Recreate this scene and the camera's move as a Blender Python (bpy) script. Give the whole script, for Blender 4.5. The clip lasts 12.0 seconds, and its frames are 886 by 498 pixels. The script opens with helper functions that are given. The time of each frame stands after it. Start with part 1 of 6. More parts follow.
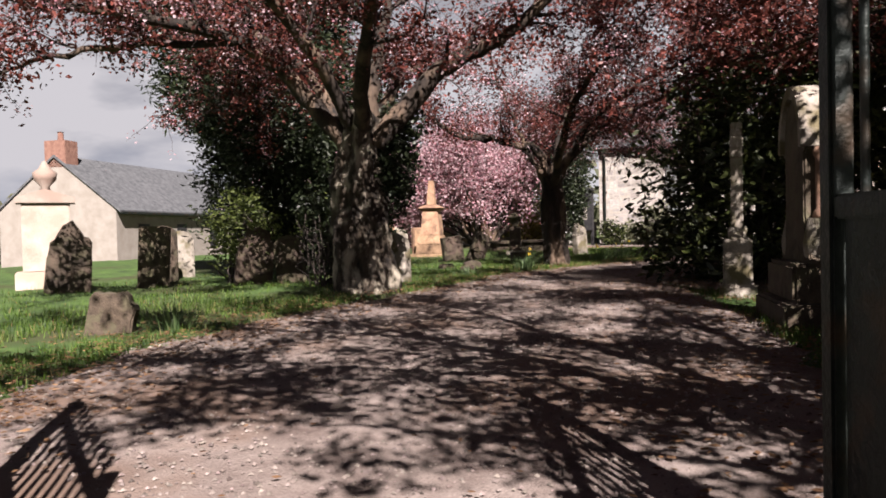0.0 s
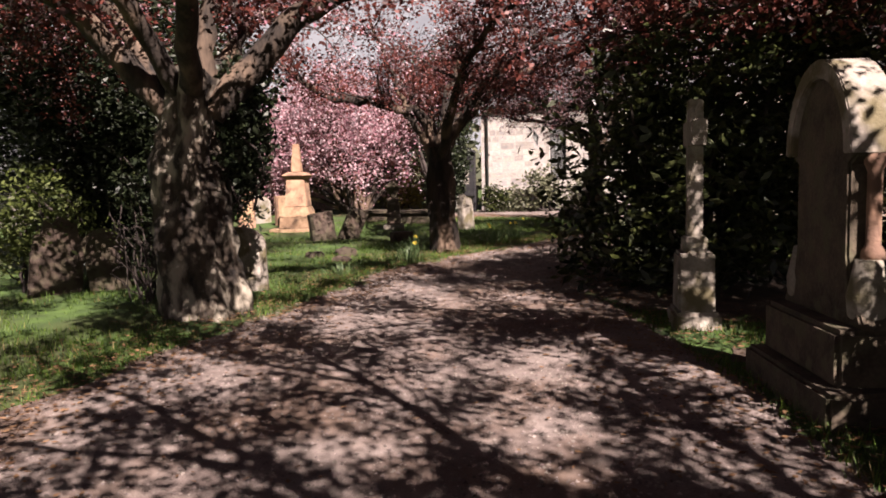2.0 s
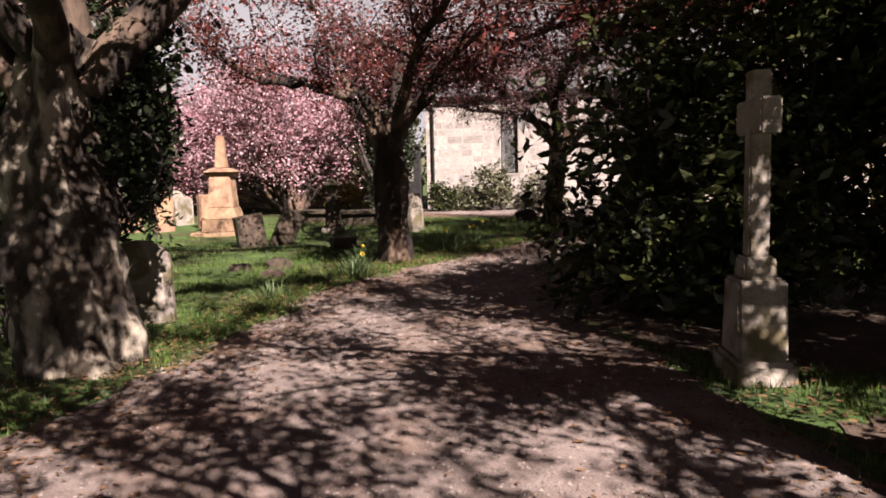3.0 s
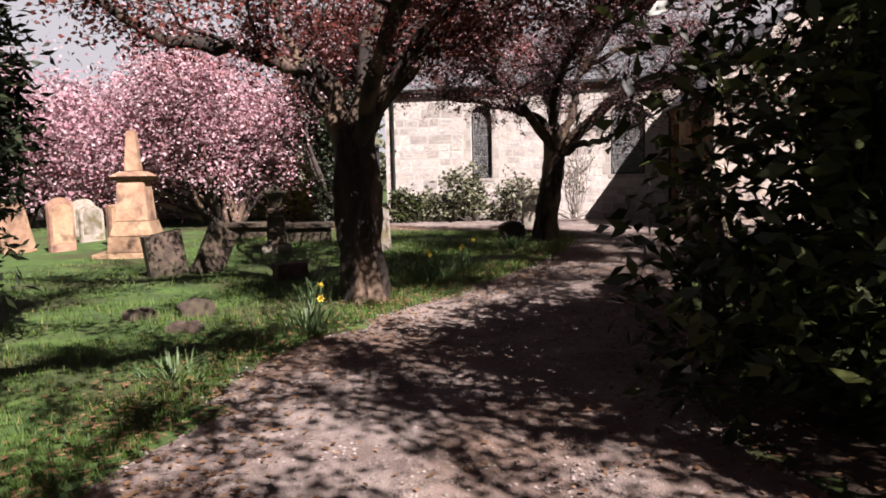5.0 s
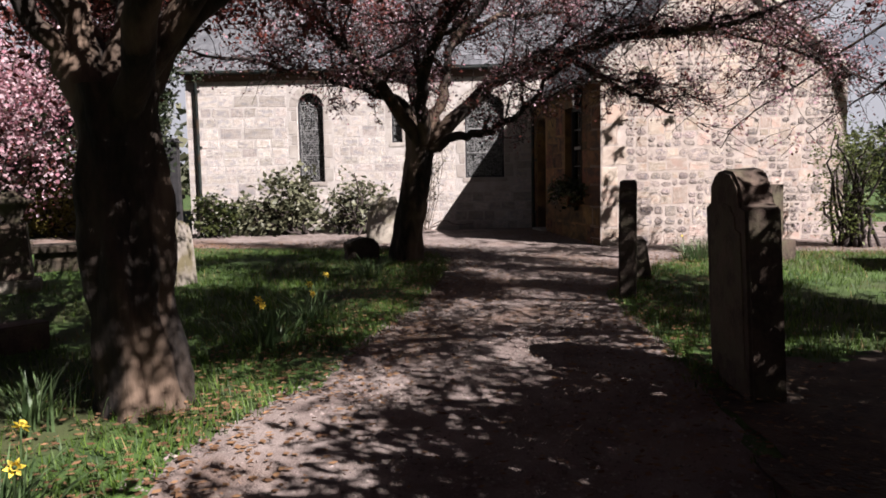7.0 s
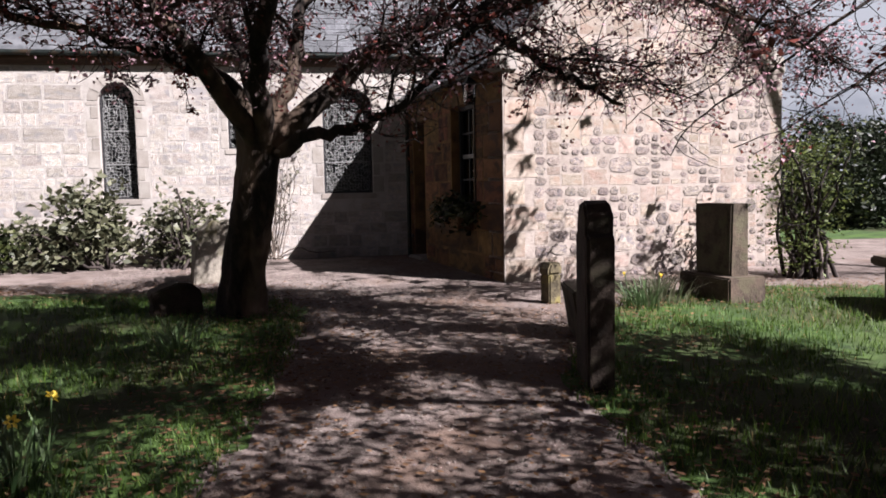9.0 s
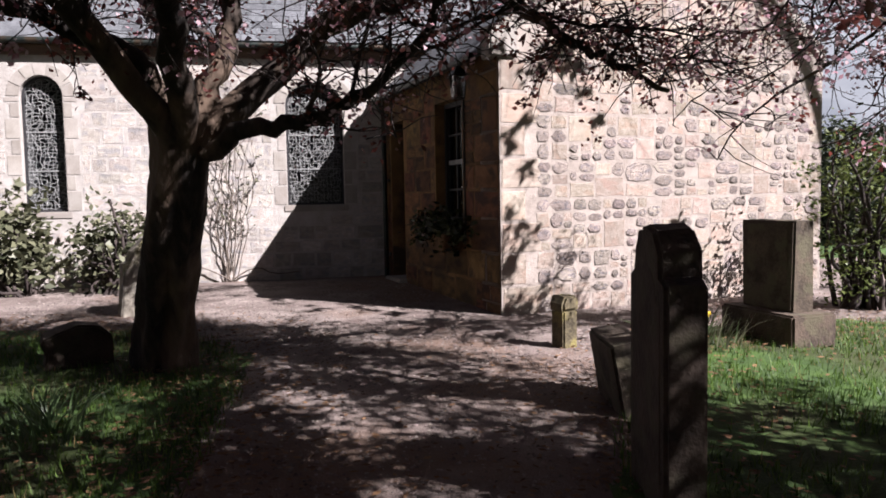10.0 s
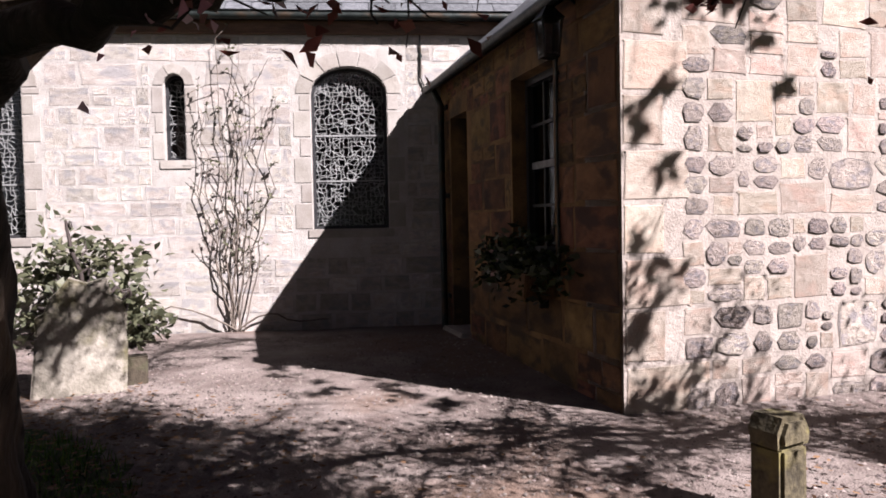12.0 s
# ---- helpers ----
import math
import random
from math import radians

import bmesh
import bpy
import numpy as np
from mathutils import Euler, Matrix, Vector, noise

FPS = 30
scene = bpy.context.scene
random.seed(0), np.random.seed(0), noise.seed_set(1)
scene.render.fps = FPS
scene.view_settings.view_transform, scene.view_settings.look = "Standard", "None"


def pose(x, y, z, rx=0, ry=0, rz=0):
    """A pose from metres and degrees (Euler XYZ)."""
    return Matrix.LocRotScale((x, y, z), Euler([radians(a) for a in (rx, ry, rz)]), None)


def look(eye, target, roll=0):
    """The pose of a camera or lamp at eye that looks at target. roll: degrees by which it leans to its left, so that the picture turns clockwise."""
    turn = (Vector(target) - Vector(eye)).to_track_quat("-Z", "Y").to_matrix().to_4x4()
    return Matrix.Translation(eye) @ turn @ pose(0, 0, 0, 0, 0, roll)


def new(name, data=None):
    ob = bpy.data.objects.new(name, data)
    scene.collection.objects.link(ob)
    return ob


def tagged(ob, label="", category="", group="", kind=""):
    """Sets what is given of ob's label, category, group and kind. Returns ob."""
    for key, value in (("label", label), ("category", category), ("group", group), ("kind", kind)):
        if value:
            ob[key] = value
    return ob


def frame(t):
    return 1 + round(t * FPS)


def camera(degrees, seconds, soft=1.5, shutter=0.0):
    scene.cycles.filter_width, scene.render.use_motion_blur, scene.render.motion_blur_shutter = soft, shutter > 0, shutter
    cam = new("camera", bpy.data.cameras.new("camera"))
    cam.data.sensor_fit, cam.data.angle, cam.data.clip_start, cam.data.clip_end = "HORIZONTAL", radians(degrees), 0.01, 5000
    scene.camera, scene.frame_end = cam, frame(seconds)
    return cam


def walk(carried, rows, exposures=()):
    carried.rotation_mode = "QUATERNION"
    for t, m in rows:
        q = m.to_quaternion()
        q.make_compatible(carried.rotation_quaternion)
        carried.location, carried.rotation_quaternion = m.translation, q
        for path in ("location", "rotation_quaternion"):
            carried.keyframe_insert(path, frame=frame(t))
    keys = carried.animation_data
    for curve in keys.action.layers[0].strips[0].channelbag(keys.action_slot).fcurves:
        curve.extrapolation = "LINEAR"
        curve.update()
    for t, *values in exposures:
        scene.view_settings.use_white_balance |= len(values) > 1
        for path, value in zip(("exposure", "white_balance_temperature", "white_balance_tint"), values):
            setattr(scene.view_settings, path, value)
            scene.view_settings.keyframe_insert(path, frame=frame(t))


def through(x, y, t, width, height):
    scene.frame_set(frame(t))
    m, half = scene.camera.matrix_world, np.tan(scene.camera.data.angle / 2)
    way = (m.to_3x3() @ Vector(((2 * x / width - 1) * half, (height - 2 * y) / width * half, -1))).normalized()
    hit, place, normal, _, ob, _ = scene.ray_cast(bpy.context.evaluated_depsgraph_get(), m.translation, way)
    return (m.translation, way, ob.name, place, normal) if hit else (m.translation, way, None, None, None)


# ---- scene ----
cam = camera(61.2, 12.0, soft=1.75)
METRES, EYE, TILT, LEAN, TURN = 19.286, 1.35, 0.0, 0.0, 33.9
ROWS = [
    (0.0, 0.0, 0.0, 0.0, -0.03, -1.3, 1.31),
    (0.5, 0.001, 0.0323, 0.0086, -2.95, -1.78, 1.36),
    (1.0, 0.0024, 0.0624, 0.0166, -5.79, -3.0, 1.42),
    (1.5, 0.0006, 0.0906, 0.0253, -7.92, -4.52, 1.4),
    (2.0, 0.0037, 0.1271, 0.0279, -9.86, -5.36, 1.39),
    (2.5, 0.0067, 0.1773, 0.0288, -12.66, -5.66, 1.4),
    (3.0, 0.0097, 0.2284, 0.0296, -14.77, -5.81, 1.38),
    (5.0, 0.0293, 0.3945, 0.0292, -18.89, -5.47, 1.33),
    (5.5, 0.0419, 0.4393, 0.0282, -20.75, -5.45, 1.37),
    (6.0, 0.0553, 0.4834, 0.0288, -23.47, -5.48, 1.25),
    (6.5, 0.0658, 0.5244, 0.0288, -27.4, -5.46, 1.16),
    (7.0, 0.0775, 0.5688, 0.0283, -33.03, -5.43, 1.11),
    (7.5, 0.0953, 0.6064, 0.0293, -36.81, -5.48, 1.19),
    (9.5, 0.199, 0.7404, 0.0309, -45.11, -4.26, 1.09),
    (10.0, 0.2307, 0.7736, 0.0319, -45.55, -3.94, 1.07),
    (10.5, 0.2585, 0.8049, 0.0303, -45.69, -3.26, 1.08),
    (11.0, 0.2837, 0.8329, 0.0306, -45.45, -2.84, 1.14),
    (11.5, 0.3159, 0.8625, 0.0298, -43.58, -2.27, 1.15),
    (12.0, 0.3448, 0.8879, 0.0297, -39.73, -1.92, 1.16),
]
walk(cam, [(t, pose(0, 0, EYE, TILT, LEAN, TURN) @ pose(METRES * x, METRES * y, METRES * z, 90 + pitch, roll, yaw)) for t, x, y, z, yaw, pitch, roll in ROWS],
     exposures=[(0.0, 2.1, 6650, 18), (1.0, 2.27, 6950, 23), (2.5, 2.2, 7050, 25), (5.5, 2.12, 6500, 20), (6.6, 1.99, 6400, 18), (7.6, 1.94, 6300, 18), (9.5, 2.1, 6100, 18), (12.0, 2.14, 6150, 20)])

# ---- world, sun ----
SUN_DIR = Vector((0.74, -0.67, 0.88)).normalized()
sky_world = bpy.data.worlds.new("sky")
scene.world = sky_world
sky_world.use_nodes = True
wn = sky_world.node_tree.nodes
sky = wn.new("ShaderNodeTexSky")
sky.sky_type = "NISHITA"
sky.sun_disc = False
sky.sun_elevation = math.asin(SUN_DIR.z)
sky.sun_rotation = math.atan2(SUN_DIR.x, SUN_DIR.y)
sky.dust_density = 0.6
sky.altitude = 4000
sky.air_density = 0.5
cloud_co = wn.new("ShaderNodeTexCoord")
cloud_map = wn.new("ShaderNodeMapping")
cloud_map.inputs["Scale"].default_value = (1.6, 1.6, 4.5)
cloud_noise = wn.new("ShaderNodeTexNoise")
cloud_noise.inputs["Scale"].default_value = 1.7
cloud_noise.inputs["Detail"].default_value = 6
cloud_ramp = wn.new("ShaderNodeValToRGB")
cloud_ramp.color_ramp.elements[0].position, cloud_ramp.color_ramp.elements[1].position = 0.25, 0.44
cloud_mix = wn.new("ShaderNodeMix")
cloud_mix.data_type = "RGBA"
cloud_mix.inputs["B"].default_value = (18.0, 18.4, 19.2, 1)
wl = sky_world.node_tree.links
wl.new(cloud_co.outputs["Generated"], cloud_map.inputs["Vector"])
wl.new(cloud_map.outputs["Vector"], cloud_noise.inputs["Vector"])
wl.new(cloud_noise.outputs["Fac"], cloud_ramp.inputs["Fac"])
cloud_sep = wn.new("ShaderNodeSeparateXYZ")
wl.new(cloud_co.outputs["Generated"], cloud_sep.inputs["Vector"])
cloud_fade = wn.new("ShaderNodeMapRange")
cloud_fade.inputs["From Min"].default_value, cloud_fade.inputs["From Max"].default_value = 0.2, 0.42
cloud_fade.inputs["To Min"].default_value, cloud_fade.inputs["To Max"].default_value = 1.0, 0.0
wl.new(cloud_sep.outputs["Z"], cloud_fade.inputs["Value"])
cloud_fac = wn.new("ShaderNodeMath")
cloud_fac.operation = "MULTIPLY"
wl.new(cloud_ramp.outputs["Color"], cloud_fac.inputs[0])
wl.new(cloud_fade.outputs["Result"], cloud_fac.inputs[1])
wl.new(cloud_fac.outputs["Value"], cloud_mix.inputs["Factor"])
wl.new(sky.outputs["Color"], cloud_mix.inputs["A"])
wl.new(cloud_mix.outputs["Result"], wn["Background"].inputs["Color"])
wn["Background"].inputs["Strength"].default_value = 0.008

sun = new("sun", bpy.data.lights.new("sun", "SUN"))
sun.data.energy = 5.0
sun.data.angle = radians(0.45)
sun.data.color = (1.0, 0.95, 0.9)
sun.matrix_world = look(SUN_DIR * 40, (0, 0, 0))

# ---- helpers of the scene ----
rnd = random.Random(7)
rng = np.random.default_rng(7)


def gz(x, y):
    """Height of the ground."""
    return 0.43 + 0.0118 * min(max(y, -5.0), 40.0)


def part(name, bm, material, parent=None, label="", smooth=False):
    me = bpy.data.meshes.new(name)
    bm.normal_update()
    bm.to_mesh(me)
    bm.free()
    me.materials.append(material)
    if smooth:
        me.polygons.foreach_set("use_smooth", [True] * len(me.polygons))
    ob = new(name, me)
    ob.parent = parent
    if label:
        ob["label"] = label
    return ob


def sheet(name, verts, faces, material, parent=None, label="", smooth=False):
    me = bpy.data.meshes.new(name)
    verts = np.asarray(verts, dtype=np.float32).reshape(-1, 3)
    faces = np.asarray(faces, dtype=np.int32)
    n, k = faces.shape
    me.vertices.add(len(verts))
    me.vertices.foreach_set("co", verts.ravel())
    me.loops.add(n * k)
    me.loops.foreach_set("vertex_index", faces.ravel())
    me.polygons.add(n)
    me.polygons.foreach_set("loop_start", np.arange(0, n * k, k, dtype=np.int32))
    if smooth:
        me.polygons.foreach_set("use_smooth", np.ones(n, dtype=bool))
    me.update(calc_edges=True)
    me.materials.append(material)
    ob = new(name, me)
    ob.parent = parent
    if label:
        ob["label"] = label
    return ob


def thing(name, x, y, z=None, turn=0.0, label="", category="", group="", kind="", rx=0, ry=0):
    ob = new(name)
    ob.empty_display_size = 0.1
    ob.matrix_world = pose(x, y, gz(x, y) if z is None else z, rx, ry, turn)
    return tagged(ob, label, category, group, kind)


def add_box(bm, x0, x1, y0, y1, z0, z1, bevel=0.0, rough=0.0, cuts=0):
    made = bmesh.ops.create_cube(bm, size=1.0, matrix=Matrix.LocRotScale(((x0 + x1) / 2, (y0 + y1) / 2, (z0 + z1) / 2), None, (x1 - x0, y1 - y0, z1 - z0)))
    vs = made["verts"]
    if cuts:
        es = list({e for v in vs for e in v.link_edges})
        cut = bmesh.ops.subdivide_edges(bm, edges=es, cuts=cuts, use_grid_fill=True)
        vs = list(bm.verts)
    if bevel:
        es = [e for e in {e for v in vs for e in v.link_edges} if e.calc_face_angle(0) > 0.5]
        out = bmesh.ops.bevel(bm, geom=es, offset=bevel, segments=2, affect="EDGES")
        vs = [v for v in {*vs, *out["verts"]} if v.is_valid]
    if rough:
        for v in vs:
            v.co += noise.noise_vector(v.co * 7.0 + Vector((x0 * 3, y0, z0))) * rough
    return vs


def prism(bm, outline, y0, y1, bevel=0.0, rough=0.0):
    """An outline in x and z pushed along y."""
    front = [bm.verts.new((x, y0, z)) for x, z in outline]
    back = [bm.verts.new((x, y1, z)) for x, z in outline]
    n = len(outline)
    fs = [bm.faces.new(front), bm.faces.new(back[::-1])]
    for i in range(n):
        fs.append(bm.faces.new((front[i], back[i], back[(i + 1) % n], front[(i + 1) % n])))
    bmesh.ops.recalc_face_normals(bm, faces=fs)
    vs = front + back
    if bevel:
        es = list(set(fs[0].edges) | set(fs[1].edges))
        out = bmesh.ops.bevel(bm, geom=es, offset=bevel, segments=2, affect="EDGES")
        vs = [v for v in {*vs, *out["verts"]} if v.is_valid]
    if rough:
        for v in vs:
            v.co += noise.noise_vector(v.co * 5.0) * rough
    return vs


def lathe(bm, profile, n=20):
    """A profile of radius and height turned round z."""
    rings = [[bm.verts.new((r * math.cos(2 * math.pi * i / n), r * math.sin(2 * math.pi * i / n), z)) for i in range(n)] for r, z in profile]
    for a, b in zip(rings, rings[1:]):
        for i in range(n):
            bm.faces.new((a[i], a[(i + 1) % n], b[(i + 1) % n], b[i]))
    bm.faces.new(rings[0][::-1])
    bm.faces.new(rings[-1])


def wall_sheet(outer, holes, thick):
    """A wall in x and z with real openings, front at y = 0, pushed back along y."""
    bm = bmesh.new()
    edges = []
    for loop in [outer, *holes]:
        vs = [bm.verts.new((x, 0, z)) for x, z in loop]
        edges += [bm.edges.new((vs[i], vs[(i + 1) % len(vs)])) for i in range(len(vs))]
    bmesh.ops.triangle_fill(bm, use_beauty=True, use_dissolve=False, edges=edges, normal=(0, -1, 0))
    out = bmesh.ops.extrude_face_region(bm, geom=list(bm.faces))
    bmesh.ops.translate(bm, vec=(0, thick, 0), verts=[g for g in out["geom"] if isinstance(g, bmesh.types.BMVert)])
    bmesh.ops.recalc_face_normals(bm, faces=list(bm.faces))
    return bm


def tubes(lines, sides):
    """Tapered tubes along polylines: each line is (points n x 3, radii n)."""
    vs, fs, base = [], [], 0
    ang = np.arange(sides) * 2 * np.pi / sides
    for pts, rad in lines:
        pts = np.asarray(pts, float)
        tan = np.gradient(pts, axis=0)
        tan /= np.linalg.norm(tan, axis=1)[:, None] + 1e-9
        ref = np.where(np.abs(tan[:, 2:3]) > 0.9, np.array([[1.0, 0, 0]]), np.array([[0, 0, 1.0]]))
        ref = np.repeat(ref[:1], len(pts), 0)
        u = np.cross(tan, ref)
        u /= np.linalg.norm(u, axis=1)[:, None] + 1e-9
        v = np.cross(tan, u)
        ring = pts[:, None, :] + np.asarray(rad)[:, None, None] * (u[:, None, :] * np.cos(ang)[None, :, None] + v[:, None, :] * np.sin(ang)[None, :, None])
        vs.append(ring.reshape(-1, 3))
        n = len(pts)
        i = np.arange(n - 1)[:, None] * sides
        j = np.arange(sides)[None, :]
        k = (j + 1) % sides
        fs.append((np.stack([i + j, i + k, i + sides + k, i + sides + j], -1) + base).reshape(-1, 4))
        base += n * sides
    return np.concatenate(vs), np.concatenate(fs)


def leaves(centres, length, width, seed, droop=0.0, spread=0.35, up=0.0, fold=0.25):
    """Folded four-cornered leaves at the given points, with random turn and size."""
    r = np.random.default_rng(seed)
    n = len(centres)
    d = r.normal(size=(n, 3))
    d[:, 2] = d[:, 2] * 0.6 + up - droop
    d /= np.linalg.norm(d, axis=1)[:, None]
    s = r.normal(size=(n, 3))
    s -= (s * d).sum(1)[:, None] * d
    s /= np.linalg.norm(s, axis=1)[:, None]
    nrm = np.cross(d, s)
    size = (1 + spread * r.uniform(-1, 1, n))[:, None]
    l, w = length * size, width * size
    a = centres
    b = centres + d * l * 0.5 + s * w * 0.5 + nrm * w * fold
    c = centres + d * l
    e = centres + d * l * 0.5 - s * w * 0.5 + nrm * w * fold
    v = np.stack([a, b, c, e], 1).reshape(-1, 3)
    f = np.arange(4 * n).reshape(n, 4)
    return v, f


# ---- materials ----
def mat(name, dark, light, scale=6.0, rough=0.85, bump=0.3, fine=60.0, metal=0.0, third=None, third_scale=1.2, vary="", amount=0.25, stretch=(1, 1, 1), spec=0.3):
    m = bpy.data.materials.new(name)
    m.use_nodes = True
    nt = m.node_tree
    b = nt.nodes["Principled BSDF"]
    co = nt.nodes.new("ShaderNodeTexCoord")
    mp = nt.nodes.new("ShaderNodeMapping")
    mp.inputs["Scale"].default_value = stretch
    nt.links.new(co.outputs["Object"], mp.inputs["Vector"])
    vec = mp.outputs["Vector"]
    if vary == "object":
        info = nt.nodes.new("ShaderNodeObjectInfo")
        add = nt.nodes.new("ShaderNodeVectorMath")
        add.operation = "MULTIPLY_ADD"
        comb = nt.nodes.new("ShaderNodeCombineXYZ")
        for k in ("X", "Y", "Z"):
            nt.links.new(info.outputs["Random"], comb.inputs[k])
        add.inputs[1].default_value = (37, 53, 71)
        nt.links.new(comb.outputs["Vector"], add.inputs[0])
        nt.links.new(vec, add.inputs[2])
        vec = add.outputs["Vector"]
    n1 = nt.nodes.new("ShaderNodeTexNoise")
    n1.inputs["Scale"].default_value, n1.inputs["Detail"].default_value, n1.inputs["Roughness"].default_value = scale, 5, 0.6
    n2 = nt.nodes.new("ShaderNodeTexNoise")
    n2.inputs["Scale"].default_value, n2.inputs["Detail"].default_value = fine, 3
    nt.links.new(vec, n1.inputs["Vector"])
    nt.links.new(vec, n2.inputs["Vector"])
    ramp = nt.nodes.new("ShaderNodeValToRGB")
    ramp.color_ramp.elements[0].position, ramp.color_ramp.elements[1].position = 0.33, 0.68
    ramp.color_ramp.elements[0].color, ramp.color_ramp.elements[1].color = (*dark, 1), (*light, 1)
    mixf = nt.nodes.new("ShaderNodeMath")
    mixf.operation = "MULTIPLY_ADD"
    mixf.inputs[1].default_value = 0.35
    sub = nt.nodes.new("ShaderNodeMath")
    sub.operation = "MULTIPLY_ADD"
    sub.inputs[1].default_value, sub.inputs[2].default_value = 1.0, -0.175
    nt.links.new(n1.outputs["Fac"], sub.inputs[0])
    nt.links.new(n2.outputs["Fac"], mixf.inputs[0])
    nt.links.new(sub.outputs["Value"], mixf.inputs[2])
    nt.links.new(mixf.outputs["Value"], ramp.inputs["Fac"])
    colour = ramp.outputs["Color"]
    if third:
        n3 = nt.nodes.new("ShaderNodeTexNoise")
        n3.inputs["Scale"].default_value, n3.inputs["Detail"].default_value = third_scale, 6
        nt.links.new(vec, n3.inputs["Vector"])
        r3 = nt.nodes.new("ShaderNodeValToRGB")
        r3.color_ramp.elements[0].position, r3.color_ramp.elements[1].position = 0.5, 0.62
        nt.links.new(n3.outputs["Fac"], r3.inputs["Fac"])
        mx = nt.nodes.new("ShaderNodeMix")
        mx.data_type = "RGBA"
        mx.inputs["B"].default_value = (*third, 1)
        nt.links.new(r3.outputs["Color"], mx.inputs["Factor"])
        nt.links.new(colour, mx.inputs["A"])
        colour = mx.outputs["Result"]
    if vary:
        source = info.outputs["Random"] if vary == "object" else nt.nodes.new("ShaderNodeNewGeometry").outputs["Random Per Island"]
        hsv = nt.nodes.new("ShaderNodeHueSaturation")
        val = nt.nodes.new("ShaderNodeMapRange")
        val.inputs["To Min"].default_value, val.inputs["To Max"].default_value = 1 - amount, 1 + amount
        hue = nt.nodes.new("ShaderNodeMapRange")
        hue.inputs["To Min"].default_value, hue.inputs["To Max"].default_value = 0.5 + 0.06 * amount, 0.5 - 0.06 * amount
        wrap = nt.nodes.new("ShaderNodeMath")
        wrap.operation = "MULTIPLY"
        wrap.inputs[1].default_value = 7.31
        frac = nt.nodes.new("ShaderNodeMath")
        frac.operation = "FRACT"
        nt.links.new(source, wrap.inputs[0])
        nt.links.new(wrap.outputs["Value"], frac.inputs[0])
        nt.links.new(source, val.inputs["Value"])
        nt.links.new(frac.outputs["Value"], hue.inputs["Value"])
        nt.links.new(val.outputs["Result"], hsv.inputs["Value"])
        nt.links.new(hue.outputs["Result"], hsv.inputs["Hue"])
        nt.links.new(colour, hsv.inputs["Color"])
        colour = hsv.outputs["Color"]
    nt.links.new(colour, b.inputs["Base Color"])
    b.inputs["Roughness"].default_value = rough
    b.inputs["Metallic"].default_value = metal
    b.inputs["Specular IOR Level"].default_value = spec
    if bump:
        bp = nt.nodes.new("ShaderNodeBump")
        bp.inputs["Strength"].default_value = bump
        bp.inputs["Distance"].default_value = 0.03
        nt.links.new(mixf.outputs["Value"], bp.inputs["Height"])
        nt.links.new(bp.outputs["Normal"], b.inputs["Normal"])
    return m


def leaf_mat(name, dark, light, gloss=0.5, through=0.35, amount=0.5):
    m = bpy.data.materials.new(name)
    m.use_nodes = True
    nt = m.node_tree
    b = nt.nodes["Principled BSDF"]
    geo = nt.nodes.new("ShaderNodeNewGeometry")
    ramp = nt.nodes.new("ShaderNodeValToRGB")
    ramp.color_ramp.elements[0].color, ramp.color_ramp.elements[1].color = (*dark, 1), (*light, 1)
    nt.links.new(geo.outputs["Random Per Island"], ramp.inputs["Fac"])
    nt.links.new(ramp.outputs["Color"], b.inputs["Base Color"])
    b.inputs["Roughness"].default_value = gloss
    b.inputs["Specular IOR Level"].default_value = 0.3
    tr = nt.nodes.new("ShaderNodeBsdfTranslucent")
    nt.links.new(ramp.outputs["Color"], tr.inputs["Color"])
    mx = nt.nodes.new("ShaderNodeMixShader")
    mx.inputs["Fac"].default_value = through
    nt.links.new(b.outputs["BSDF"], mx.inputs[1])
    nt.links.new(tr.outputs["BSDF"], mx.inputs[2])
    nt.links.new(mx.outputs["Shader"], nt.nodes["Material Output"].inputs["Surface"])
    return m


M_PATH = mat("gravel_earth_path", (0.0748, 0.0542, 0.0468), (0.176, 0.144, 0.129), 2.2, 0.95, 0.9, 90, third=(0.112, 0.0748, 0.0561), third_scale=0.7)
M_GROUND = mat("lawn_soil", (0.013, 0.029, 0.0055), (0.045, 0.085, 0.0143), 3.0, 0.95, 0.8, 50, third=(0.028, 0.034, 0.009), third_scale=0.6)
M_BED = mat("shade_dark_soil", (0.022, 0.0154, 0.011), (0.0704, 0.0484, 0.033), 4.0, 0.95, 0.9, 45)
M_MORTAR = mat("lime_mortar", (0.237, 0.215, 0.195), (0.314, 0.292, 0.27), 5.0, 0.95, 0.6, 70)
M_MORTAR_PINK = mat("pinkish_lime_mortar", (0.2, 0.168, 0.145), (0.275, 0.237, 0.208), 5.0, 0.95, 0.7, 60)
M_ASHLAR = mat("cream_sandstone", (0.226, 0.195, 0.168), (0.319, 0.289, 0.261), 3.0, 0.9, 0.5, 60, vary="object", amount=0.24, third=(0.209, 0.195, 0.19), third_scale=2.2)
M_RUBBLE = mat("pink_rubble_stone", (0.16, 0.13, 0.114), (0.268, 0.222, 0.194), 6.0, 0.9, 0.9, 50, vary="object", amount=0.34, third=(0.138, 0.12, 0.12), third_scale=4.0)
M_BLOCK = mat("buff_squared_stone", (0.2, 0.158, 0.127), (0.285, 0.24, 0.203), 3.0, 0.9, 0.6, 50, vary="object", amount=0.24, third=(0.24, 0.175, 0.14), third_scale=2.0)
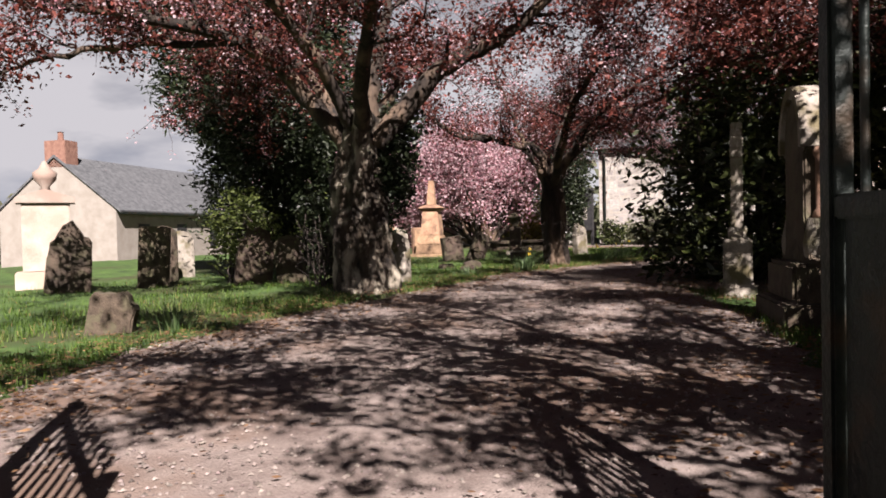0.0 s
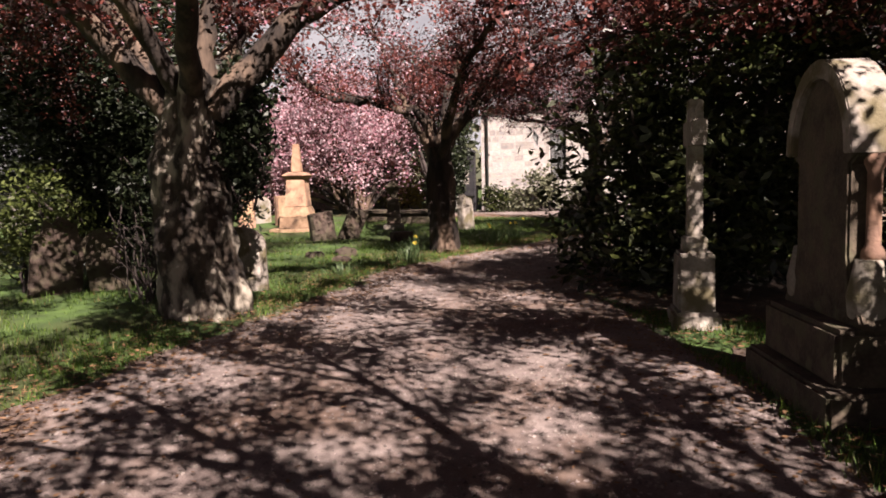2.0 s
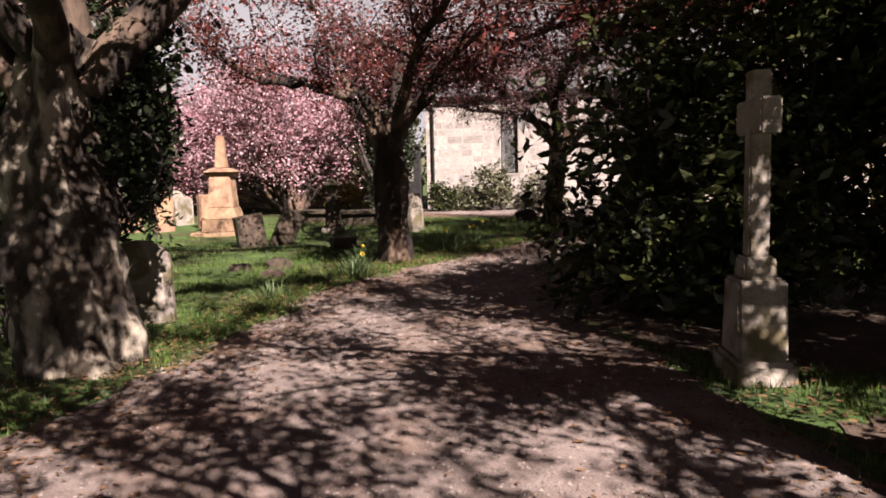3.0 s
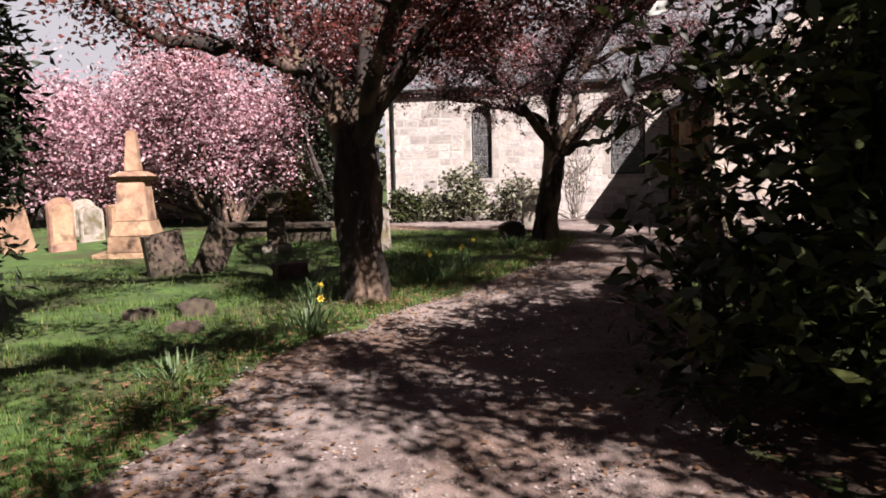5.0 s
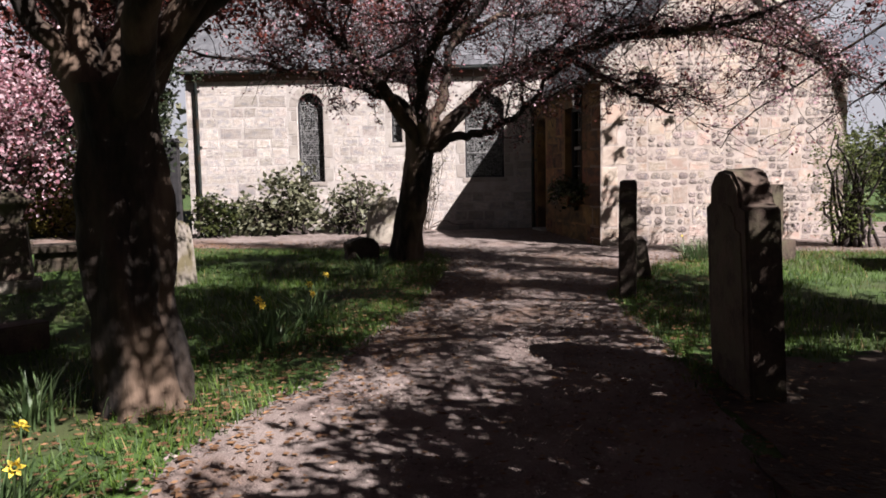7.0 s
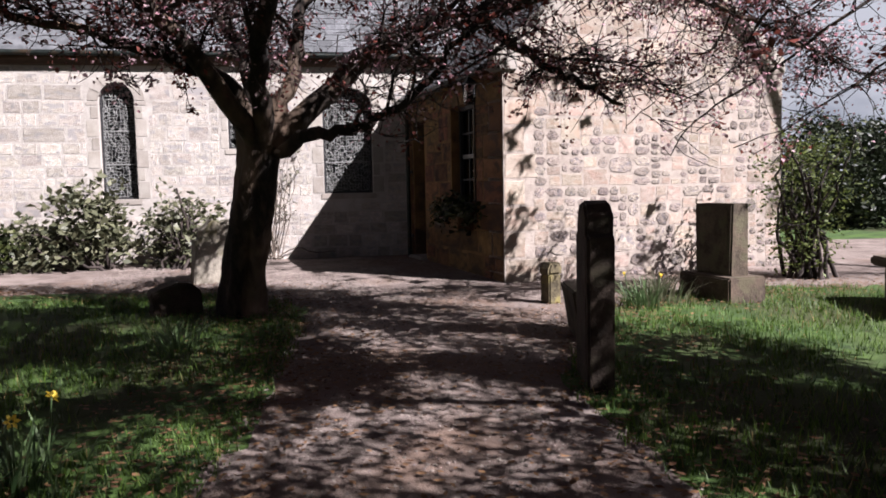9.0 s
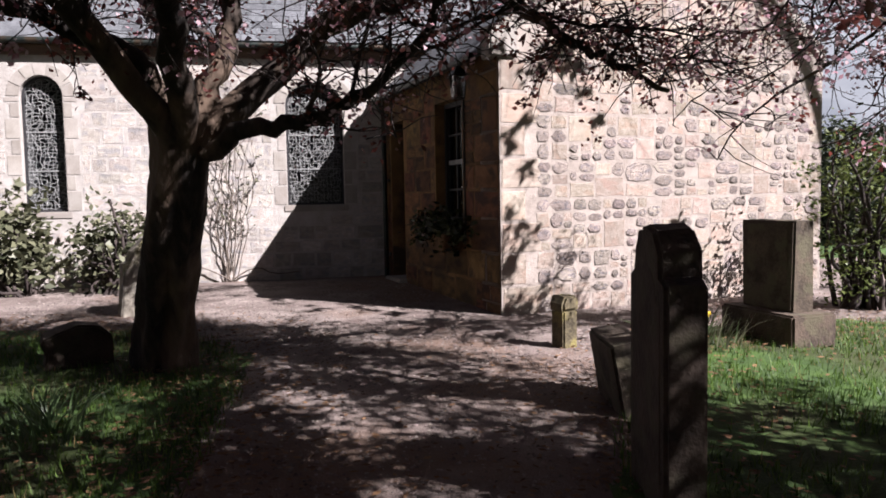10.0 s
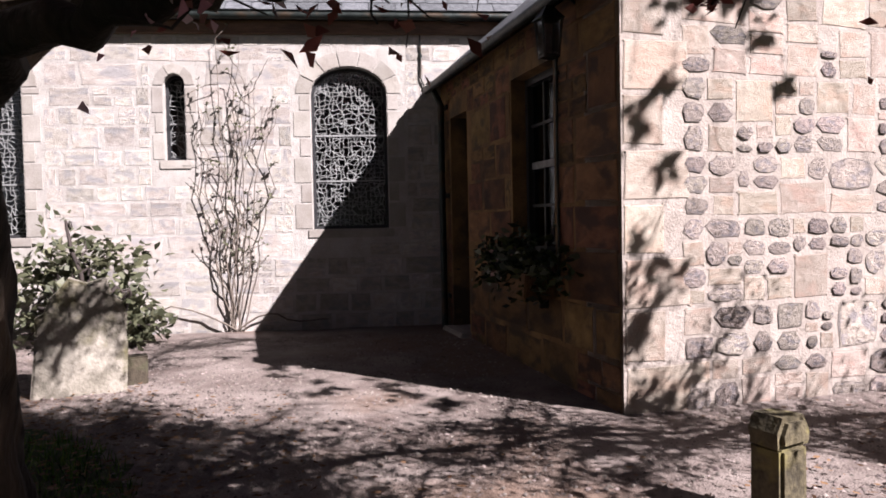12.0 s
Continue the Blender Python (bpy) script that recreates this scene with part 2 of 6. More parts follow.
# Brown stone deepened and warmed to carry shade and bounced sunlight.
M_SHADE_BROWN = mat("shade_deepened_brown_sandstone", (0.07, 0.034, 0.015), (0.165, 0.085, 0.037), 2.5, 0.9, 0.5, 60, vary="object", amount=0.45, third=(0.045, 0.026, 0.016), third_scale=2.0)
M_DRESSED = mat("dressed_pale_stone", (0.187, 0.164, 0.142), (0.262, 0.239, 0.217), 3.0, 0.85, 0.3, 60, vary="object", amount=0.12)
M_SLATE = mat("grey_roof_slate", (0.0429, 0.045, 0.0493), (0.0985, 0.101, 0.107), 5.0, 0.65, 0.4, 40, vary="object", amount=0.3)
M_DARKWOOD = mat("dark_painted_wood", (0.0099, 0.0099, 0.011), (0.0248, 0.0237, 0.0248), 6.0, 0.55, 0.2, 50)
M_FASCIA = mat("brown_fascia_board", (0.0495, 0.0275, 0.0165), (0.11, 0.0605, 0.0358), 5.0, 0.7, 0.3, 40, stretch=(0.2, 1, 1))
M_IRON = mat("black_cast_iron", (0.0066, 0.0088, 0.00825), (0.0193, 0.0248, 0.022), 8.0, 0.45, 0.3, 60, metal=0.4, third=(0.033, 0.022, 0.0138), third_scale=5)
M_LEAD = mat("grey_lead_cames", (0.12, 0.12, 0.117), (0.24, 0.24, 0.235), 9.0, 0.6, 0.2, 60, metal=0.2)
M_BARK = mat("cherry_bark", (0.004, 0.003, 0.0026), (0.03, 0.021, 0.015), 5.0, 0.9, 1.0, 35, stretch=(1, 1, 0.35), third=(0.088, 0.06, 0.041), third_scale=2.8)
# Pale blotches stand for lichen and, mostly, for dappled sun on the trunk.
M_BARK_OLD = mat("lichen_and_dapple_old_bark", (0.006, 0.0045, 0.0036), (0.05, 0.037, 0.025), 5.5, 0.92, 1.0, 30, stretch=(1, 1, 0.55), third=(0.21, 0.185, 0.145), third_scale=5.0)
M_TWIG = mat("thin_twig_bark", (0.0138, 0.0099, 0.0088), (0.0385, 0.0286, 0.0248), 6.0, 0.85, 0.3, 40)
M_GRAVE = mat("dark_weathered_gravestone", (0.018, 0.0135, 0.0095), (0.064, 0.047, 0.033), 4.0, 0.92, 0.6, 45, vary="object", amount=0.3, third=(0.05, 0.043, 0.026), third_scale=7.0)
M_GRAVE_PALE = mat("pale_lichened_gravestone", (0.12, 0.105, 0.0836), (0.236, 0.21, 0.176), 4.5, 0.9, 0.6, 45, vary="object", amount=0.15, third=(0.0858, 0.0732, 0.0386), third_scale=4.0)
M_GRAVE_RED = mat("red_sandstone_memorial", (0.14, 0.082, 0.05), (0.25, 0.16, 0.1), 4.0, 0.9, 0.5, 45, vary="object", amount=0.2, third=(0.086, 0.052, 0.034), third_scale=3.0)
M_WASH = mat("cream_harled_wall", (0.16, 0.14, 0.12), (0.21, 0.19, 0.168), 2.0, 0.95, 0.5, 50)
M_BRICK = mat("red_chimney_brick", (0.11, 0.055, 0.0413), (0.182, 0.099, 0.0743), 6.0, 0.9, 0.5, 40)
M_STONES = mat("path_pebbles", (0.06, 0.045, 0.039), (0.2, 0.167, 0.15), 9.0, 0.9, 0.2, 60, vary="island", amount=0.45)
M_MARKER = mat("mossy_marker_stone", (0.03, 0.024, 0.014), (0.11, 0.09, 0.05), 6.0, 0.92, 0.7, 50, third=(0.13, 0.11, 0.04), third_scale=7.0)
M_VINE = mat("grey_brown_rose_stems", (0.05, 0.038, 0.03), (0.13, 0.105, 0.085), 8.0, 0.85, 0.3, 40)
M_GRASS = leaf_mat("grass_blades", (0.012, 0.034, 0.004), (0.088, 0.15, 0.02), 0.55, 0.4)
M_DRYGRASS = leaf_mat("straw_grass", (0.11, 0.077, 0.0275), (0.231, 0.176, 0.077), 0.7, 0.3)
M_STRAP = leaf_mat("daffodil_leaves", (0.0275, 0.055, 0.0193), (0.088, 0.132, 0.055), 0.45, 0.3)
M_YELLOW = leaf_mat("daffodil_petals", (0.75, 0.52, 0.03), (0.85, 0.68, 0.12), 0.6, 0.3)
M_BRONZE = leaf_mat("bronze_young_leaves", (0.0275, 0.0088, 0.00715), (0.165, 0.0468, 0.0358), 0.5, 0.4)
M_BLOSSOM = leaf_mat("pink_blossom", (0.292, 0.121, 0.154), (0.451, 0.352, 0.369), 0.7, 0.45)
M_BLOSSOM_PALE = leaf_mat("pale_pink_blossom", (0.319, 0.149, 0.187), (0.44, 0.341, 0.358), 0.7, 0.5)
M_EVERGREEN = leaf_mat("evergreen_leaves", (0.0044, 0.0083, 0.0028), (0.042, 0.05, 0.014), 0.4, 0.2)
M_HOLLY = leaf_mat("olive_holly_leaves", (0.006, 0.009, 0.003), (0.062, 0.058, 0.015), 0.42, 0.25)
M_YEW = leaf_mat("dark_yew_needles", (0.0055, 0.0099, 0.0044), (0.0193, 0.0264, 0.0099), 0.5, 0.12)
M_SHRUB = leaf_mat("fresh_shrub_leaves", (0.033, 0.0495, 0.011), (0.11, 0.132, 0.0385), 0.5, 0.4)
M_SHRUB_GREY = leaf_mat("grey_green_shrub_leaves", (0.0385, 0.044, 0.0248), (0.138, 0.138, 0.0825), 0.5, 0.35)
M_OLIVE = leaf_mat("yellow_green_leaves", (0.099, 0.088, 0.0165), (0.231, 0.198, 0.055), 0.6, 0.4)
M_LITTER = leaf_mat("fallen_brown_leaves", (0.055, 0.0248, 0.011), (0.176, 0.099, 0.0495), 0.8, 0.15)
M_PETAL = leaf_mat("fallen_petals", (0.211, 0.131, 0.127), (0.327, 0.234, 0.224), 0.8, 0.2)
M_FARTREE = leaf_mat("distant_foliage", (0.033, 0.0385, 0.022), (0.0935, 0.0935, 0.055), 0.8, 0.2)

M_GLASS = bpy.data.materials.new("dark_window_glass")
M_GLASS.use_nodes = True
gb = M_GLASS.node_tree.nodes["Principled BSDF"]
gb.inputs["Base Color"].default_value = (0.35, 0.38, 0.4, 1)
gb.inputs["Transmission Weight"].default_value = 1.0
gb.inputs["Roughness"].default_value = 0.08
gb.inputs["IOR"].default_value = 1.45

# ---- ground and path ----
def smooth_line(pts, step=0.1):
    """A rounded polyline through the given plan points."""
    p = np.asarray(pts, float)
    p = np.vstack([2 * p[0] - p[1], p, 2 * p[-1] - p[-2]])
    out = []
    for i in range(1, len(p) - 2):
        n = max(2, int(np.linalg.norm(p[i + 1] - p[i]) / step))
        for k in range(n):
            t = k / n
            out.append(0.5 * (2 * p[i] + (p[i + 1] - p[i - 1]) * t + (2 * p[i - 1] - 5 * p[i] + 4 * p[i + 1] - p[i + 2]) * t * t + (3 * p[i] - p[i - 1] - 3 * p[i + 1] + p[i + 2]) * t ** 3))
    out.append(p[-2])
    return np.array(out)


LEFT_EDGE = smooth_line([(-3.4, -4), (-3.6, 0.3), (-4.6, 2.2), (-5.5, 3.9), (-5.95, 6.5), (-6.15, 8.6), (-6.35, 10.2), (-6.6, 11.4), (-6.4, 12.9), (-6.0, 14.3), (-5.5, 16.4), (-5.15, 19.0), (-5.1, 20.4), (-5.35, 21.8), (-6.4, 22.8), (-8.2, 23.2), (-11.5, 23.6), (-14, 24)])
RIGHT_EDGE = smooth_line([(1.6, -4), (0.9, 0), (0.1, 2.8), (-0.6, 5.0), (-1.35, 7.0), (-1.95, 8.1), (-2.5, 9.3), (-3.2, 10.5), (-3.55, 12), (-3.4, 14), (-3.3, 15.5), (-3.2, 17.6), (-2.75, 18.7), (-2.2, 19.8), (-1.2, 20.9), (0.4, 21.1), (3.0, 20.6), (7, 20.2)])


def inside_path(x, y, margin=0.0):
    """How far inside the path a plan point lies: true between its two edges."""
    dl = np.hypot(LEFT_EDGE[:, 0] - x, LEFT_EDGE[:, 1] - y)
    dr = np.hypot(RIGHT_EDGE[:, 0] - x, RIGHT_EDGE[:, 1] - y)
    return in_poly(x, y) and min(dl.min(), dr.min()) > margin


PATH_POLY = np.vstack([LEFT_EDGE, [(-14, 26.6), (3, 26.6), (7, 26.6)], RIGHT_EDGE[::-1]])


def in_poly(x, y):
    px, py = PATH_POLY[:, 0], PATH_POLY[:, 1]
    qx, qy = np.roll(px, -1), np.roll(py, -1)
    hit = ((py > y) != (qy > y)) & (x < (qx - px) * (y - py) / (qy - py + 1e-12) + px)
    return bool(hit.sum() % 2)


def bump(x, y):
    """Small swells of the lawn."""
    return abs(0.05 * noise.noise(Vector((x * 0.6, y * 0.6, 0))) + 0.02 * noise.noise(Vector((x * 2.5, y * 2.5, 3)))) - 0.004


def build_ground():
    """One sheet: fine near the walk, coarse to the horizon."""
    xs = np.concatenate([[-900, -300, -120, -60, -35], np.arange(-24, 8.01, 0.25), [14, 30, 60, 120, 300, 900]])
    ys = np.concatenate([[-900, -300, -120, -40, -15], np.arange(-5, 30.01, 0.25), [36, 45, 70, 120, 300, 900]])
    gx, gy = np.meshgrid(xs, ys)
    z = np.array([[gz(x, y) for x in xs] for y in ys])
    for i, y in enumerate(ys):
        for j, x in enumerate(xs):
            if -24 <= x <= 8 and -5 <= y <= 30:
                z[i, j] += -0.03 if inside_path(x, y, 0.2) else bump(x, y)
            elif x < -24:
                z[i, j] -= min(1.2, (-24 - x) * 0.06)
    nx = len(xs)
    i, j = np.meshgrid(np.arange(len(ys) - 1), np.arange(nx - 1), indexing="ij")
    a = (i * nx + j).ravel()
    faces = np.stack([a, a + 1, a + nx + 1, a + nx], 1)
    g = sheet("ground", np.stack([gx.ravel(), gy.ravel(), z.ravel()], 1), faces, M_GROUND, smooth=True)
    return tagged(g, "mossy churchyard lawn with bare earthy patches", "ground", kind="structure")


build_ground()


def build_path():
    """The trodden path: a fine grid trimmed to the two edges, gently uneven."""
    step = 0.14
    xs, ys = np.arange(-14, 7, step), np.arange(-4, 26.62, step)
    index, vs, fs = {}, [], []

    def vert(i, j):
        if (i, j) not in index:
            x, y = xs[i], ys[j]
            index[i, j] = len(vs)
            vs.append((x + 0.04 * noise.noise(Vector((x * 3, y * 3, 1))), y + 0.04 * noise.noise(Vector((x * 3, y * 3, 2))), gz(x, y) + 0.012 + 0.012 * noise.noise(Vector((x * 1.3, y * 1.3, 5))) + 0.006 * noise.noise(Vector((x * 6, y * 6, 7)))))
        return index[i, j]
    for i in range(len(xs) - 1):
        for j in range(len(ys) - 1):
            x, y = xs[i] + step / 2, ys[j] + step / 2
            if in_poly(x + 0.16 * noise.noise(Vector((x * 2, y * 2, 9))), y + 0.16 * noise.noise(Vector((x * 2, y * 2, 11)))):
                fs.append((vert(i, j), vert(i + 1, j), vert(i + 1, j + 1), vert(i, j + 1)))
    # draw the ragged rim onto the edge lines
    uses = np.bincount(np.array(fs).ravel(), minlength=len(vs))
    edge = np.vstack([LEFT_EDGE, RIGHT_EDGE])
    for k in np.nonzero(uses < 4)[0]:
        x, y, z = vs[k]
        if y < 26.3 and -13.5 < x < 6.5 and y > -3.5:
            e = edge[np.hypot(edge[:, 0] - x, edge[:, 1] - y).argmin()]
            w = 0.07 * noise.noise(Vector((x * 5, y * 5, 4)))
            vs[k] = (e[0] + w, e[1] + w, z - 0.015)
    return tagged(sheet("path", vs, fs, M_PATH, smooth=True), "trodden pinkish gravel and earth path with leaf litter", "path", kind="structure")


build_path()

BEDS = [(-1.6, 11.4, 2.4, 2.1), (-2.0, 13.4, 1.6, 1.7), (1.2, 11.6, 3.0, 2.2), (-0.6, 8.0, 1.0, 0.5)]


def in_bed(x, y):
    return any(((x - a) / c) ** 2 + ((y - b) / d) ** 2 < 1 + 0.35 * noise.noise(Vector((x * 2, y * 2, 31))) for a, b, c, d in BEDS)


def build_beds():
    """Assumed dark soil under the evergreens; its colour deepens the shade there."""
    step, index, vs, fs = 0.15, {}, [], []

    def vert(i, j):
        if (i, j) not in index:
            x, y = -13 + i * step, 5 + j * step
            index[i, j] = len(vs)
            vs.append((x + 0.05 * noise.noise(Vector((x * 4, y * 4, 1))), y + 0.05 * noise.noise(Vector((x * 4, y * 4, 2))), gz(x, y) + (0.03 if in_poly(x, y) else bump(x, y) + 0.012) + 0.006 * noise.noise(Vector((x * 3, y * 3, 8)))))
        return index[i, j]
    for i in range(120):
        for j in range(143):
            x, y = -13 + (i + 0.5) * step, 5 + (j + 0.5) * step
            if in_bed(x, y) and (y > 20 or not inside_path(x, y, -0.02)):
                fs.append((vert(i, j), vert(i + 1, j), vert(i + 1, j + 1), vert(i, j + 1)))
    tagged(sheet("soil_bed", vs, fs, M_BED, smooth=True), "assumed dark soil under the evergreens, deepening the shade there", "soil", kind="structure")


build_beds()


# ---- church ----
WALL_Y = 26.55
MAIN_L, MAIN_R, EAVE = -10.75, 1.6, 4.24
GROUND_W = gz(0, WALL_Y)


def arch(x0, x1, z0, spring, rise, n=12):
    """An opening's outline with a curved head."""
    cx, w = (x0 + x1) / 2, (x1 - x0) / 2
    head = [(cx + w * math.cos(math.pi * k / n), spring + rise * math.sin(math.pi * k / n)) for k in range(n + 1)]
    return [(x0, z0), (x1, z0)] + head


W0 = dict(x0=-8.31, x1=-7.74, z0=1.86, spring=3.5, rise=0.3)
W1 = dict(x0=-6.24, x1=-6.01, z0=2.69, spring=3.52, rise=0.13)
W2 = dict(x0=-4.63, x1=-3.77, z0=1.89, spring=3.42, rise=0.31)
WEST = [W0, W1, W2]


def stone_shapes(kind, count, seed):
    """Unit stones: uneven rounded blocks, one wide, one high, one deep, face at y = -1."""
    r = random.Random(seed)
    made = []
    for k in range(count):
        bm = bmesh.new()
        if kind == "ashlar":
            pts = []
            for sx, sz in ((-1, -1), (1, -1), (1, 1), (-1, 1)):
                c = 0.035
                pts += [(sx * 0.5 - sx * c * (1 if sx * sz > 0 else 0.4), sz * 0.5 - sz * c * (0.4 if sx * sz > 0 else 1))]
                pts += [(sx * 0.5 - sx * c * (0.4 if sx * sz > 0 else 1), sz * 0.5 - sz * c * (1 if sx * sz > 0 else 0.4))]
            inset, jit = 0.018, 0.032
        else:
            n = r.choice((6, 7, 8, 9))
            pts = []
            for i in range(n):
                a = 2 * math.pi * (i + r.uniform(-0.2, 0.2)) / n
                e = r.choice((3.0, 4.0, 6.0))
                q = (abs(math.cos(a)) ** e + abs(math.sin(a)) ** e) ** (-1 / e)
                pts.append((0.5 * q * math.cos(a) * r.uniform(0.9, 1), 0.5 * q * math.sin(a) * r.uniform(0.9, 1)))
            inset, jit = 0.05, 0.055
        pts = [(x + r.uniform(-jit, jit), z + r.uniform(-jit, jit)) for x, z in pts]
        back = [bm.verts.new((x, 0, z)) for x, z in pts]
        mid = [bm.verts.new((x, -0.65 + r.uniform(-0.1, 0.1), z)) for x, z in pts]
        top = [bm.verts.new((x * (1 - 2 * inset), -1 + r.uniform(-0.06, 0.06), z * (1 - 2 * inset))) for x, z in pts]
        heart = bm.verts.new((r.uniform(-0.1, 0.1), -1.0, r.uniform(-0.1, 0.1)))
        n = len(pts)
        for i in range(n):
            j = (i + 1) % n
            bm.faces.new((back[i], back[j], mid[j], mid[i]))
            bm.faces.new((mid[i], mid[j], top[j], top[i]))
            bm.faces.new((top[i], top[j], heart))
        bmesh.ops.recalc_face_normals(bm, faces=list(bm.faces))
        bm.normal_update()
        me = bpy.data.meshes.new("stone")
        bm.to_mesh(me)
        bm.free()
        if kind == "rubble":
            me.polygons.foreach_set("use_smooth", [True] * len(me.polygons))
        made.append(me)
    return made


def clear_of(x0, x1, z0, z1, holes, pad=0.02):
    return all(x1 < h[0] - pad or x0 > h[1] + pad or z1 < h[2] - pad or z0 > h[3] + pad for h in holes)


def lay_stones(parent, shapes, material, x0, x1, z0, z1, holes, heights, widths, gap, proud, seed, limit=None, small=0.0, aspect=2.6):
    """Courses of stones on a wall's face, at y = 0 in its own axes."""
    r = random.Random(seed)
    z = z0
    while z < z1 - 0.07:
        h = min(r.uniform(*heights), z1 - z)
        if z1 - z - h < 0.09:
            h = z1 - z
        x = x0
        while x < x1 - 0.04:
            w = min(r.uniform(*widths) * (1.3 if h > sum(heights) / 2 else 0.85), x1 - x)
            if x1 - x - w < 0.1:
                w = x1 - x
            cut, pick = r.uniform(0.36, 0.64), r.random()
            if pick < small:
                layers = ((0, cut), (cut, 1))
            elif pick < small * 1.35:
                layers = ((0, 0.34), (0.34, 0.68), (0.68, 1))
            else:
                layers = ((0, 1),)
            for h0, h1 in layers:
                a, b = z + h * h0, z + h * h1
                xa, xb = x, x + w
                for ho in holes:
                    if b > ho[2] and a < ho[3]:
                        if xa < ho[0] < xb:
                            xb = ho[0]
                        elif xa < ho[1] < xb:
                            xa = ho[1]
                n = max(1, min(4, round((xb - xa) / ((b - a) * aspect) + 0.2)))
                cuts = sorted([xa + (xb - xa) * (k + r.uniform(-0.22, 0.22)) / n for k in range(1, n)])
                for xc, xd in zip([xa] + cuts, cuts + [xb]):
                    if xd - xc < 0.06 or not clear_of(xc, xd, a, b, holes, -0.015) or (limit and not limit(xc, xd, a, b)):
                        continue
                    ob = new("stone", r.choice(shapes))
                    ob.parent = parent
                    ob.matrix_basis = Matrix.LocRotScale(((xc + xd) / 2, 0.004, (a + b) / 2 + r.uniform(-0.006, 0.006)), Euler((0, radians(r.uniform(-1.5, 1.5)), 0)), (xd - xc - gap, proud * r.uniform(0.6, 1.3), b - a - gap))
            x += w
        z += h


def with_material(shapes, material):
    for me in shapes:
        me.materials.append(material)
    return shapes


def build_window(name, spec, parent_matrix, label, cell):
    """An arched leaded window set back in its opening."""
    x0, x1, z0, sp, ri = spec["x0"], spec["x1"], spec["z0"], spec["spring"], spec["rise"]
    win = tagged(new(name), label, "window", kind="structure")
    win.matrix_world = parent_matrix
    outline = arch(x0, x1, z0, sp, ri)
    bm = bmesh.new()
    prism(bm, outline, 0.14, 0.15)
    part("pane", bm, M_GLASS, win).visible_shadow = False
    # timber frame
    inner = arch(x0 + 0.035, x1 - 0.035, z0 + 0.035, sp, ri - 0.035)
    fr = wall_sheet(outline, [inner], 0.06)
    ob = part("window_frame", fr, M_DARKWOOD, win)
    ob.location.y = 0.1
    # irregular lead cames: a jittered net of cells joined along their sides
    r = random.Random(int(abs(x0) * 1000))
    nx, nz = max(2, round((x1 - x0) / cell)), round((sp + ri - z0) / cell)
    node = {}
    for i in range(nx + 1):
        for k in range(nz + 1):
            jx = 0 if i in (0, nx) else r.uniform(-0.38, 0.38)
            jz = 0 if k in (0, nz) else r.uniform(-0.38, 0.38)
            node[i, k] = (x0 + (x1 - x0) * (i + jx) / nx, z0 + (sp + ri - z0) * (k + jz) / nz)
    cx, w = (x0 + x1) / 2, (x1 - x0) / 2

    def inside(p):
        return abs(p[0] - cx) <= w and (p[1] <= sp or ((p[0] - cx) / w) ** 2 + ((p[1] - sp) / ri) ** 2 <= 1)
    lines = []
    for (i, k), a in node.items():
        nexts = [(i + 1, k), (i, k + 1)]
        if r.random() < 0.45:
            nexts.append((i + 1, k + 1) if r.random() < 0.5 else (i - 1, k + 1))
        for q in nexts:
            if q in node and r.random() < 0.86 and inside(a) and inside(node[q]):
                b = node[q]
                lines.append(([(a[0], 0.128, a[1]), (b[0], 0.128, b[1])], [0.0045, 0.0045]))
    v, f = tubes(lines, 4)
    sheet("lead_cames", v, f, M_LEAD, win)
    bars = [z0 + (sp - z0) * t for t in (0.36, 0.7)] if x1 - x0 > 0.4 else [z0 + (sp - z0) * 0.5]
    for zb in bars:
        bm = bmesh.new()
        add_box(bm, x0 + 0.01, x1 - 0.01, 0.115, 0.127, zb - 0.009, zb + 0.009)
        part("saddle_bar", bm, M_LEAD, win)
    bm = bmesh.new()
    add_box(bm, x0 - 0.06, x1 + 0.06, -0.014, 0.13, z0 - 0.1, z0 - 0.004, bevel=0.01, rough=0.003)
    part("window_sill", bm, M_DRESSED, win)
    # dressed margin stones
    zz, big = z0, True
    while zz < sp - 0.05:
        h = min(0.3 if big else 0.22, sp - zz)
        for side in (0, 1):
            wd = (0.2 if big else 0.13) if x1 - x0 > 0.4 else (0.13 if big else 0.1)
            bm = bmesh.new()
            if side:
                add_box(bm, x1 + 0.002, x1 + wd, -0.007, 0.06, zz + 0.005, zz + h - 0.005, bevel=0.008)
            else:
                add_box(bm, x0 - wd, x0 - 0.002, -0.007, 0.06, zz + 0.005, zz + h - 0.005, bevel=0.008)
            part("jamb_stone", bm, M_DRESSED, win)
        zz += h
        big = not big
    n = 7 if x1 - x0 > 0.4 else 3
    for k in range(n):
        a0, a1 = math.pi * k / n + 0.012, math.pi * (k + 1) / n - 0.012
        t = 0.17 if x1 - x0 > 0.4 else 0.11
        bm = bmesh.new()
        ring = [(cx + (w + d) * math.cos(a), sp + (ri + d) * math.sin(a)) for d, aa in ((0.003, (a0, (a0 + a1) / 2, a1)), (t, (a1, (a0 + a1) / 2, a0))) for a in aa]
        prism(bm, ring, -0.008, 0.06, bevel=0.005)
        part("voussoir", bm, M_DRESSED, win)
    return win


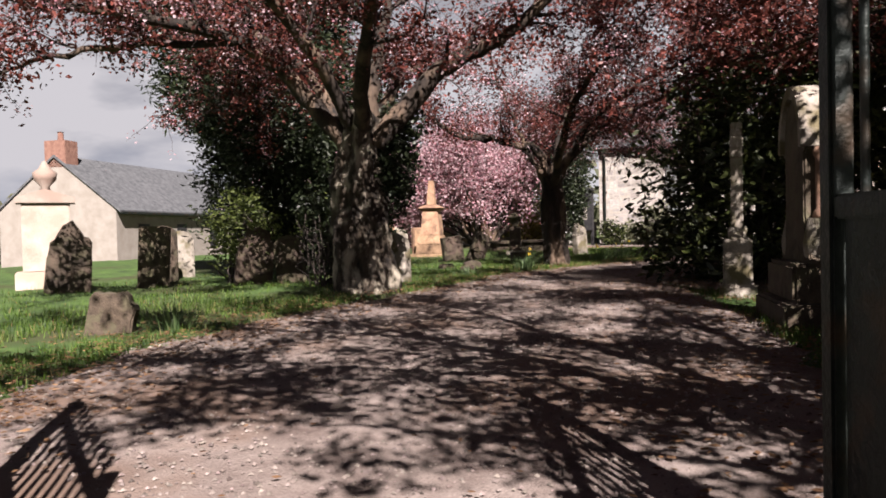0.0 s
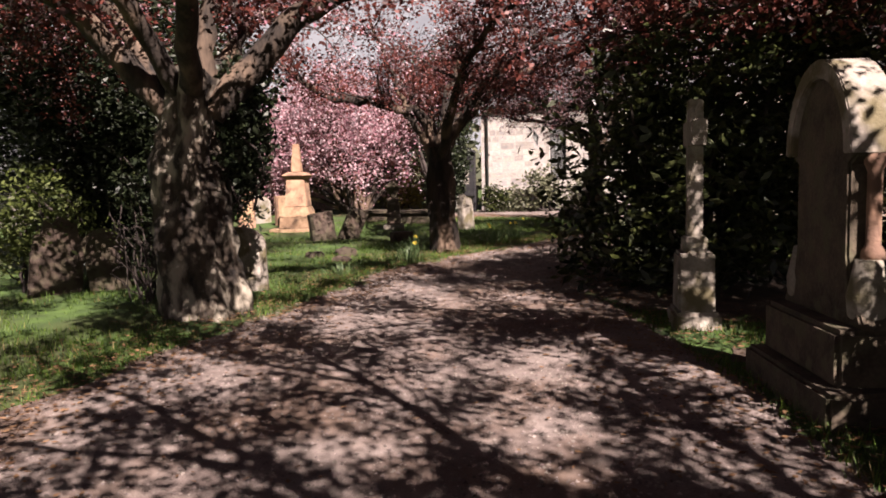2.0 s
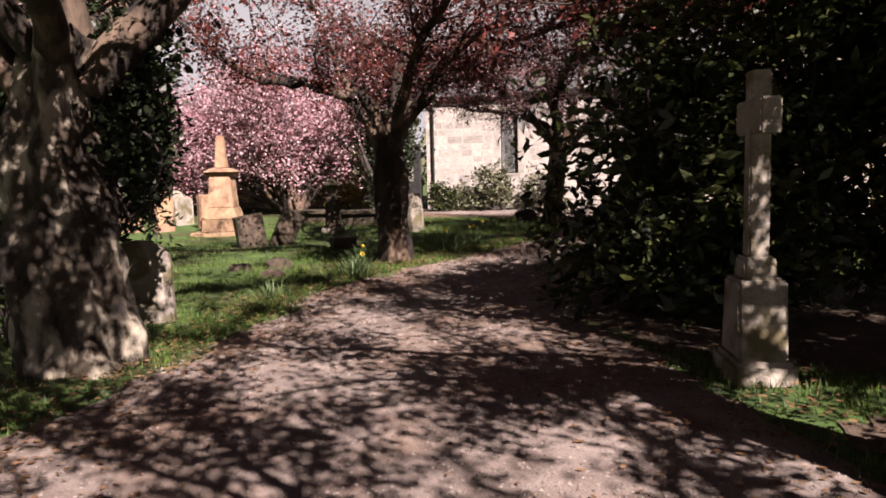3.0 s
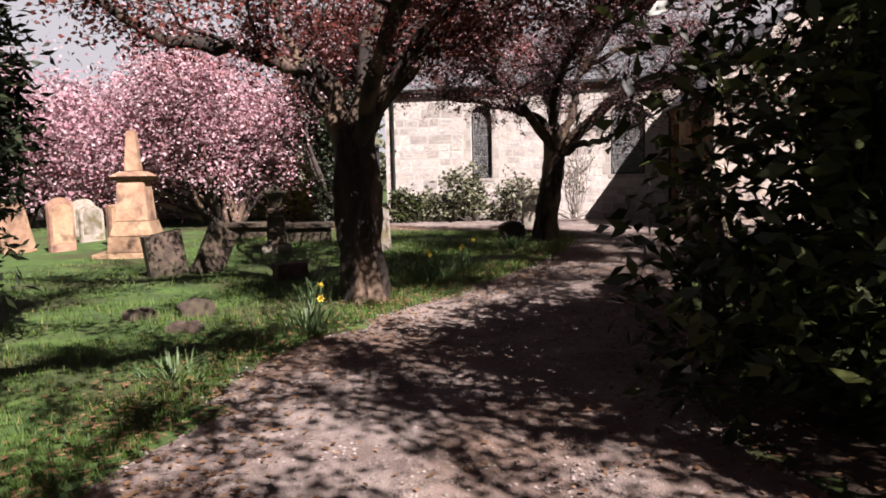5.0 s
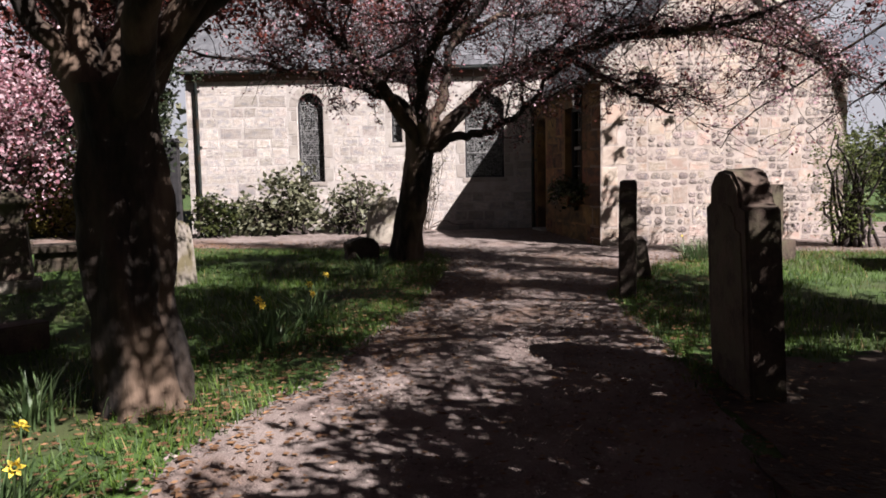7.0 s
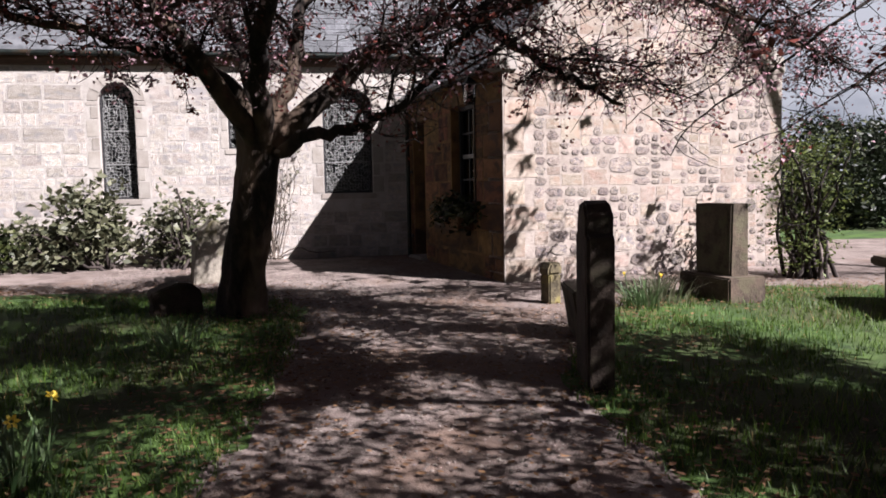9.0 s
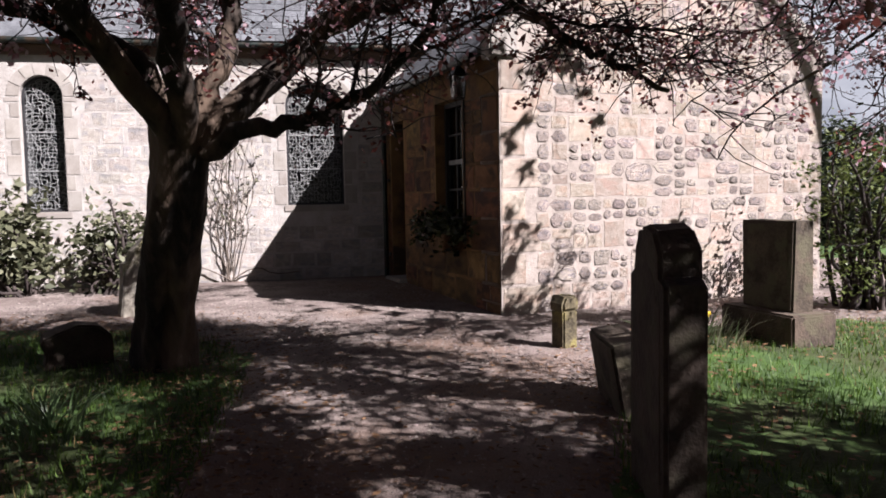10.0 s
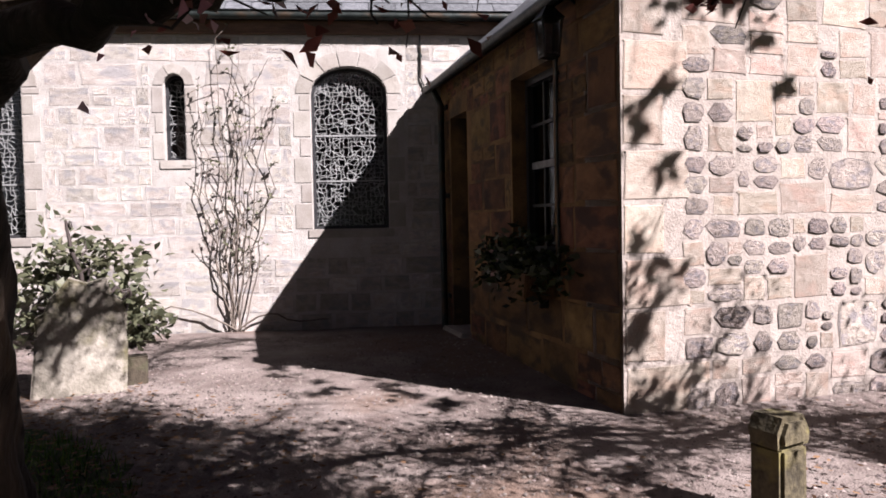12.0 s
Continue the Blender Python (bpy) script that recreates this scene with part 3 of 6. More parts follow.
def build_main_church():
    wall = thing("wall_north", 0, WALL_Y, 0, label="sunlit cream coursed sandstone church wall", category="wall", kind="structure")
    holes = [arch(**w) for w in WEST]
    body = wall_sheet([(MAIN_L, GROUND_W - 0.3), (MAIN_R, GROUND_W - 0.3), (MAIN_R, EAVE), (MAIN_L, EAVE)], holes, 0.55)
    part("masonry_core", body, M_MORTAR, wall)
    for k, w in enumerate(WEST):
        build_window("window_%d" % (k + 1), w, pose(0, WALL_Y, 0), ("narrow round-headed lancet with leaded glass" if k == 1 else "round-headed church window with pale irregular leading"), 0.055 if k == 1 else 0.052)
    # closing walls, so that the inside is dark
    bm = bmesh.new()
    add_box(bm, MAIN_L, MAIN_L + 0.5, WALL_Y + 0.55, WALL_Y + 8, GROUND_W - 0.3, EAVE)
    tagged(part("wall_end", bm, M_MORTAR), "cream stone end wall of the church", "wall", kind="structure")
    bm = bmesh.new()
    add_box(bm, MAIN_R - 0.5, MAIN_R, WALL_Y + 0.55, WALL_Y + 8, GROUND_W - 0.3, EAVE)
    tagged(part("wall_east", bm, M_MORTAR), "cream stone end wall of the church", "wall", kind="structure")
    bm = bmesh.new()
    add_box(bm, MAIN_L, MAIN_R, WALL_Y + 8, WALL_Y + 8.5, GROUND_W - 0.3, EAVE)
    tagged(part("wall_back", bm, M_MORTAR), "cream stone back wall of the church", "wall", kind="structure")
    # gables of the roof
    for gx in (MAIN_L, MAIN_R - 0.5):
        bm = bmesh.new()
        pts = [bm.verts.new((gx, y, z)) for y, z in ((WALL_Y, EAVE), (WALL_Y + 8.5, EAVE), (WALL_Y + 4.25, EAVE + 3.55))]
        f = bm.faces.new(pts)
        out = bmesh.ops.extrude_face_region(bm, geom=[f])
        bmesh.ops.translate(bm, vec=(0.5, 0, 0), verts=[g for g in out["geom"] if isinstance(g, bmesh.types.BMVert)])
        bmesh.ops.recalc_face_normals(bm, faces=list(bm.faces))
        tagged(part("gable_wall", bm, M_MORTAR), "cream stone gable of the church", "wall", kind="structure")
    roof = thing("roof", 0, 0, 0, label="grey slate church roof with a dark gutter", category="roof", kind="structure")
    bm = bmesh.new()
    prism_yz = [(WALL_Y - 0.15, EAVE + 0.06), (WALL_Y + 4.25, EAVE + 3.78), (WALL_Y + 8.7, EAVE + 0.06), (WALL_Y + 8.7, EAVE - 0.02), (WALL_Y + 4.25, EAVE + 3.68), (WALL_Y - 0.15, EAVE - 0.02)]
    for xx in (MAIN_L - 0.15, MAIN_R + 0.15):
        for y, z in prism_yz:
            bm.verts.new((xx, y, z))
    bm.verts.ensure_lookup_table()
    n = 6
    for i in range(n):
        bm.faces.new([bm.verts[k] for k in (i, (i + 1) % n, n + (i + 1) % n, n + i)])
    for o in (0, n):
        bm.faces.new([bm.verts[o + k] for k in (0, 1, 4, 5)])
        bm.faces.new([bm.verts[o + k] for k in (1, 2, 3, 4)])
    bmesh.ops.recalc_face_normals(bm, faces=list(bm.faces))
    part("roof_deck", bm, M_SLATE, roof)
    bm = bmesh.new()
    add_box(bm, MAIN_L, MAIN_R, WALL_Y - 0.08, WALL_Y - 0.005, EAVE - 0.16, EAVE - 0.015, bevel=0.006)
    part("fascia", bm, M_FASCIA, roof, "brown timber eaves board")
    v, f = tubes([([(MAIN_L - 0.1, WALL_Y - 0.16, EAVE + 0.02), (0, WALL_Y - 0.16, EAVE + 0.015), (MAIN_R, WALL_Y - 0.16, EAVE + 0.02)], [0.045, 0.045, 0.045])], 10)
    sheet("gutter", v, f, M_IRON, roof, "dark cast iron gutter", smooth=True)
    return wall, roof


CHURCH_WALL, CHURCH_ROOF = build_main_church()

PORCH_TURN = 9.5
PORCH = pose(-2.46, 22.42, 0, 0, 0, PORCH_TURN)
SIDE = PORCH @ pose(0, 0, 0, 0, 0, -90)
PG = gz(0, 22.4)
PORCH_W, PORCH_EAVE, PORCH_D = 4.45, 3.5, 3.95


def build_vestry():
    """The gabled wing. Its own axes: x along the gable, y into the wing."""
    apex = PORCH_EAVE + PORCH_W / 2 * 0.86
    gable = tagged(new("wall_gable"), "sunlit pinkish rubble gable wall with large quoins", "wall", kind="structure")
    gable.matrix_world = PORCH
    bm = wall_sheet([(0, PG - 0.3), (PORCH_W, PG - 0.3), (PORCH_W, PORCH_EAVE), (PORCH_W / 2, apex), (0, PORCH_EAVE)], [], 0.5)
    part("masonry_core", bm, M_MORTAR_PINK, gable)
    # side wall: its x runs from the main church (negative) to the corner at 0
    side = tagged(new("wall_side"), "brown ashlar side wall of the wing, shade and warm bounce put into its colour", "wall", kind="structure")
    side.matrix_world = SIDE
    door = (-3.8, -3.19, PG - 0.02, 3.08)
    win = (-1.9, -1.01, 1.66, 3.14)
    loops = [[(a, c), (b, c), (b, d), (a, d)] for a, b, c, d in (door, win)]
    bm = wall_sheet([(-PORCH_D - 0.3, PG - 0.3), (-0.004, PG - 0.3), (-0.004, PORCH_EAVE), (-PORCH_D - 0.3, PORCH_EAVE)], loops, 0.45)
    ob = part("masonry_core", bm, M_SHADE_BROWN, side)
    # far side wall closes the wing
    bm = bmesh.new()
    add_box(bm, PORCH_W - 0.45, PORCH_W - 0.004, 0.5, PORCH_D + 0.2, PG - 0.3, PORCH_EAVE)
    far = tagged(part("wall_far_side", bm, M_MORTAR), "plain stone wall of the wing", "wall", kind="structure")
    far.matrix_world = PORCH
    # roof of two slopes, with verge slates and skews
    roof = tagged(new("roof_wing"), "weathered slate roof of the wing with stone skews", "roof", kind="structure")
    roof.matrix_world = PORCH
    for sgn in (-1, 1):
        bm = bmesh.new()
        cx = PORCH_W / 2
        e = [(cx + sgn * (cx + 0.16), PORCH_EAVE + 0.02 - 0.1), (cx, apex + 0.05), (cx, apex + 0.13), (cx + sgn * (cx + 0.16), PORCH_EAVE + 0.0)]
        prism(bm, e, 0.18, PORCH_D + 3.2)
        part("roof_deck", bm, M_SLATE, roof)
        bm = bmesh.new()
        e = [(cx + sgn * (cx + 0.03), PORCH_EAVE - 0.0), (cx, apex + 0.01), (cx, apex + 0.2), (cx + sgn * (cx + 0.03), PORCH_EAVE + 0.2)]
        prism(bm, e, -0.03, 0.17, bevel=0.012)
        part("skew_stone", bm, M_DRESSED, roof, "pale dressed stone coping")
    bm = bmesh.new()
    add_box(bm, -0.12, 0.2, -0.05, 0.22, PORCH_EAVE - 0.1, PORCH_EAVE + 0.22, bevel=0.02, rough=0.006)
    part("skew_putt", bm, M_DRESSED, roof, "pale stone block at the eaves corner")
    v, f = tubes([([(-0.2, 0.25, PORCH_EAVE - 0.06), (-0.2, 2, PORCH_EAVE - 0.065), (-0.2, PORCH_D + 0.1, PORCH_EAVE - 0.07)], [0.045] * 3)], 10)
    sheet("gutter", v, f, M_IRON, roof, "dark cast iron gutter", smooth=True)
    # door
    d = tagged(new("door_1"), "dark painted plank door in a deep shaded opening", "door", kind="structure")
    d.matrix_world = SIDE
    bm = bmesh.new()
    for k in range(5):
        w = (door[1] - door[0] - 0.12) / 5
        add_box(bm, door[0] + 0.06 + k * w + 0.002, door[0] + 0.06 + (k + 1) * w - 0.002, 0.24, 0.28, PG + 0.12, door[3] - 0.06, bevel=0.005)
    part("door_leaf", bm, M_DARKWOOD, d)
    for a, b, c, e in ((door[0], door[0] + 0.06, PG, door[3]), (door[1] - 0.06, door[1], PG, door[3]), (door[0] + 0.06, door[1] - 0.06, door[3] - 0.06, door[3])):
        bm = bmesh.new()
        add_box(bm, a, b, 0.2, 0.3, c, e, bevel=0.005)
        part("door_frame", bm, M_DARKWOOD, d)
    bm = bmesh.new()
    bmesh.ops.create_uvsphere(bm, u_segments=12, v_segments=8, radius=0.03, matrix=Matrix.Translation((door[1] - 0.12, 0.2, PG + 1.05)))
    part("door_knob", bm, M_IRON, d)
    bm = bmesh.new()
    add_box(bm, door[0] - 0.05, door[1] + 0.05, -0.12, 0.4, PG - 0.1, PG + 0.1, bevel=0.015, rough=0.005)
    part("door_step", bm, M_DRESSED, d)
    # sash window
    s = tagged(new("window_sash"), "dark twelve-pane timber sash window", "window", kind="structure")
    s.matrix_world = SIDE
    a, b, c, e = win
    bm = wall_sheet([(a, c), (b, c), (b, e), (a, e)], [[(a + 0.06, c + 0.06), (b - 0.06, c + 0.06), (b - 0.06, e - 0.06), (a + 0.06, e - 0.06)]], 0.09)
    part("window_frame", bm, M_DARKWOOD, s).location.y = 0.13
    for k in range(3):
        for q in range(4):
            xa, xb = a + 0.06 + (b - a - 0.12) * k / 3, a + 0.06 + (b - a - 0.12) * (k + 1) / 3
            za, zb = c + 0.06 + (e - c - 0.12) * q / 4, c + 0.06 + (e - c - 0.12) * (q + 1) / 4
            bm = bmesh.new()
            add_box(bm, xa + 0.004, xb - 0.004, 0.18, 0.186, za + 0.004, zb - 0.004)
            part("pane", bm, M_GLASS, s).visible_shadow = False
    for k in (1, 2):
        xa = a + 0.06 + (b - a - 0.12) * k / 3
        bm = bmesh.new()
        add_box(bm, xa - 0.012, xa + 0.012, 0.165, 0.195, c + 0.05, e - 0.05)
        part("glazing_bar", bm, M_DARKWOOD, s)
    for q in (1, 2, 3):
        za = c + 0.06 + (e - c - 0.12) * q / 4
        t = 0.028 if q == 2 else 0.012
        bm = bmesh.new()
        add_box(bm, a + 0.05, b - 0.05, 0.16, 0.19, za - t, za + t)
        part("glazing_bar", bm, M_DARKWOOD if q != 2 else M_LEAD, s)
    bm = bmesh.new()
    add_box(bm, a - 0.06, b + 0.06, -0.05, 0.14, c - 0.12, c - 0.003, bevel=0.012)
    part("window_sill", bm, M_SHADE_BROWN, s)
    return gable, side, door, win, apex


GABLE, SIDE_WALL, DOOR_HOLE, SASH_HOLE, APEX = build_vestry()


def build_window_box():
    box = tagged(new("window_box"), "wooden window box with trailing dark green plants", "window box")
    box.matrix_world = SIDE @ pose(-1.5, -0.14, 1.34)
    bm = bmesh.new()
    prism(bm, [(-0.5, 0.0), (0.5, 0.0), (0.53, 0.2), (-0.53, 0.2)], -0.12, 0.12, bevel=0.01)
    part("trough", bm, M_SHADE_BROWN, box)
    for x in (-0.35, 0.35):
        bm = bmesh.new()
        prism(bm, [(x - 0.012, -0.08), (x + 0.012, -0.08), (x + 0.012, -0.003), (x - 0.012, -0.003)], 0.06, 0.135, bevel=0.005)
        part("bracket", bm, M_IRON, box)
    c = rng.normal(size=(1500, 3)) * (0.34, 0.08, 0.1) + (0.08, -0.01, 0.24)
    v, f = leaves(c, 0.09, 0.04, 31, droop=0.1)
    tagged(sheet("planting", v, f, M_EVERGREEN, box, "dark trailing foliage"), kind="stuff")
    c = rng.normal(size=(60, 3)) * (0.28, 0.07, 0.07) + (0, -0.08, 0.27)
    v, f = leaves(c, 0.035, 0.035, 32)
    tagged(sheet("bloom", v, f, M_PETAL, box, "small pale flowers"), kind="stuff")


build_window_box()


def build_lantern():
    lan = tagged(new("wall_lantern"), "black iron wall lantern with glass sides", "lantern")
    lan.matrix_world = SIDE @ pose(-0.62, -0.2, 3.06)
    for x in (-0.07, 0.07):
        for y in (-0.07, 0.07):
            v, f = tubes([([(x * 0.75, y * 0.75, 0), (x, y, 0.24)], [0.008, 0.008])], 6)
            sheet("corner_bar", v, f, M_IRON, lan)
    bm = bmesh.new()
    bmesh.ops.create_cone(bm, cap_ends=True, segments=4, radius1=0.125, radius2=0.02, depth=0.1, matrix=pose(0, 0, 0.295, 0, 0, 45))
    part("hood", bm, M_IRON, lan)
    bm = bmesh.new()
    add_box(bm, -0.06, 0.06, -0.06, 0.06, -0.015, 0.004, bevel=0.004)
    part("base", bm, M_IRON, lan)
    for k in range(4):
        bm = bmesh.new()
        add_box(bm, -0.052, 0.052, -0.0635, -0.0605, 0.008, 0.235)
        p = part("pane", bm, M_GLASS, lan)
        p.matrix_basis = pose(0, 0, 0, 0, 0, 90 * k)
        p.visible_shadow = False
    v, f = tubes([([(0, 0, 0.34), (0, 0.02, 0.42), (0, 0.12, 0.44), (0, 0.21, 0.36)], [0.012] * 4)], 6)
    sheet("bracket", v, f, M_IRON, lan)


build_lantern()


def downpipe(m, z0, z1, label):
    p = tagged(new("downpipe"), label, "drainpipe", group="church downpipes")
    p.matrix_world = m
    v, f = tubes([([(0, -0.07, z0), (0, -0.07, (z0 + z1) / 2), (0, -0.07, z1 - 0.25), (0, -0.2, z1)], [0.038] * 4)], 10)
    sheet("pipe", v, f, M_IRON, p, smooth=True)
    for t in (0.15, 0.55, 0.9):
        bm = bmesh.new()
        add_box(bm, -0.07, 0.07, -0.03, 0.0, z0 + (z1 - z0) * t - 0.025, z0 + (z1 - z0) * t + 0.025, bevel=0.004)
        part("bracket", bm, M_IRON, p)


downpipe(pose(-10.5, WALL_Y, 0), GROUND_W, EAVE, "dark iron downpipe on the cream church wall")
downpipe(SIDE @ pose(-3.93, 0, 0), PG, PORCH_EAVE, "dark iron downpipe in the shaded corner")

def wall_cable(name, m, points, radius, label):
    """A thin cable clipped to a wall."""
    c = tagged(new(name), label, "cable", group="wall cables")
    c.matrix_world = m
    v, f = tubes([(np.array(points), [radius] * len(points))], 6)
    sheet("cable_run", v, f, M_IRON, c, smooth=True)
    for k in (1, len(points) - 2):
        x, y, z = points[k]
        bm = bmesh.new()
        add_box(bm, x - 0.018, x + 0.018, y - 0.008, 0.0, z - 0.01, z + 0.01)
        part("clip", bm, M_IRON, c)


wall_cable("wall_cable", SIDE, [(-0.9, -0.022, PORCH_EAVE - 0.1), (-0.9, -0.022, 3.0), (-0.905, -0.022, 2.4), (-0.9, -0.022, 1.7), (-0.91, -0.022, 1.45)], 0.012, "thin dark cable beside the shaded sash window")
wall_cable("wall_cable", pose(0, WALL_Y, 0), [(-3.38, -0.02, EAVE - 0.16), (-3.37, -0.02, 3.85), (-3.38, -0.02, 3.6), (-3.33, -0.02, 3.48), (-3.24, -0.02, 3.44)], 0.01, "thin dark cable on the sunlit church wall")


# ---- trees ----
def bend(points, n=14, wobble=0.04, seed=0):
    """A limb's line: a smooth curve through its points with a little wobble."""
    p = np.asarray(points, float)
    q = np.vstack([2 * p[0] - p[1], p, 2 * p[-1] - p[-2]])
    out = []
    per = max(3, n // (len(p) - 1))
    for i in range(1, len(q) - 2):
        for k in range(per):
            t = k / per
            out.append(0.5 * (2 * q[i] + (q[i + 1] - q[i - 1]) * t + (2 * q[i - 1] - 5 * q[i] + 4 * q[i + 1] - q[i + 2]) * t * t + (3 * q[i] - q[i - 1] - 3 * q[i + 1] + q[i + 2]) * t ** 3))
    out.append(p[-1])
    out = np.array(out)
    r = np.random.default_rng(seed)
    out[1:] += r.normal(size=out[1:].shape) * wobble
    return out


def shoot(r, start, way, length, bits, lift, wander):
    """A side branch that wanders away from its start."""
    pts, d, p = [start], way / np.linalg.norm(way), np.array(start, float)
    for _ in range(bits):
        d = d + r.normal(size=3) * wander + np.array([0, 0, lift])
        d /= np.linalg.norm(d)
        p = p + d * length / bits
        pts.append(p)
    return np.array(pts)


def make_tree(name, base, trunk, limbs, label, seed, bark, leaf, bloom, trunk_r, limb_r, side=(0.7, 1.7), spacing=0.28, twig=(0.3, 0.75), leaf_n=4, bloom_n=2, leaf_size=0.06, bloom_size=0.042, keep=None, twigs=2, clump=(12, 0.07), ceiling=9.0, floor=2.3, flare=1.6, knobs=0.5, bare=0.4):
    """A tree: flared trunk, limbs, side branches, twigs, leaves and blossom."""
    r = np.random.default_rng(seed)
    b = np.array(base, float)
    tree = tagged(new(name), label, "tree")
    tree.matrix_world = Matrix.Translation(base)
    # trunk with root flare and lumps
    line = bend(trunk, 32, 0.003, seed)
    t = np.linspace(0, 1, len(line))
    radius = np.interp(t, np.linspace(0, 1, len(trunk_r)), trunk_r)
    radius = radius * (1 + (flare - 1) * np.exp(-t * 9)) * (1 + 0.25 * np.clip(t - 0.8, 0, 1))
    v, f = tubes([(line, radius)], 40)
    centre = np.repeat(line, 40, 0)
    ang = np.arctan2(v[:, 1] - centre[:, 1], v[:, 0] - centre[:, 0])
    lump = np.array([noise.noise(Vector((math.cos(a) * 1.6, math.sin(a) * 1.6, q[2] * 0.9 + seed))) + 0.5 * noise.noise(Vector((math.cos(a) * 3, math.sin(a) * 3, q[2] * 3.0))) + 0.4 * knobs * noise.noise(Vector((math.cos(a) * 5, math.sin(a) * 5, q[2] * 5.5 + seed))) for a, q in zip(ang, v)])
    v = centre + (v - centre) * (1 + 0.4 * lump + 0.06 * np.sin(ang * 7 + seed + 1.5 * v[:, 2]))[:, None]
    sheet("trunk", v - b, f, bark, tree, smooth=True)
    seconds, thirds, tips = [], [], []
    for i, points in enumerate(limbs):
        pts = bend(points, 20, 0.02, seed + i)
        n = len(pts)
        rad = limb_r[i] * (1 - 0.72 * np.linspace(0, 1, n) ** 0.8)
        v, f = tubes([(pts, rad)], 10)
        v = v + np.array([noise.noise_vector(Vector(q * 4)) for q in v]) * limb_r[i] * 0.16
        sheet("limb", v - b, f, M_BARK, tree, smooth=True)
        run = np.concatenate([[0], np.cumsum(np.linalg.norm(np.diff(pts, axis=0), axis=1))])
        s = min(bare, 0.3 * run[-1])
        while s < run[-1]:
            k = min(n - 2, int(np.searchsorted(run, s)))
            along = pts[k + 1] - pts[k]
            along /= np.linalg.norm(along) + 1e-9
            out = r.normal(size=3)
            out -= (out @ along) * along
            out /= np.linalg.norm(out)
            out[2] = abs(out[2]) * 0.7 - 0.15
            length = r.uniform(*side) * (1 - 0.35 * s / run[-1])
            q = shoot(r, pts[k], along * 0.8 + out, length, 7, 0.03, 0.2)
            seconds.append((q, np.linspace(max(0.012, rad[k] * 0.42), 0.006, len(q))))
            s += spacing * r.uniform(0.6, 1.4)
        seconds.append((shoot(r, pts[-1], pts[-1] - pts[-3], side[1], 8, 0.02, 0.16), np.linspace(rad[-1], 0.006, 9)))
    for q, _ in list(seconds):
        for k in range(1, len(q)):
            for _ in range(twigs):
                way = r.normal(size=3) * 0.8 + (q[k] - q[k - 1]) * 4
                way[2] = way[2] * 0.6
                s3 = shoot(r, q[k], way, r.uniform(*twig), 4, -0.02, 0.28)
                thirds.append((s3, np.linspace(0.0065, 0.0025, 5)))
    if keep:
        seconds = [x for x in seconds if keep(x[0][-1])]
        thirds = [x for x in thirds if keep(x[0][-1])]
    seconds = [x for x in seconds if x[0][-1][2] > floor and x[0][-1][2] < ceiling]
    thirds = [x for x in thirds if x[0][-1][2] > floor - 0.15 and x[0][-1][2] < ceiling]
    v, f = tubes(seconds, 6)
    tagged(sheet("branchwork", v - b, f, M_TWIG, tree, smooth=True), kind="stuff")
    v, f = tubes(thirds, 3)
    tagged(sheet("twigwork", v - b, f, M_TWIG, tree), kind="stuff")
    ends = np.concatenate([q[1:] for q, _ in thirds])
    for kind, per, size, m in (("foliage", leaf_n, leaf_size, leaf), ("blossom", bloom_n, bloom_size, bloom)):
        if not m:
            continue
        count = int(len(ends) * per)
        seeds = ends[r.integers(0, len(ends), max(1, count // clump[0]))]
        pick = np.repeat(seeds, clump[0], 0) + r.normal(size=(len(seeds) * clump[0], 3)) * clump[1]
        if kind == "blossom":
            # blossom hangs in clusters
            seeds = ends[r.integers(0, len(ends), max(1, count // 9))]
            pick = np.repeat(seeds, 9, 0) + r.normal(size=(len(seeds) * 9, 3)) * 0.055
        pick = pick + r.normal(size=pick.shape) * 0.035
        v, f = leaves(pick, size, size * (0.55 if kind == "foliage" else 0.85), seed + int(per * 10), droop=0.25)
        tagged(sheet(kind, v - b, f, m, tree), kind="stuff")
    return tree


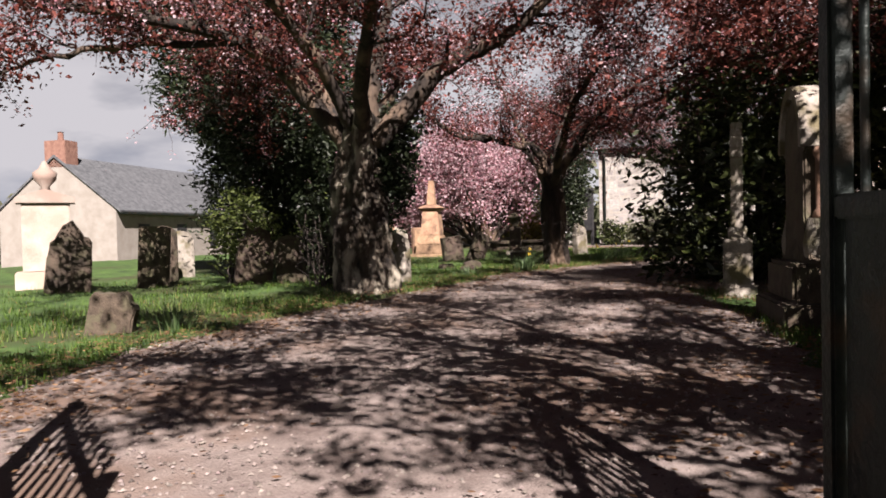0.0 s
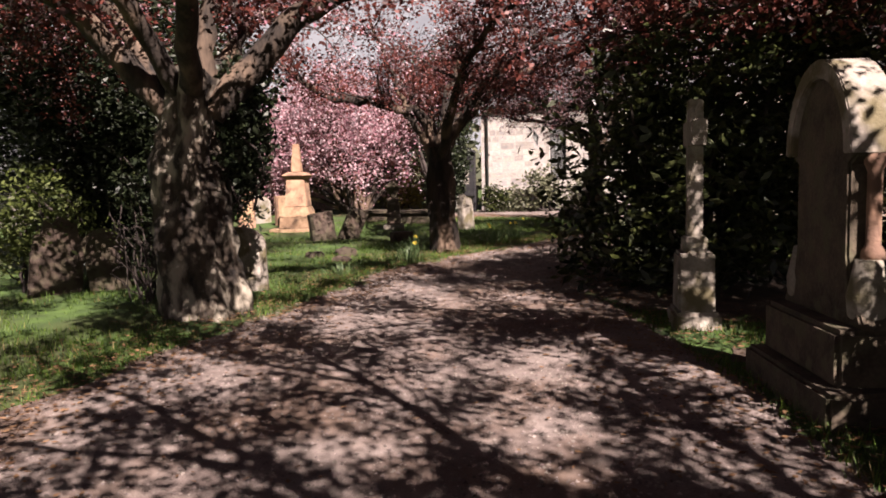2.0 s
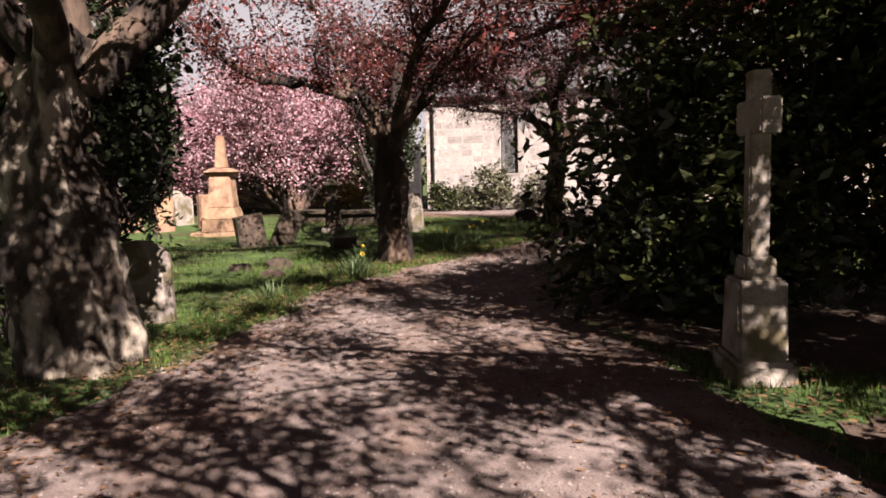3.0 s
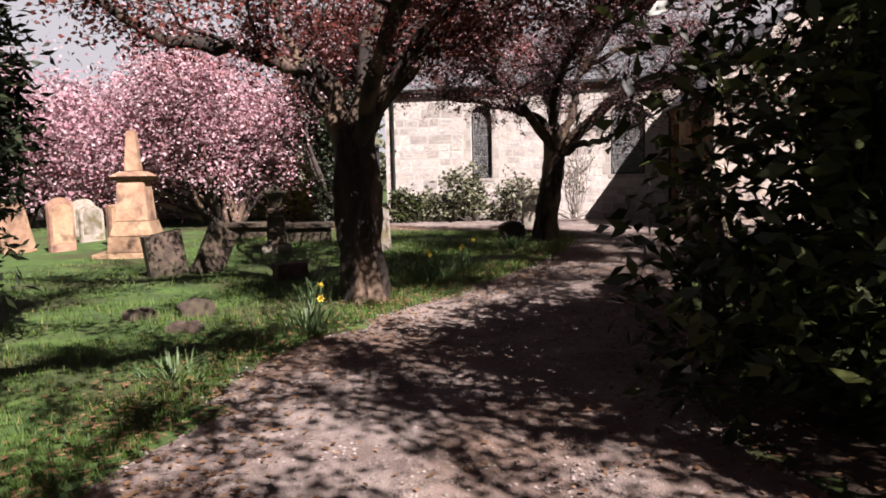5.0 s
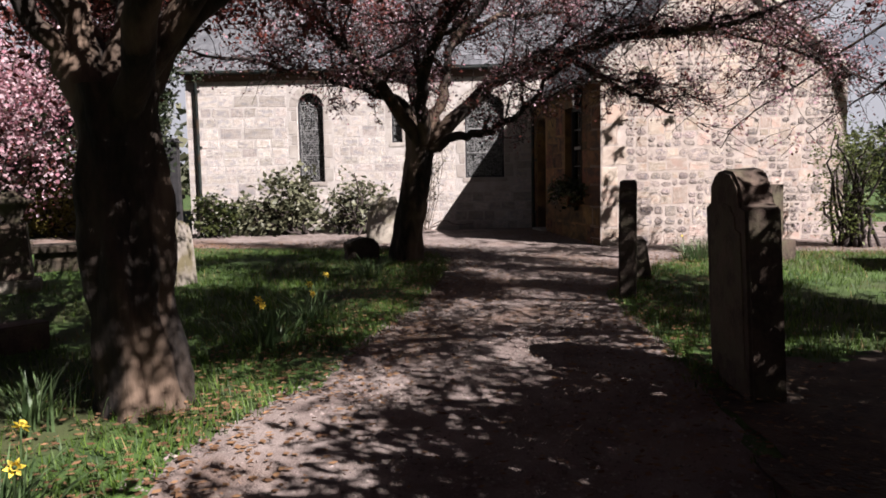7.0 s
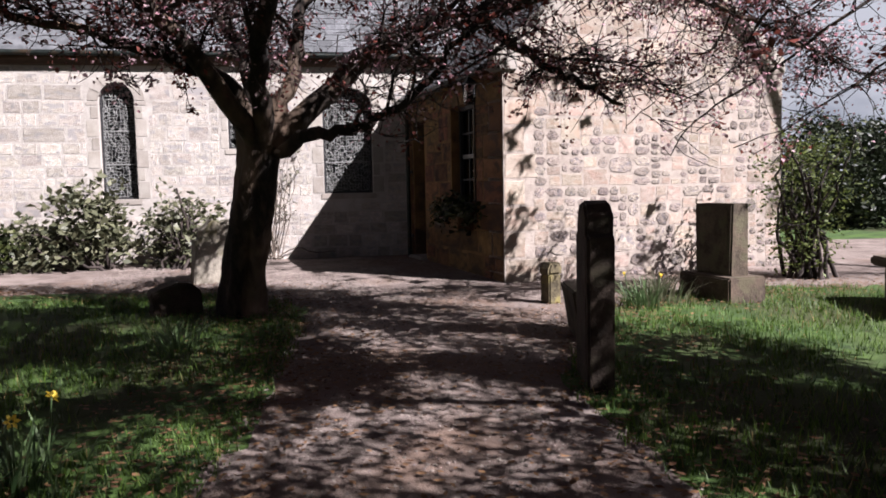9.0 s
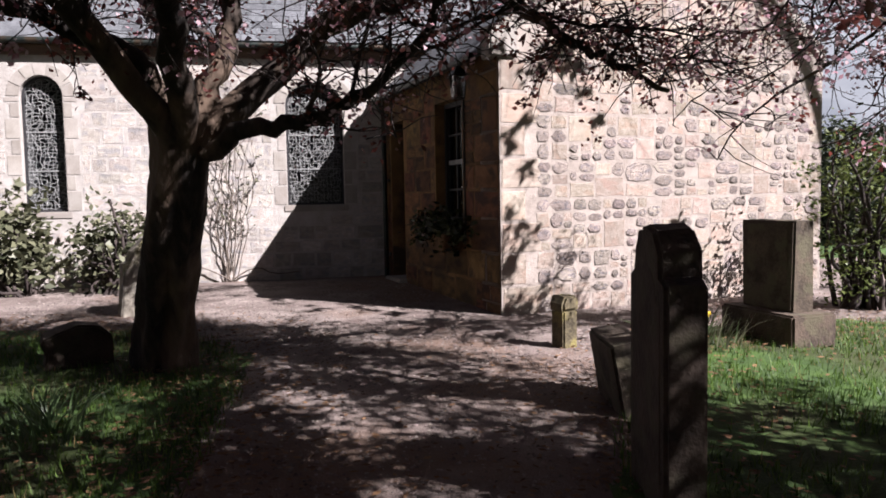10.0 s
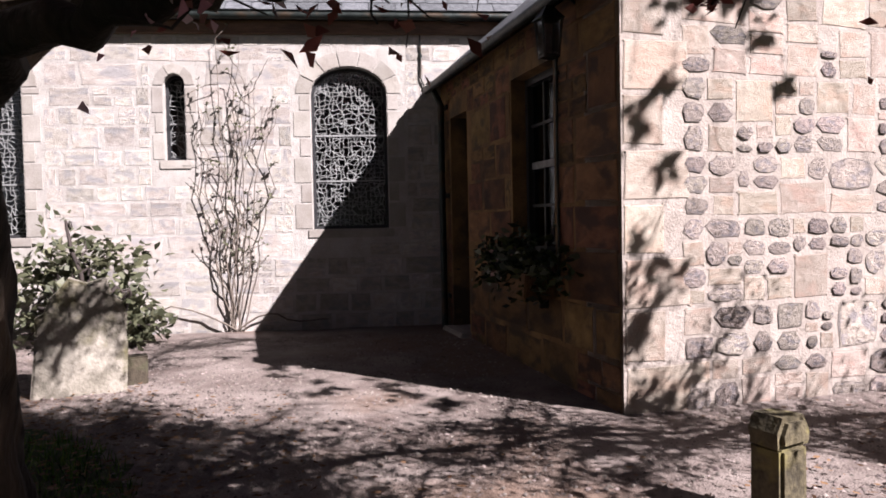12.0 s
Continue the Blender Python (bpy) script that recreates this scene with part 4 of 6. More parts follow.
T1 = (-6.8, 8.18, gz(0, 8.2) - 0.05)
make_tree("cherry_tree", T1, [(-6.8, 8.18, 0.42), (-6.84, 8.13, 1.22), (-6.86, 8.1, 2.02), (-6.82, 8.12, 2.62), (-6.8, 8.14, 2.98)],
          [[(-6.92, 8.02, 2.55), (-7.38, 7.64, 3.28), (-7.55, 7.18, 3.7), (-7.78, 6.62, 3.96), (-8.08, 5.58, 4.03), (-8.3, 4.42, 3.95)],
           [(-6.75, 8.2, 2.7), (-6.64, 8.29, 3.76), (-6.46, 8.43, 4.63), (-6.2, 8.6, 5.5)],
           [(-6.62, 8.3, 2.6), (-5.92, 8.57, 3.47), (-5.35, 8.71, 3.76), (-4.79, 8.8, 3.95), (-4.2, 8.83, 4.36), (-3.5, 8.7, 4.8)],
           [(-6.98, 8.0, 2.8), (-7.58, 7.86, 3.66), (-8.34, 7.51, 4.36), (-8.5, 7.78, 4.86), (-8.7, 8.0, 5.5)],
           [(-6.8, 8.3, 2.8), (-7.0, 9.2, 3.6), (-7.3, 10.2, 4.1), (-7.4, 11.2, 4.4)],
           [(-7.7, 6.8, 3.9), (-8.5, 5.7, 3.8), (-9.1, 4.9, 3.55), (-9.5, 4.4, 3.25)],
           [(-6.7, 8.0, 2.8), (-5.9, 7.2, 3.7), (-5.0, 6.3, 4.3), (-4.2, 5.4, 4.6), (-3.4, 4.6, 4.8)],
           [(-6.8, 8.0, 2.8), (-6.7, 6.9, 3.8), (-6.5, 5.7, 4.4), (-6.2, 4.4, 4.7)],
           [(-7.58, 7.86, 3.66), (-8.6, 8.1, 4.1), (-9.6, 8.3, 4.3), (-10.4, 8.4, 4.2)],
           [(-7.38, 7.64, 3.28), (-8.1, 8.2, 3.5), (-9.0, 8.7, 3.7), (-9.9, 9.0, 3.6)]],
          "old spreading cherry with bronze leaves and pink blossom", 11, M_BARK_OLD, M_BRONZE, M_BLOSSOM, (0.36, 0.36, 0.38, 0.34, 0.25, 0.24, 0.27), [0.15, 0.13, 0.16, 0.1, 0.12, 0.06, 0.12, 0.11, 0.06, 0.06], flare=1.3, leaf_n=4.6, bloom_n=2.0, clump=(16, 0.09), leaf_size=0.07, knobs=1.3, bare=1.25)

T2 = (-6.72, 14.2, gz(0, 14.2) - 0.05)
make_tree("cherry_tree", T2, [(-6.72, 14.2, 0.5), (-6.75, 14.18, 1.29), (-6.77, 14.18, 1.9), (-6.8, 14.16, 2.45)],
          [[(-6.84, 14.14, 2.3), (-7.05, 14.05, 2.98), (-7.62, 13.55, 3.2), (-8.07, 13.16, 3.25), (-8.48, 12.87, 3.4), (-8.8, 12.7, 3.75)],
           [(-6.76, 14.18, 2.3), (-6.68, 14.32, 3.1), (-6.6, 14.44, 3.6), (-6.4, 14.7, 4.3)],
           [(-6.82, 14.17, 2.2), (-7.02, 14.06, 2.61), (-7.25, 13.9, 3.1), (-7.5, 13.7, 3.9), (-7.7, 13.6, 4.6)],
           [(-6.74, 14.2, 2.3), (-6.0, 14.5, 3.3), (-5.2, 15.0, 3.8), (-4.3, 15.4, 4.1)],
           [(-6.78, 14.22, 2.3), (-7.0, 15.2, 3.2), (-7.3, 16.3, 3.7), (-7.5, 17.3, 3.9)],
           [(-6.8, 14.3, 2.4), (-7.7, 15.6, 3.3), (-8.7, 17.0, 3.7), (-9.4, 18.4, 3.8)],
           [(-6.78, 14.3, 2.4), (-6.7, 15.6, 3.4), (-6.5, 16.9, 3.8), (-6.2, 18.2, 3.9)],
           [(-6.7, 14.2, 2.4), (-5.7, 13.9, 3.5), (-4.7, 13.6, 4.0), (-3.7, 13.4, 4.3)],
           [(-6.7, 14.1, 2.3), (-6.0, 13.3, 3.4), (-5.2, 12.5, 4.0), (-4.4, 11.8, 4.3)]],
          "leaning cherry trunk with bronze leaves beside the path", 22, M_BARK, M_BRONZE, M_BLOSSOM, (0.22, 0.195), [0.12, 0.12, 0.085, 0.1, 0.1, 0.07, 0.07, 0.09, 0.1], leaf_n=6.0, bloom_n=1.4, clump=(22, 0.1), flare=1.4, bare=0.95)

T3 = (-5.56, 20.95, gz(0, 21) - 0.05)
church_cherry = make_tree("cherry_tree", T3, [(-5.6, 20.95, 0.6), (-5.56, 20.87, 1.05), (-5.45, 20.52, 1.73), (-5.36, 20.3, 2.2), (-5.3, 20.2, 2.6)],
          [[(-5.36, 20.3, 2.25), (-5.5, 20.2, 2.76), (-5.68, 20.0, 2.98), (-6.05, 19.65, 3.05), (-6.45, 19.3, 3.15), (-7.1, 18.9, 3.25)],
           [(-5.34, 20.26, 2.4), (-5.42, 20.5, 3.1), (-5.62, 20.8, 3.5), (-5.85, 21.1, 4.1)],
           [(-5.24, 20.2, 2.4), (-5.0, 20.2, 3.1), (-4.88, 20.25, 3.7), (-4.7, 20.4, 4.4)],
           [(-5.2, 20.2, 2.35), (-4.5, 20.25, 3.02), (-3.95, 20.0, 3.36), (-3.47, 19.75, 3.45), (-2.6, 19.4, 3.6), (-1.7, 18.9, 3.6)],
           [(-5.2, 20.2, 2.3), (-4.82, 19.92, 2.43), (-4.46, 19.74, 2.47), (-4.2, 19.6, 2.6), (-3.94, 19.15, 2.82), (-3.6, 18.7, 3.15)],
           [(-5.3, 20.1, 2.4), (-5.25, 19.4, 3.1), (-5.0, 18.6, 3.6), (-4.6, 17.7, 3.9), (-4.2, 16.7, 4.1)],
           [(-5.35, 20.1, 2.4), (-5.9, 19.3, 3.2), (-6.4, 18.4, 3.7), (-6.8, 17.5, 3.9)],
           [(-2.6, 19.4, 3.6), (-1.6, 19.6, 3.65), (-0.6, 19.9, 3.5), (0.3, 20.1, 3.2)], [(-3.47, 19.75, 3.45), (-2.8, 19.65, 3.02), (-2.12, 19.54, 2.67)], [(-4.88, 20.25, 3.7), (-4.0, 19.8, 4.6), (-3.0, 19.4, 5.0), (-2.0, 19.0, 5.2), (-1.3, 18.8, 5.3)], [(-4.88, 20.25, 3.7), (-4.3, 20.8, 4.1), (-3.6, 21.25, 4.3), (-3.0, 21.9, 4.4)]],
          "dark cherry trunk with spreading limbs before the church", 33, M_BARK, M_BRONZE, M_BLOSSOM, (0.21, 0.19), [0.1, 0.1, 0.1, 0.12, 0.075, 0.1, 0.1, 0.05, 0.06, 0.06, 0.06], leaf_n=1.0, bloom_n=0.8, bare=1.0, spacing=0.17, flare=1.25, side=(0.6, 1.4), floor=2.5, ceiling=6.5, twigs=4, twig=(0.25, 0.6), leaf_size=0.045, bloom_size=0.038)


def cloud_points(r, centre, radii, n, hollow=0.45, rough=0.45):
    """Points through an uneven crown, thicker towards its outside."""
    d = r.normal(size=(n, 3))
    d /= np.linalg.norm(d, axis=1)[:, None]
    q = hollow + (1 - hollow) * r.random(n) ** 0.6
    bump = np.array([noise.noise(Vector(x * 2.1 + np.array(centre))) + 0.6 * noise.noise(Vector(x * 5.0)) for x in d])
    return np.array(centre) + d * (q * (1 + rough * bump))[:, None] * np.array(radii)


def clumps(r, pts, per, spread):
    return np.repeat(pts, per, 0) + r.normal(size=(len(pts) * per, 3)) * spread


def make_bush(name, base, blobs, label, category, seed, leaf, count, size, per=8, spread=0.07, width=0.4, stem_n=14, kind="", bark=None, bloom=None, hollow=0.45, stem_r=0.03, droop=0.1, keep=None, rough=0.45):
    """A shrub or evergreen: stems from the base to leafy clumps."""
    r = np.random.default_rng(seed)
    b = np.array(base, float)
    bush = tagged(new(name), label, category, kind=kind)
    bush.matrix_world = Matrix.Translation(base)
    weight = np.array([q[1][0] * q[1][1] * q[1][2] for q in blobs]) ** 0.7
    weight /= weight.sum()
    pts = np.concatenate([cloud_points(r, c, rad, max(4, int(count * w)), hollow, rough) for (c, rad), w in zip(blobs, weight)])
    pts = pts[pts[:, 2] > b[2] + 0.05]
    if keep:
        pts = np.array([q for q in pts if keep(q)])
    lines = []
    for k in range(stem_n):
        e = pts[r.integers(0, len(pts))]
        s = b + np.array([r.normal() * 0.15, r.normal() * 0.15, 0])
        m = (s + e) / 2 + r.normal(size=3) * 0.15 + np.array([0, 0, 0.2])
        line = bend([s, m, e], 10, 0.02, seed + k)
        lines.append((line, np.linspace(stem_r, 0.006, len(line))))
    v, f = tubes(lines, 6)
    tagged(sheet("stemwork", v - b, f, bark or M_TWIG, bush, smooth=True), kind="stuff")
    c = clumps(r, pts, per, spread)
    c = c[c[:, 2] > b[2] + 0.02]
    v, f = leaves(c, size, size * width, seed, droop=droop)
    tagged(sheet("foliage", v - b, f, leaf, bush), kind="stuff")
    if bloom:
        c = clumps(r, pts, 9, spread)
        v, f = leaves(c, size, size * 0.8, seed + 5)
        tagged(sheet("blossom", v - b, f, bloom, bush), kind="stuff")
    return bush


def at(x, y, dz=0.0):
    return (x, y, gz(x, y) + dz)


# overhanging cherries whose trunks stand off the path on the sunny side
make_tree("cherry_tree", at(2.9, 1.0), [(2.9, 1.0, 0.4), (2.85, 1.1, 1.4), (2.8, 1.1, 2.4)],
          [[(2.8, 1.1, 2.2), (1.9, 1.6, 3.6), (0.9, 2.3, 4.3), (-0.3, 3.2, 4.7), (-1.2, 3.8, 5.0)], [(2.8, 1.1, 2.2), (2.0, 2.4, 3.7), (1.2, 3.9, 4.4), (0.5, 5.2, 4.8)], [(2.8, 1.1, 2.2), (1.2, 1.5, 3.9), (-0.2, 1.9, 4.5), (-1.5, 2.3, 4.8), (-2.4, 2.6, 4.9)], [(2.8, 1.1, 2.2), (2.6, 1.6, 4.0), (2.3, 2.2, 5.4)], [(2.8, 1.1, 2.2), (2.2, 0.2, 3.9), (1.5, -0.6, 4.7), (0.8, -1.2, 5.1)], [(1.2, 1.5, 3.9), (0.3, 0.7, 4.4), (-0.8, 0.2, 4.7), (-1.8, -0.2, 4.8)], [(-0.2, 1.9, 4.5), (-1.4, 1.5, 4.8), (-2.6, 1.3, 4.9), (-3.6, 1.2, 4.9)], [(-0.3, 3.2, 4.7), (-1.4, 3.3, 4.9), (-2.5, 3.5, 5.0), (-3.4, 3.8, 5.0)]],
          "spreading cherry overhanging the churchyard entrance", 44, M_BARK, M_BRONZE, M_BLOSSOM, (0.26, 0.22), [0.09, 0.08, 0.07, 0.08, 0.04, 0.035, 0.035, 0.035], leaf_n=5.0, bloom_n=0.8, leaf_size=0.085, clump=(16, 0.085), floor=3.5)
make_tree("cherry_tree", at(2.6, 7.3), [(2.6, 7.3, 0.4), (2.55, 7.3, 1.4), (2.5, 7.3, 2.5)],
          [[(2.5, 7.3, 2.3), (1.5, 7.6, 3.6), (0.4, 8.0, 4.2), (-0.8, 8.4, 4.5), (-1.8, 8.8, 4.6)], [(2.5, 7.3, 2.3), (1.7, 6.5, 3.8), (0.7, 5.8, 4.5), (-0.4, 5.2, 4.8)], [(2.5, 7.3, 2.3), (1.6, 8.4, 3.9), (0.6, 9.6, 4.8), (-0.4, 10.6, 5.3)], [(2.5, 7.3, 2.3), (2.2, 7.3, 4.2), (1.8, 7.4, 5.6)], [(2.5, 7.3, 2.3), (1.3, 7.1, 4.0), (0.0, 7.0, 5.0), (-1.2, 7.0, 5.6)], [(-0.8, 8.4, 4.5), (-1.8, 7.9, 4.7), (-2.7, 7.4, 4.8)], [(2.5, 7.3, 2.3), (1.2, 6.7, 3.9), (-0.2, 6.2, 4.4), (-1.7, 5.9, 4.6), (-2.9, 5.8, 4.7)],
           [(2.5, 7.3, 2.3), (1.2, 8.2, 3.3), (-0.2, 9.2, 3.6), (-1.5, 9.9, 3.5), (-2.6, 10.4, 3.4)], [(1.2, 8.2, 3.3), (0.6, 9.4, 3.7), (-0.2, 10.4, 3.8), (-1.2, 11.3, 3.7)]],
          "spreading bronze-leaved cherry behind the memorials", 45, M_BARK, M_BRONZE, M_BLOSSOM, (0.26, 0.22), [0.12, 0.11, 0.11, 0.1, 0.1, 0.05, 0.07, 0.06, 0.05], leaf_n=4.6, bloom_n=1.0, leaf_size=0.085, clump=(18, 0.09), floor=2.75)
make_tree("cherry_tree", at(2.2, 13.7), [(2.2, 13.7, 0.5), (2.15, 13.7, 1.5), (2.1, 13.7, 2.6)],
          [[(2.1, 13.7, 2.4), (1.2, 14.2, 3.7), (0.2, 14.8, 4.4), (-0.9, 15.3, 4.7), (-1.8, 15.7, 4.8)], [(2.1, 13.7, 2.4), (1.2, 13.2, 3.8), (0.1, 12.8, 4.6), (-1.0, 12.5, 5.0)], [(2.1, 13.7, 2.4), (1.7, 14.6, 3.8), (1.4, 15.4, 4.5)], [(2.1, 13.7, 2.4), (1.2, 15.0, 3.8), (0.2, 16.3, 4.4), (-0.8, 17.4, 4.6), (-1.6, 18.3, 4.6)], [(-0.9, 15.3, 4.7), (-1.9, 15.1, 4.8), (-2.9, 14.9, 4.85), (-3.8, 14.6, 4.9)], [(-0.9, 15.3, 4.7), (-2.0, 16.0, 4.6), (-3.0, 16.5, 4.5), (-3.8, 16.9, 4.4)], [(-1.0, 12.5, 5.0), (-1.9, 12.9, 5.0), (-2.8, 13.4, 5.0), (-3.6, 13.9, 5.0)], [(2.1, 13.7, 2.4), (1.8, 13.7, 4.2), (1.4, 13.8, 5.6)], [(2.1, 13.7, 2.4), (1.1, 13.9, 4.2), (-0.1, 14.0, 5.2), (-1.2, 14.0, 5.7)],
           [(-0.8, 17.4, 4.6), (-1.6, 18.4, 4.8), (-2.2, 19.2, 4.9)], [(-1.0, 12.5, 5.0), (-2.2, 12.0, 5.1), (-3.4, 11.6, 5.0), (-4.4, 11.3, 4.9)], [(0.2, 16.3, 4.4), (-0.9, 16.9, 4.9), (-2.2, 17.4, 5.1), (-3.2, 17.9, 5.2)]],
          "spreading cherry overhanging the lawn of headstones", 46, M_BARK, M_BRONZE, M_BLOSSOM, (0.24, 0.2), [0.11, 0.11, 0.1, 0.09, 0.05, 0.05, 0.05, 0.1, 0.1, 0.035, 0.035, 0.035], leaf_n=7.5, bloom_n=0.8, leaf_size=0.08, clump=(18, 0.09), floor=3.9)

gable_cherry = make_tree("cherry_tree", at(6.5, 19.5), [(6.5, 19.5, 0.5), (6.52, 19.5, 1.5), (6.5, 19.5, 2.8)],
          [[(6.5, 19.5, 2.6), (6.4, 19.5, 5.6), (5.6, 19.5, 8.2), (3.8, 19.6, 9.1), (2.0, 19.8, 8.9), (0.6, 20.0, 8.2)], [(6.5, 19.5, 2.6), (5.4, 19.2, 4.2), (3.6, 19.2, 4.6), (1.8, 19.4, 4.3), (0.4, 19.8, 3.6), (-0.6, 20.2, 2.8)], [(6.5, 19.5, 2.6), (5.0, 19.5, 4.0), (3.2, 19.6, 4.3), (1.6, 19.7, 3.7), (0.6, 20.0, 2.9)], [(1.8, 19.4, 4.3), (0.6, 19.2, 4.2), (-0.4, 19.3, 3.8), (-0.9, 19.6, 3.2)]],
          "drooping blossoming cherry overhanging the gable", 47, M_BARK, M_BRONZE, M_BLOSSOM_PALE, (0.24, 0.2), [0.1, 0.045, 0.04, 0.025], leaf_n=0.25, bloom_n=1.9, twigs=1, leaf_size=0.1, clump=(20, 0.085), floor=1.95, spacing=0.34, side=(0.45, 0.9), keep=lambda q: q[1] < 22.25)



def hanging_sprays(tree, stems, seed, share, leaf, size):
    """Thin shoots that hang from a bough, with bunches of young leaves from a given height down."""
    r = np.random.default_rng(seed)
    b = np.array(tree.matrix_world.translation)
    lines, seats = [], []
    for top, drop, drift, leafy in stems:
        q = shoot(r, np.array(top), np.array([drift, 0.0, -1.0]), drop, 12, -0.06, 0.14)
        lines.append((q, np.linspace(0.006, 0.0025, len(q))))
        for k in range(leafy, len(q)):
            for _ in range(2):
                s = shoot(r, q[k], r.normal(size=3) * (1, 1, 0.5), r.uniform(0.06, 0.22), 3, -0.1, 0.3)
                lines.append((s, np.linspace(0.004, 0.002, 4)))
                if r.random() < share:
                    seats.append(s[-1])
    v, f = tubes(lines, 4)
    tagged(sheet("spray_stemwork", v - b, f, M_TWIG, tree), kind="stuff")
    c = clumps(r, np.array(seats), 16, 0.03)
    v, f = leaves(c, size, size * 0.55, seed, droop=0.5)
    tagged(sheet("spray_foliage", v - b, f, leaf, tree), kind="stuff")


# High sprays out of view, shaped to throw leaf shadow on the gable corner.
hanging_sprays(gable_cherry, [((0.45, 20.0, 8.0), 2.3, -0.02, 4), ((0.2, 20.05, 7.9), 3.0, 0.0, 3), ((0.35, 20.0, 8.0), 3.4, 0.0, 5), ((0.5, 19.98, 8.0), 3.6, 0.0, 6), ((0.25, 20.0, 7.9), 3.9, 0.0, 7), ((0.75, 19.9, 8.2), 4.1, 0.0, 11), ((1.0, 19.9, 8.3), 4.3, 0.0, 11), ((1.3, 19.85, 8.4), 4.3, 0.0, 11), ((1.55, 19.8, 8.4), 4.3, 0.0, 11)], 48, 0.55, M_BRONZE, 0.11)
hanging_sprays(church_cherry, [((-2.6, 20.2, 3.6), 0.9, -0.1, 5), ((-2.2, 20.5, 3.6), 0.8, 0.1, 6), ((-1.6, 20.6, 3.6), 0.9, 0.2, 5), ((-1.1, 20.3, 3.6), 0.7, 0.1, 6), ((-4.6, 19.9, 3.3), 0.5, -0.2, 7), ((-5.9, 20.0, 3.4), 0.7, -0.1, 6)], 49, 0.3, M_BRONZE, 0.05)
hanging_sprays(church_cherry, [((-5.0, 20.4, 3.4), 0.45, 0.1, 6), ((-4.4, 20.1, 3.4), 0.4, 0.2, 6), ((-3.6, 19.9, 3.5), 0.4, 0.1, 7), ((-6.3, 19.6, 3.2), 0.4, -0.2, 6), ((-1.4, 20.5, 3.6), 0.7, 0.1, 6)], 50, 0.35, M_BLOSSOM, 0.05)

make_bush("rhododendron", at(-2.2, 11.3), [((-2.35, 11.3, 1.6), (1.5, 1.5, 1.4)), ((-2.1, 11.4, 2.8), (1.4, 1.2, 1.1)), ((-3.0, 10.9, 2.3), (0.85, 0.8, 1.1))],
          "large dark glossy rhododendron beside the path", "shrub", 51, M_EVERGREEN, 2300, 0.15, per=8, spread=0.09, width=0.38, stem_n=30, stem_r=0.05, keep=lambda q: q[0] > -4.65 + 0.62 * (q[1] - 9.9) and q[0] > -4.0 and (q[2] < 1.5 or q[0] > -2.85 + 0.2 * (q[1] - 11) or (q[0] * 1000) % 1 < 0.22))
# Hedge stands out of view, added only to darken the ground beside it.
make_bush("unseen_hedge", at(1.2, 4.0), [((0.75, 5.6, 1.6), (0.6, 0.9, 1.5)), ((1.15, 4.2, 1.6), (0.6, 0.9, 1.5)), ((1.55, 3.0, 1.6), (0.6, 0.9, 1.5))],
          "unseen evergreen hedge added to shade the memorial foot and path edge", "hedge", 69, M_EVERGREEN, 2200, 0.12, per=8, spread=0.08, width=0.45, stem_n=20)
make_bush("holly_tree", at(-0.2, 11.9), [((-0.2, 11.9, 2.0), (1.5, 1.3, 1.7)), ((-0.1, 11.9, 3.3), (1.5, 1.2, 1.3))],
          "dense dark evergreen holly behind the memorials", "tree", 52, M_HOLLY, 2500, 0.12, per=9, spread=0.09, width=0.45, stem_n=20, stem_r=0.08)
make_bush("holly_tree", at(2.0, 10.8), [((2.0, 10.8, 2.2), (1.6, 1.6, 1.9)), ((1.8, 10.6, 3.3), (1.6, 1.4, 1.2))],
          "dense dark evergreen holly behind the memorials", "tree", 53, M_HOLLY, 1300, 0.12, per=9, spread=0.09, width=0.45, stem_n=20, stem_r=0.08)
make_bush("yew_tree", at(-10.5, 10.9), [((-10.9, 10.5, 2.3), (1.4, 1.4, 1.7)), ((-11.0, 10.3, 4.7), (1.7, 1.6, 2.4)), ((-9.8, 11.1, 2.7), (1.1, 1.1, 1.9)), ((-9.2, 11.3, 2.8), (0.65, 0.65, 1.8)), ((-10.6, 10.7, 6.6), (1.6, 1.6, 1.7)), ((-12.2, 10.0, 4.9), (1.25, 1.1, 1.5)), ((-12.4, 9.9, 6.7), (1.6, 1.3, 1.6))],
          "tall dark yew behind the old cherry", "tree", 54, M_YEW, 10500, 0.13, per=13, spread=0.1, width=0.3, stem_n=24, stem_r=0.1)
make_bush("ivy_growth", (-6.62, 8.42, 1.6), [((-6.5, 8.5, 2.35), (0.32, 0.32, 0.6)), ((-6.45, 8.55, 2.9), (0.3, 0.3, 0.35))],
          "dark ivy clinging to the old cherry trunk", "ivy", 67, M_YEW, 330, 0.07, per=8, spread=0.05, width=0.8, stem_n=8, stem_r=0.015)
make_bush("bare_shrub", at(-8.0, 8.7), [((-8.2, 8.7, 1.5), (0.75, 0.5, 0.75))],
          "straggling bare shrub with thin grey-brown twigs", "shrub", 68, M_SHRUB, 60, 0.05, per=3, spread=0.05, stem_n=34, bark=M_TWIG, stem_r=0.009, hollow=0.2)
make_bush("holly_shrub", at(-10.2, 8.95), [((-10.2, 8.95, 1.35), (0.7, 0.6, 0.75))],
          "bright green shrub among the headstones", "shrub", 55, M_SHRUB, 320, 0.085, per=8, width=0.45)
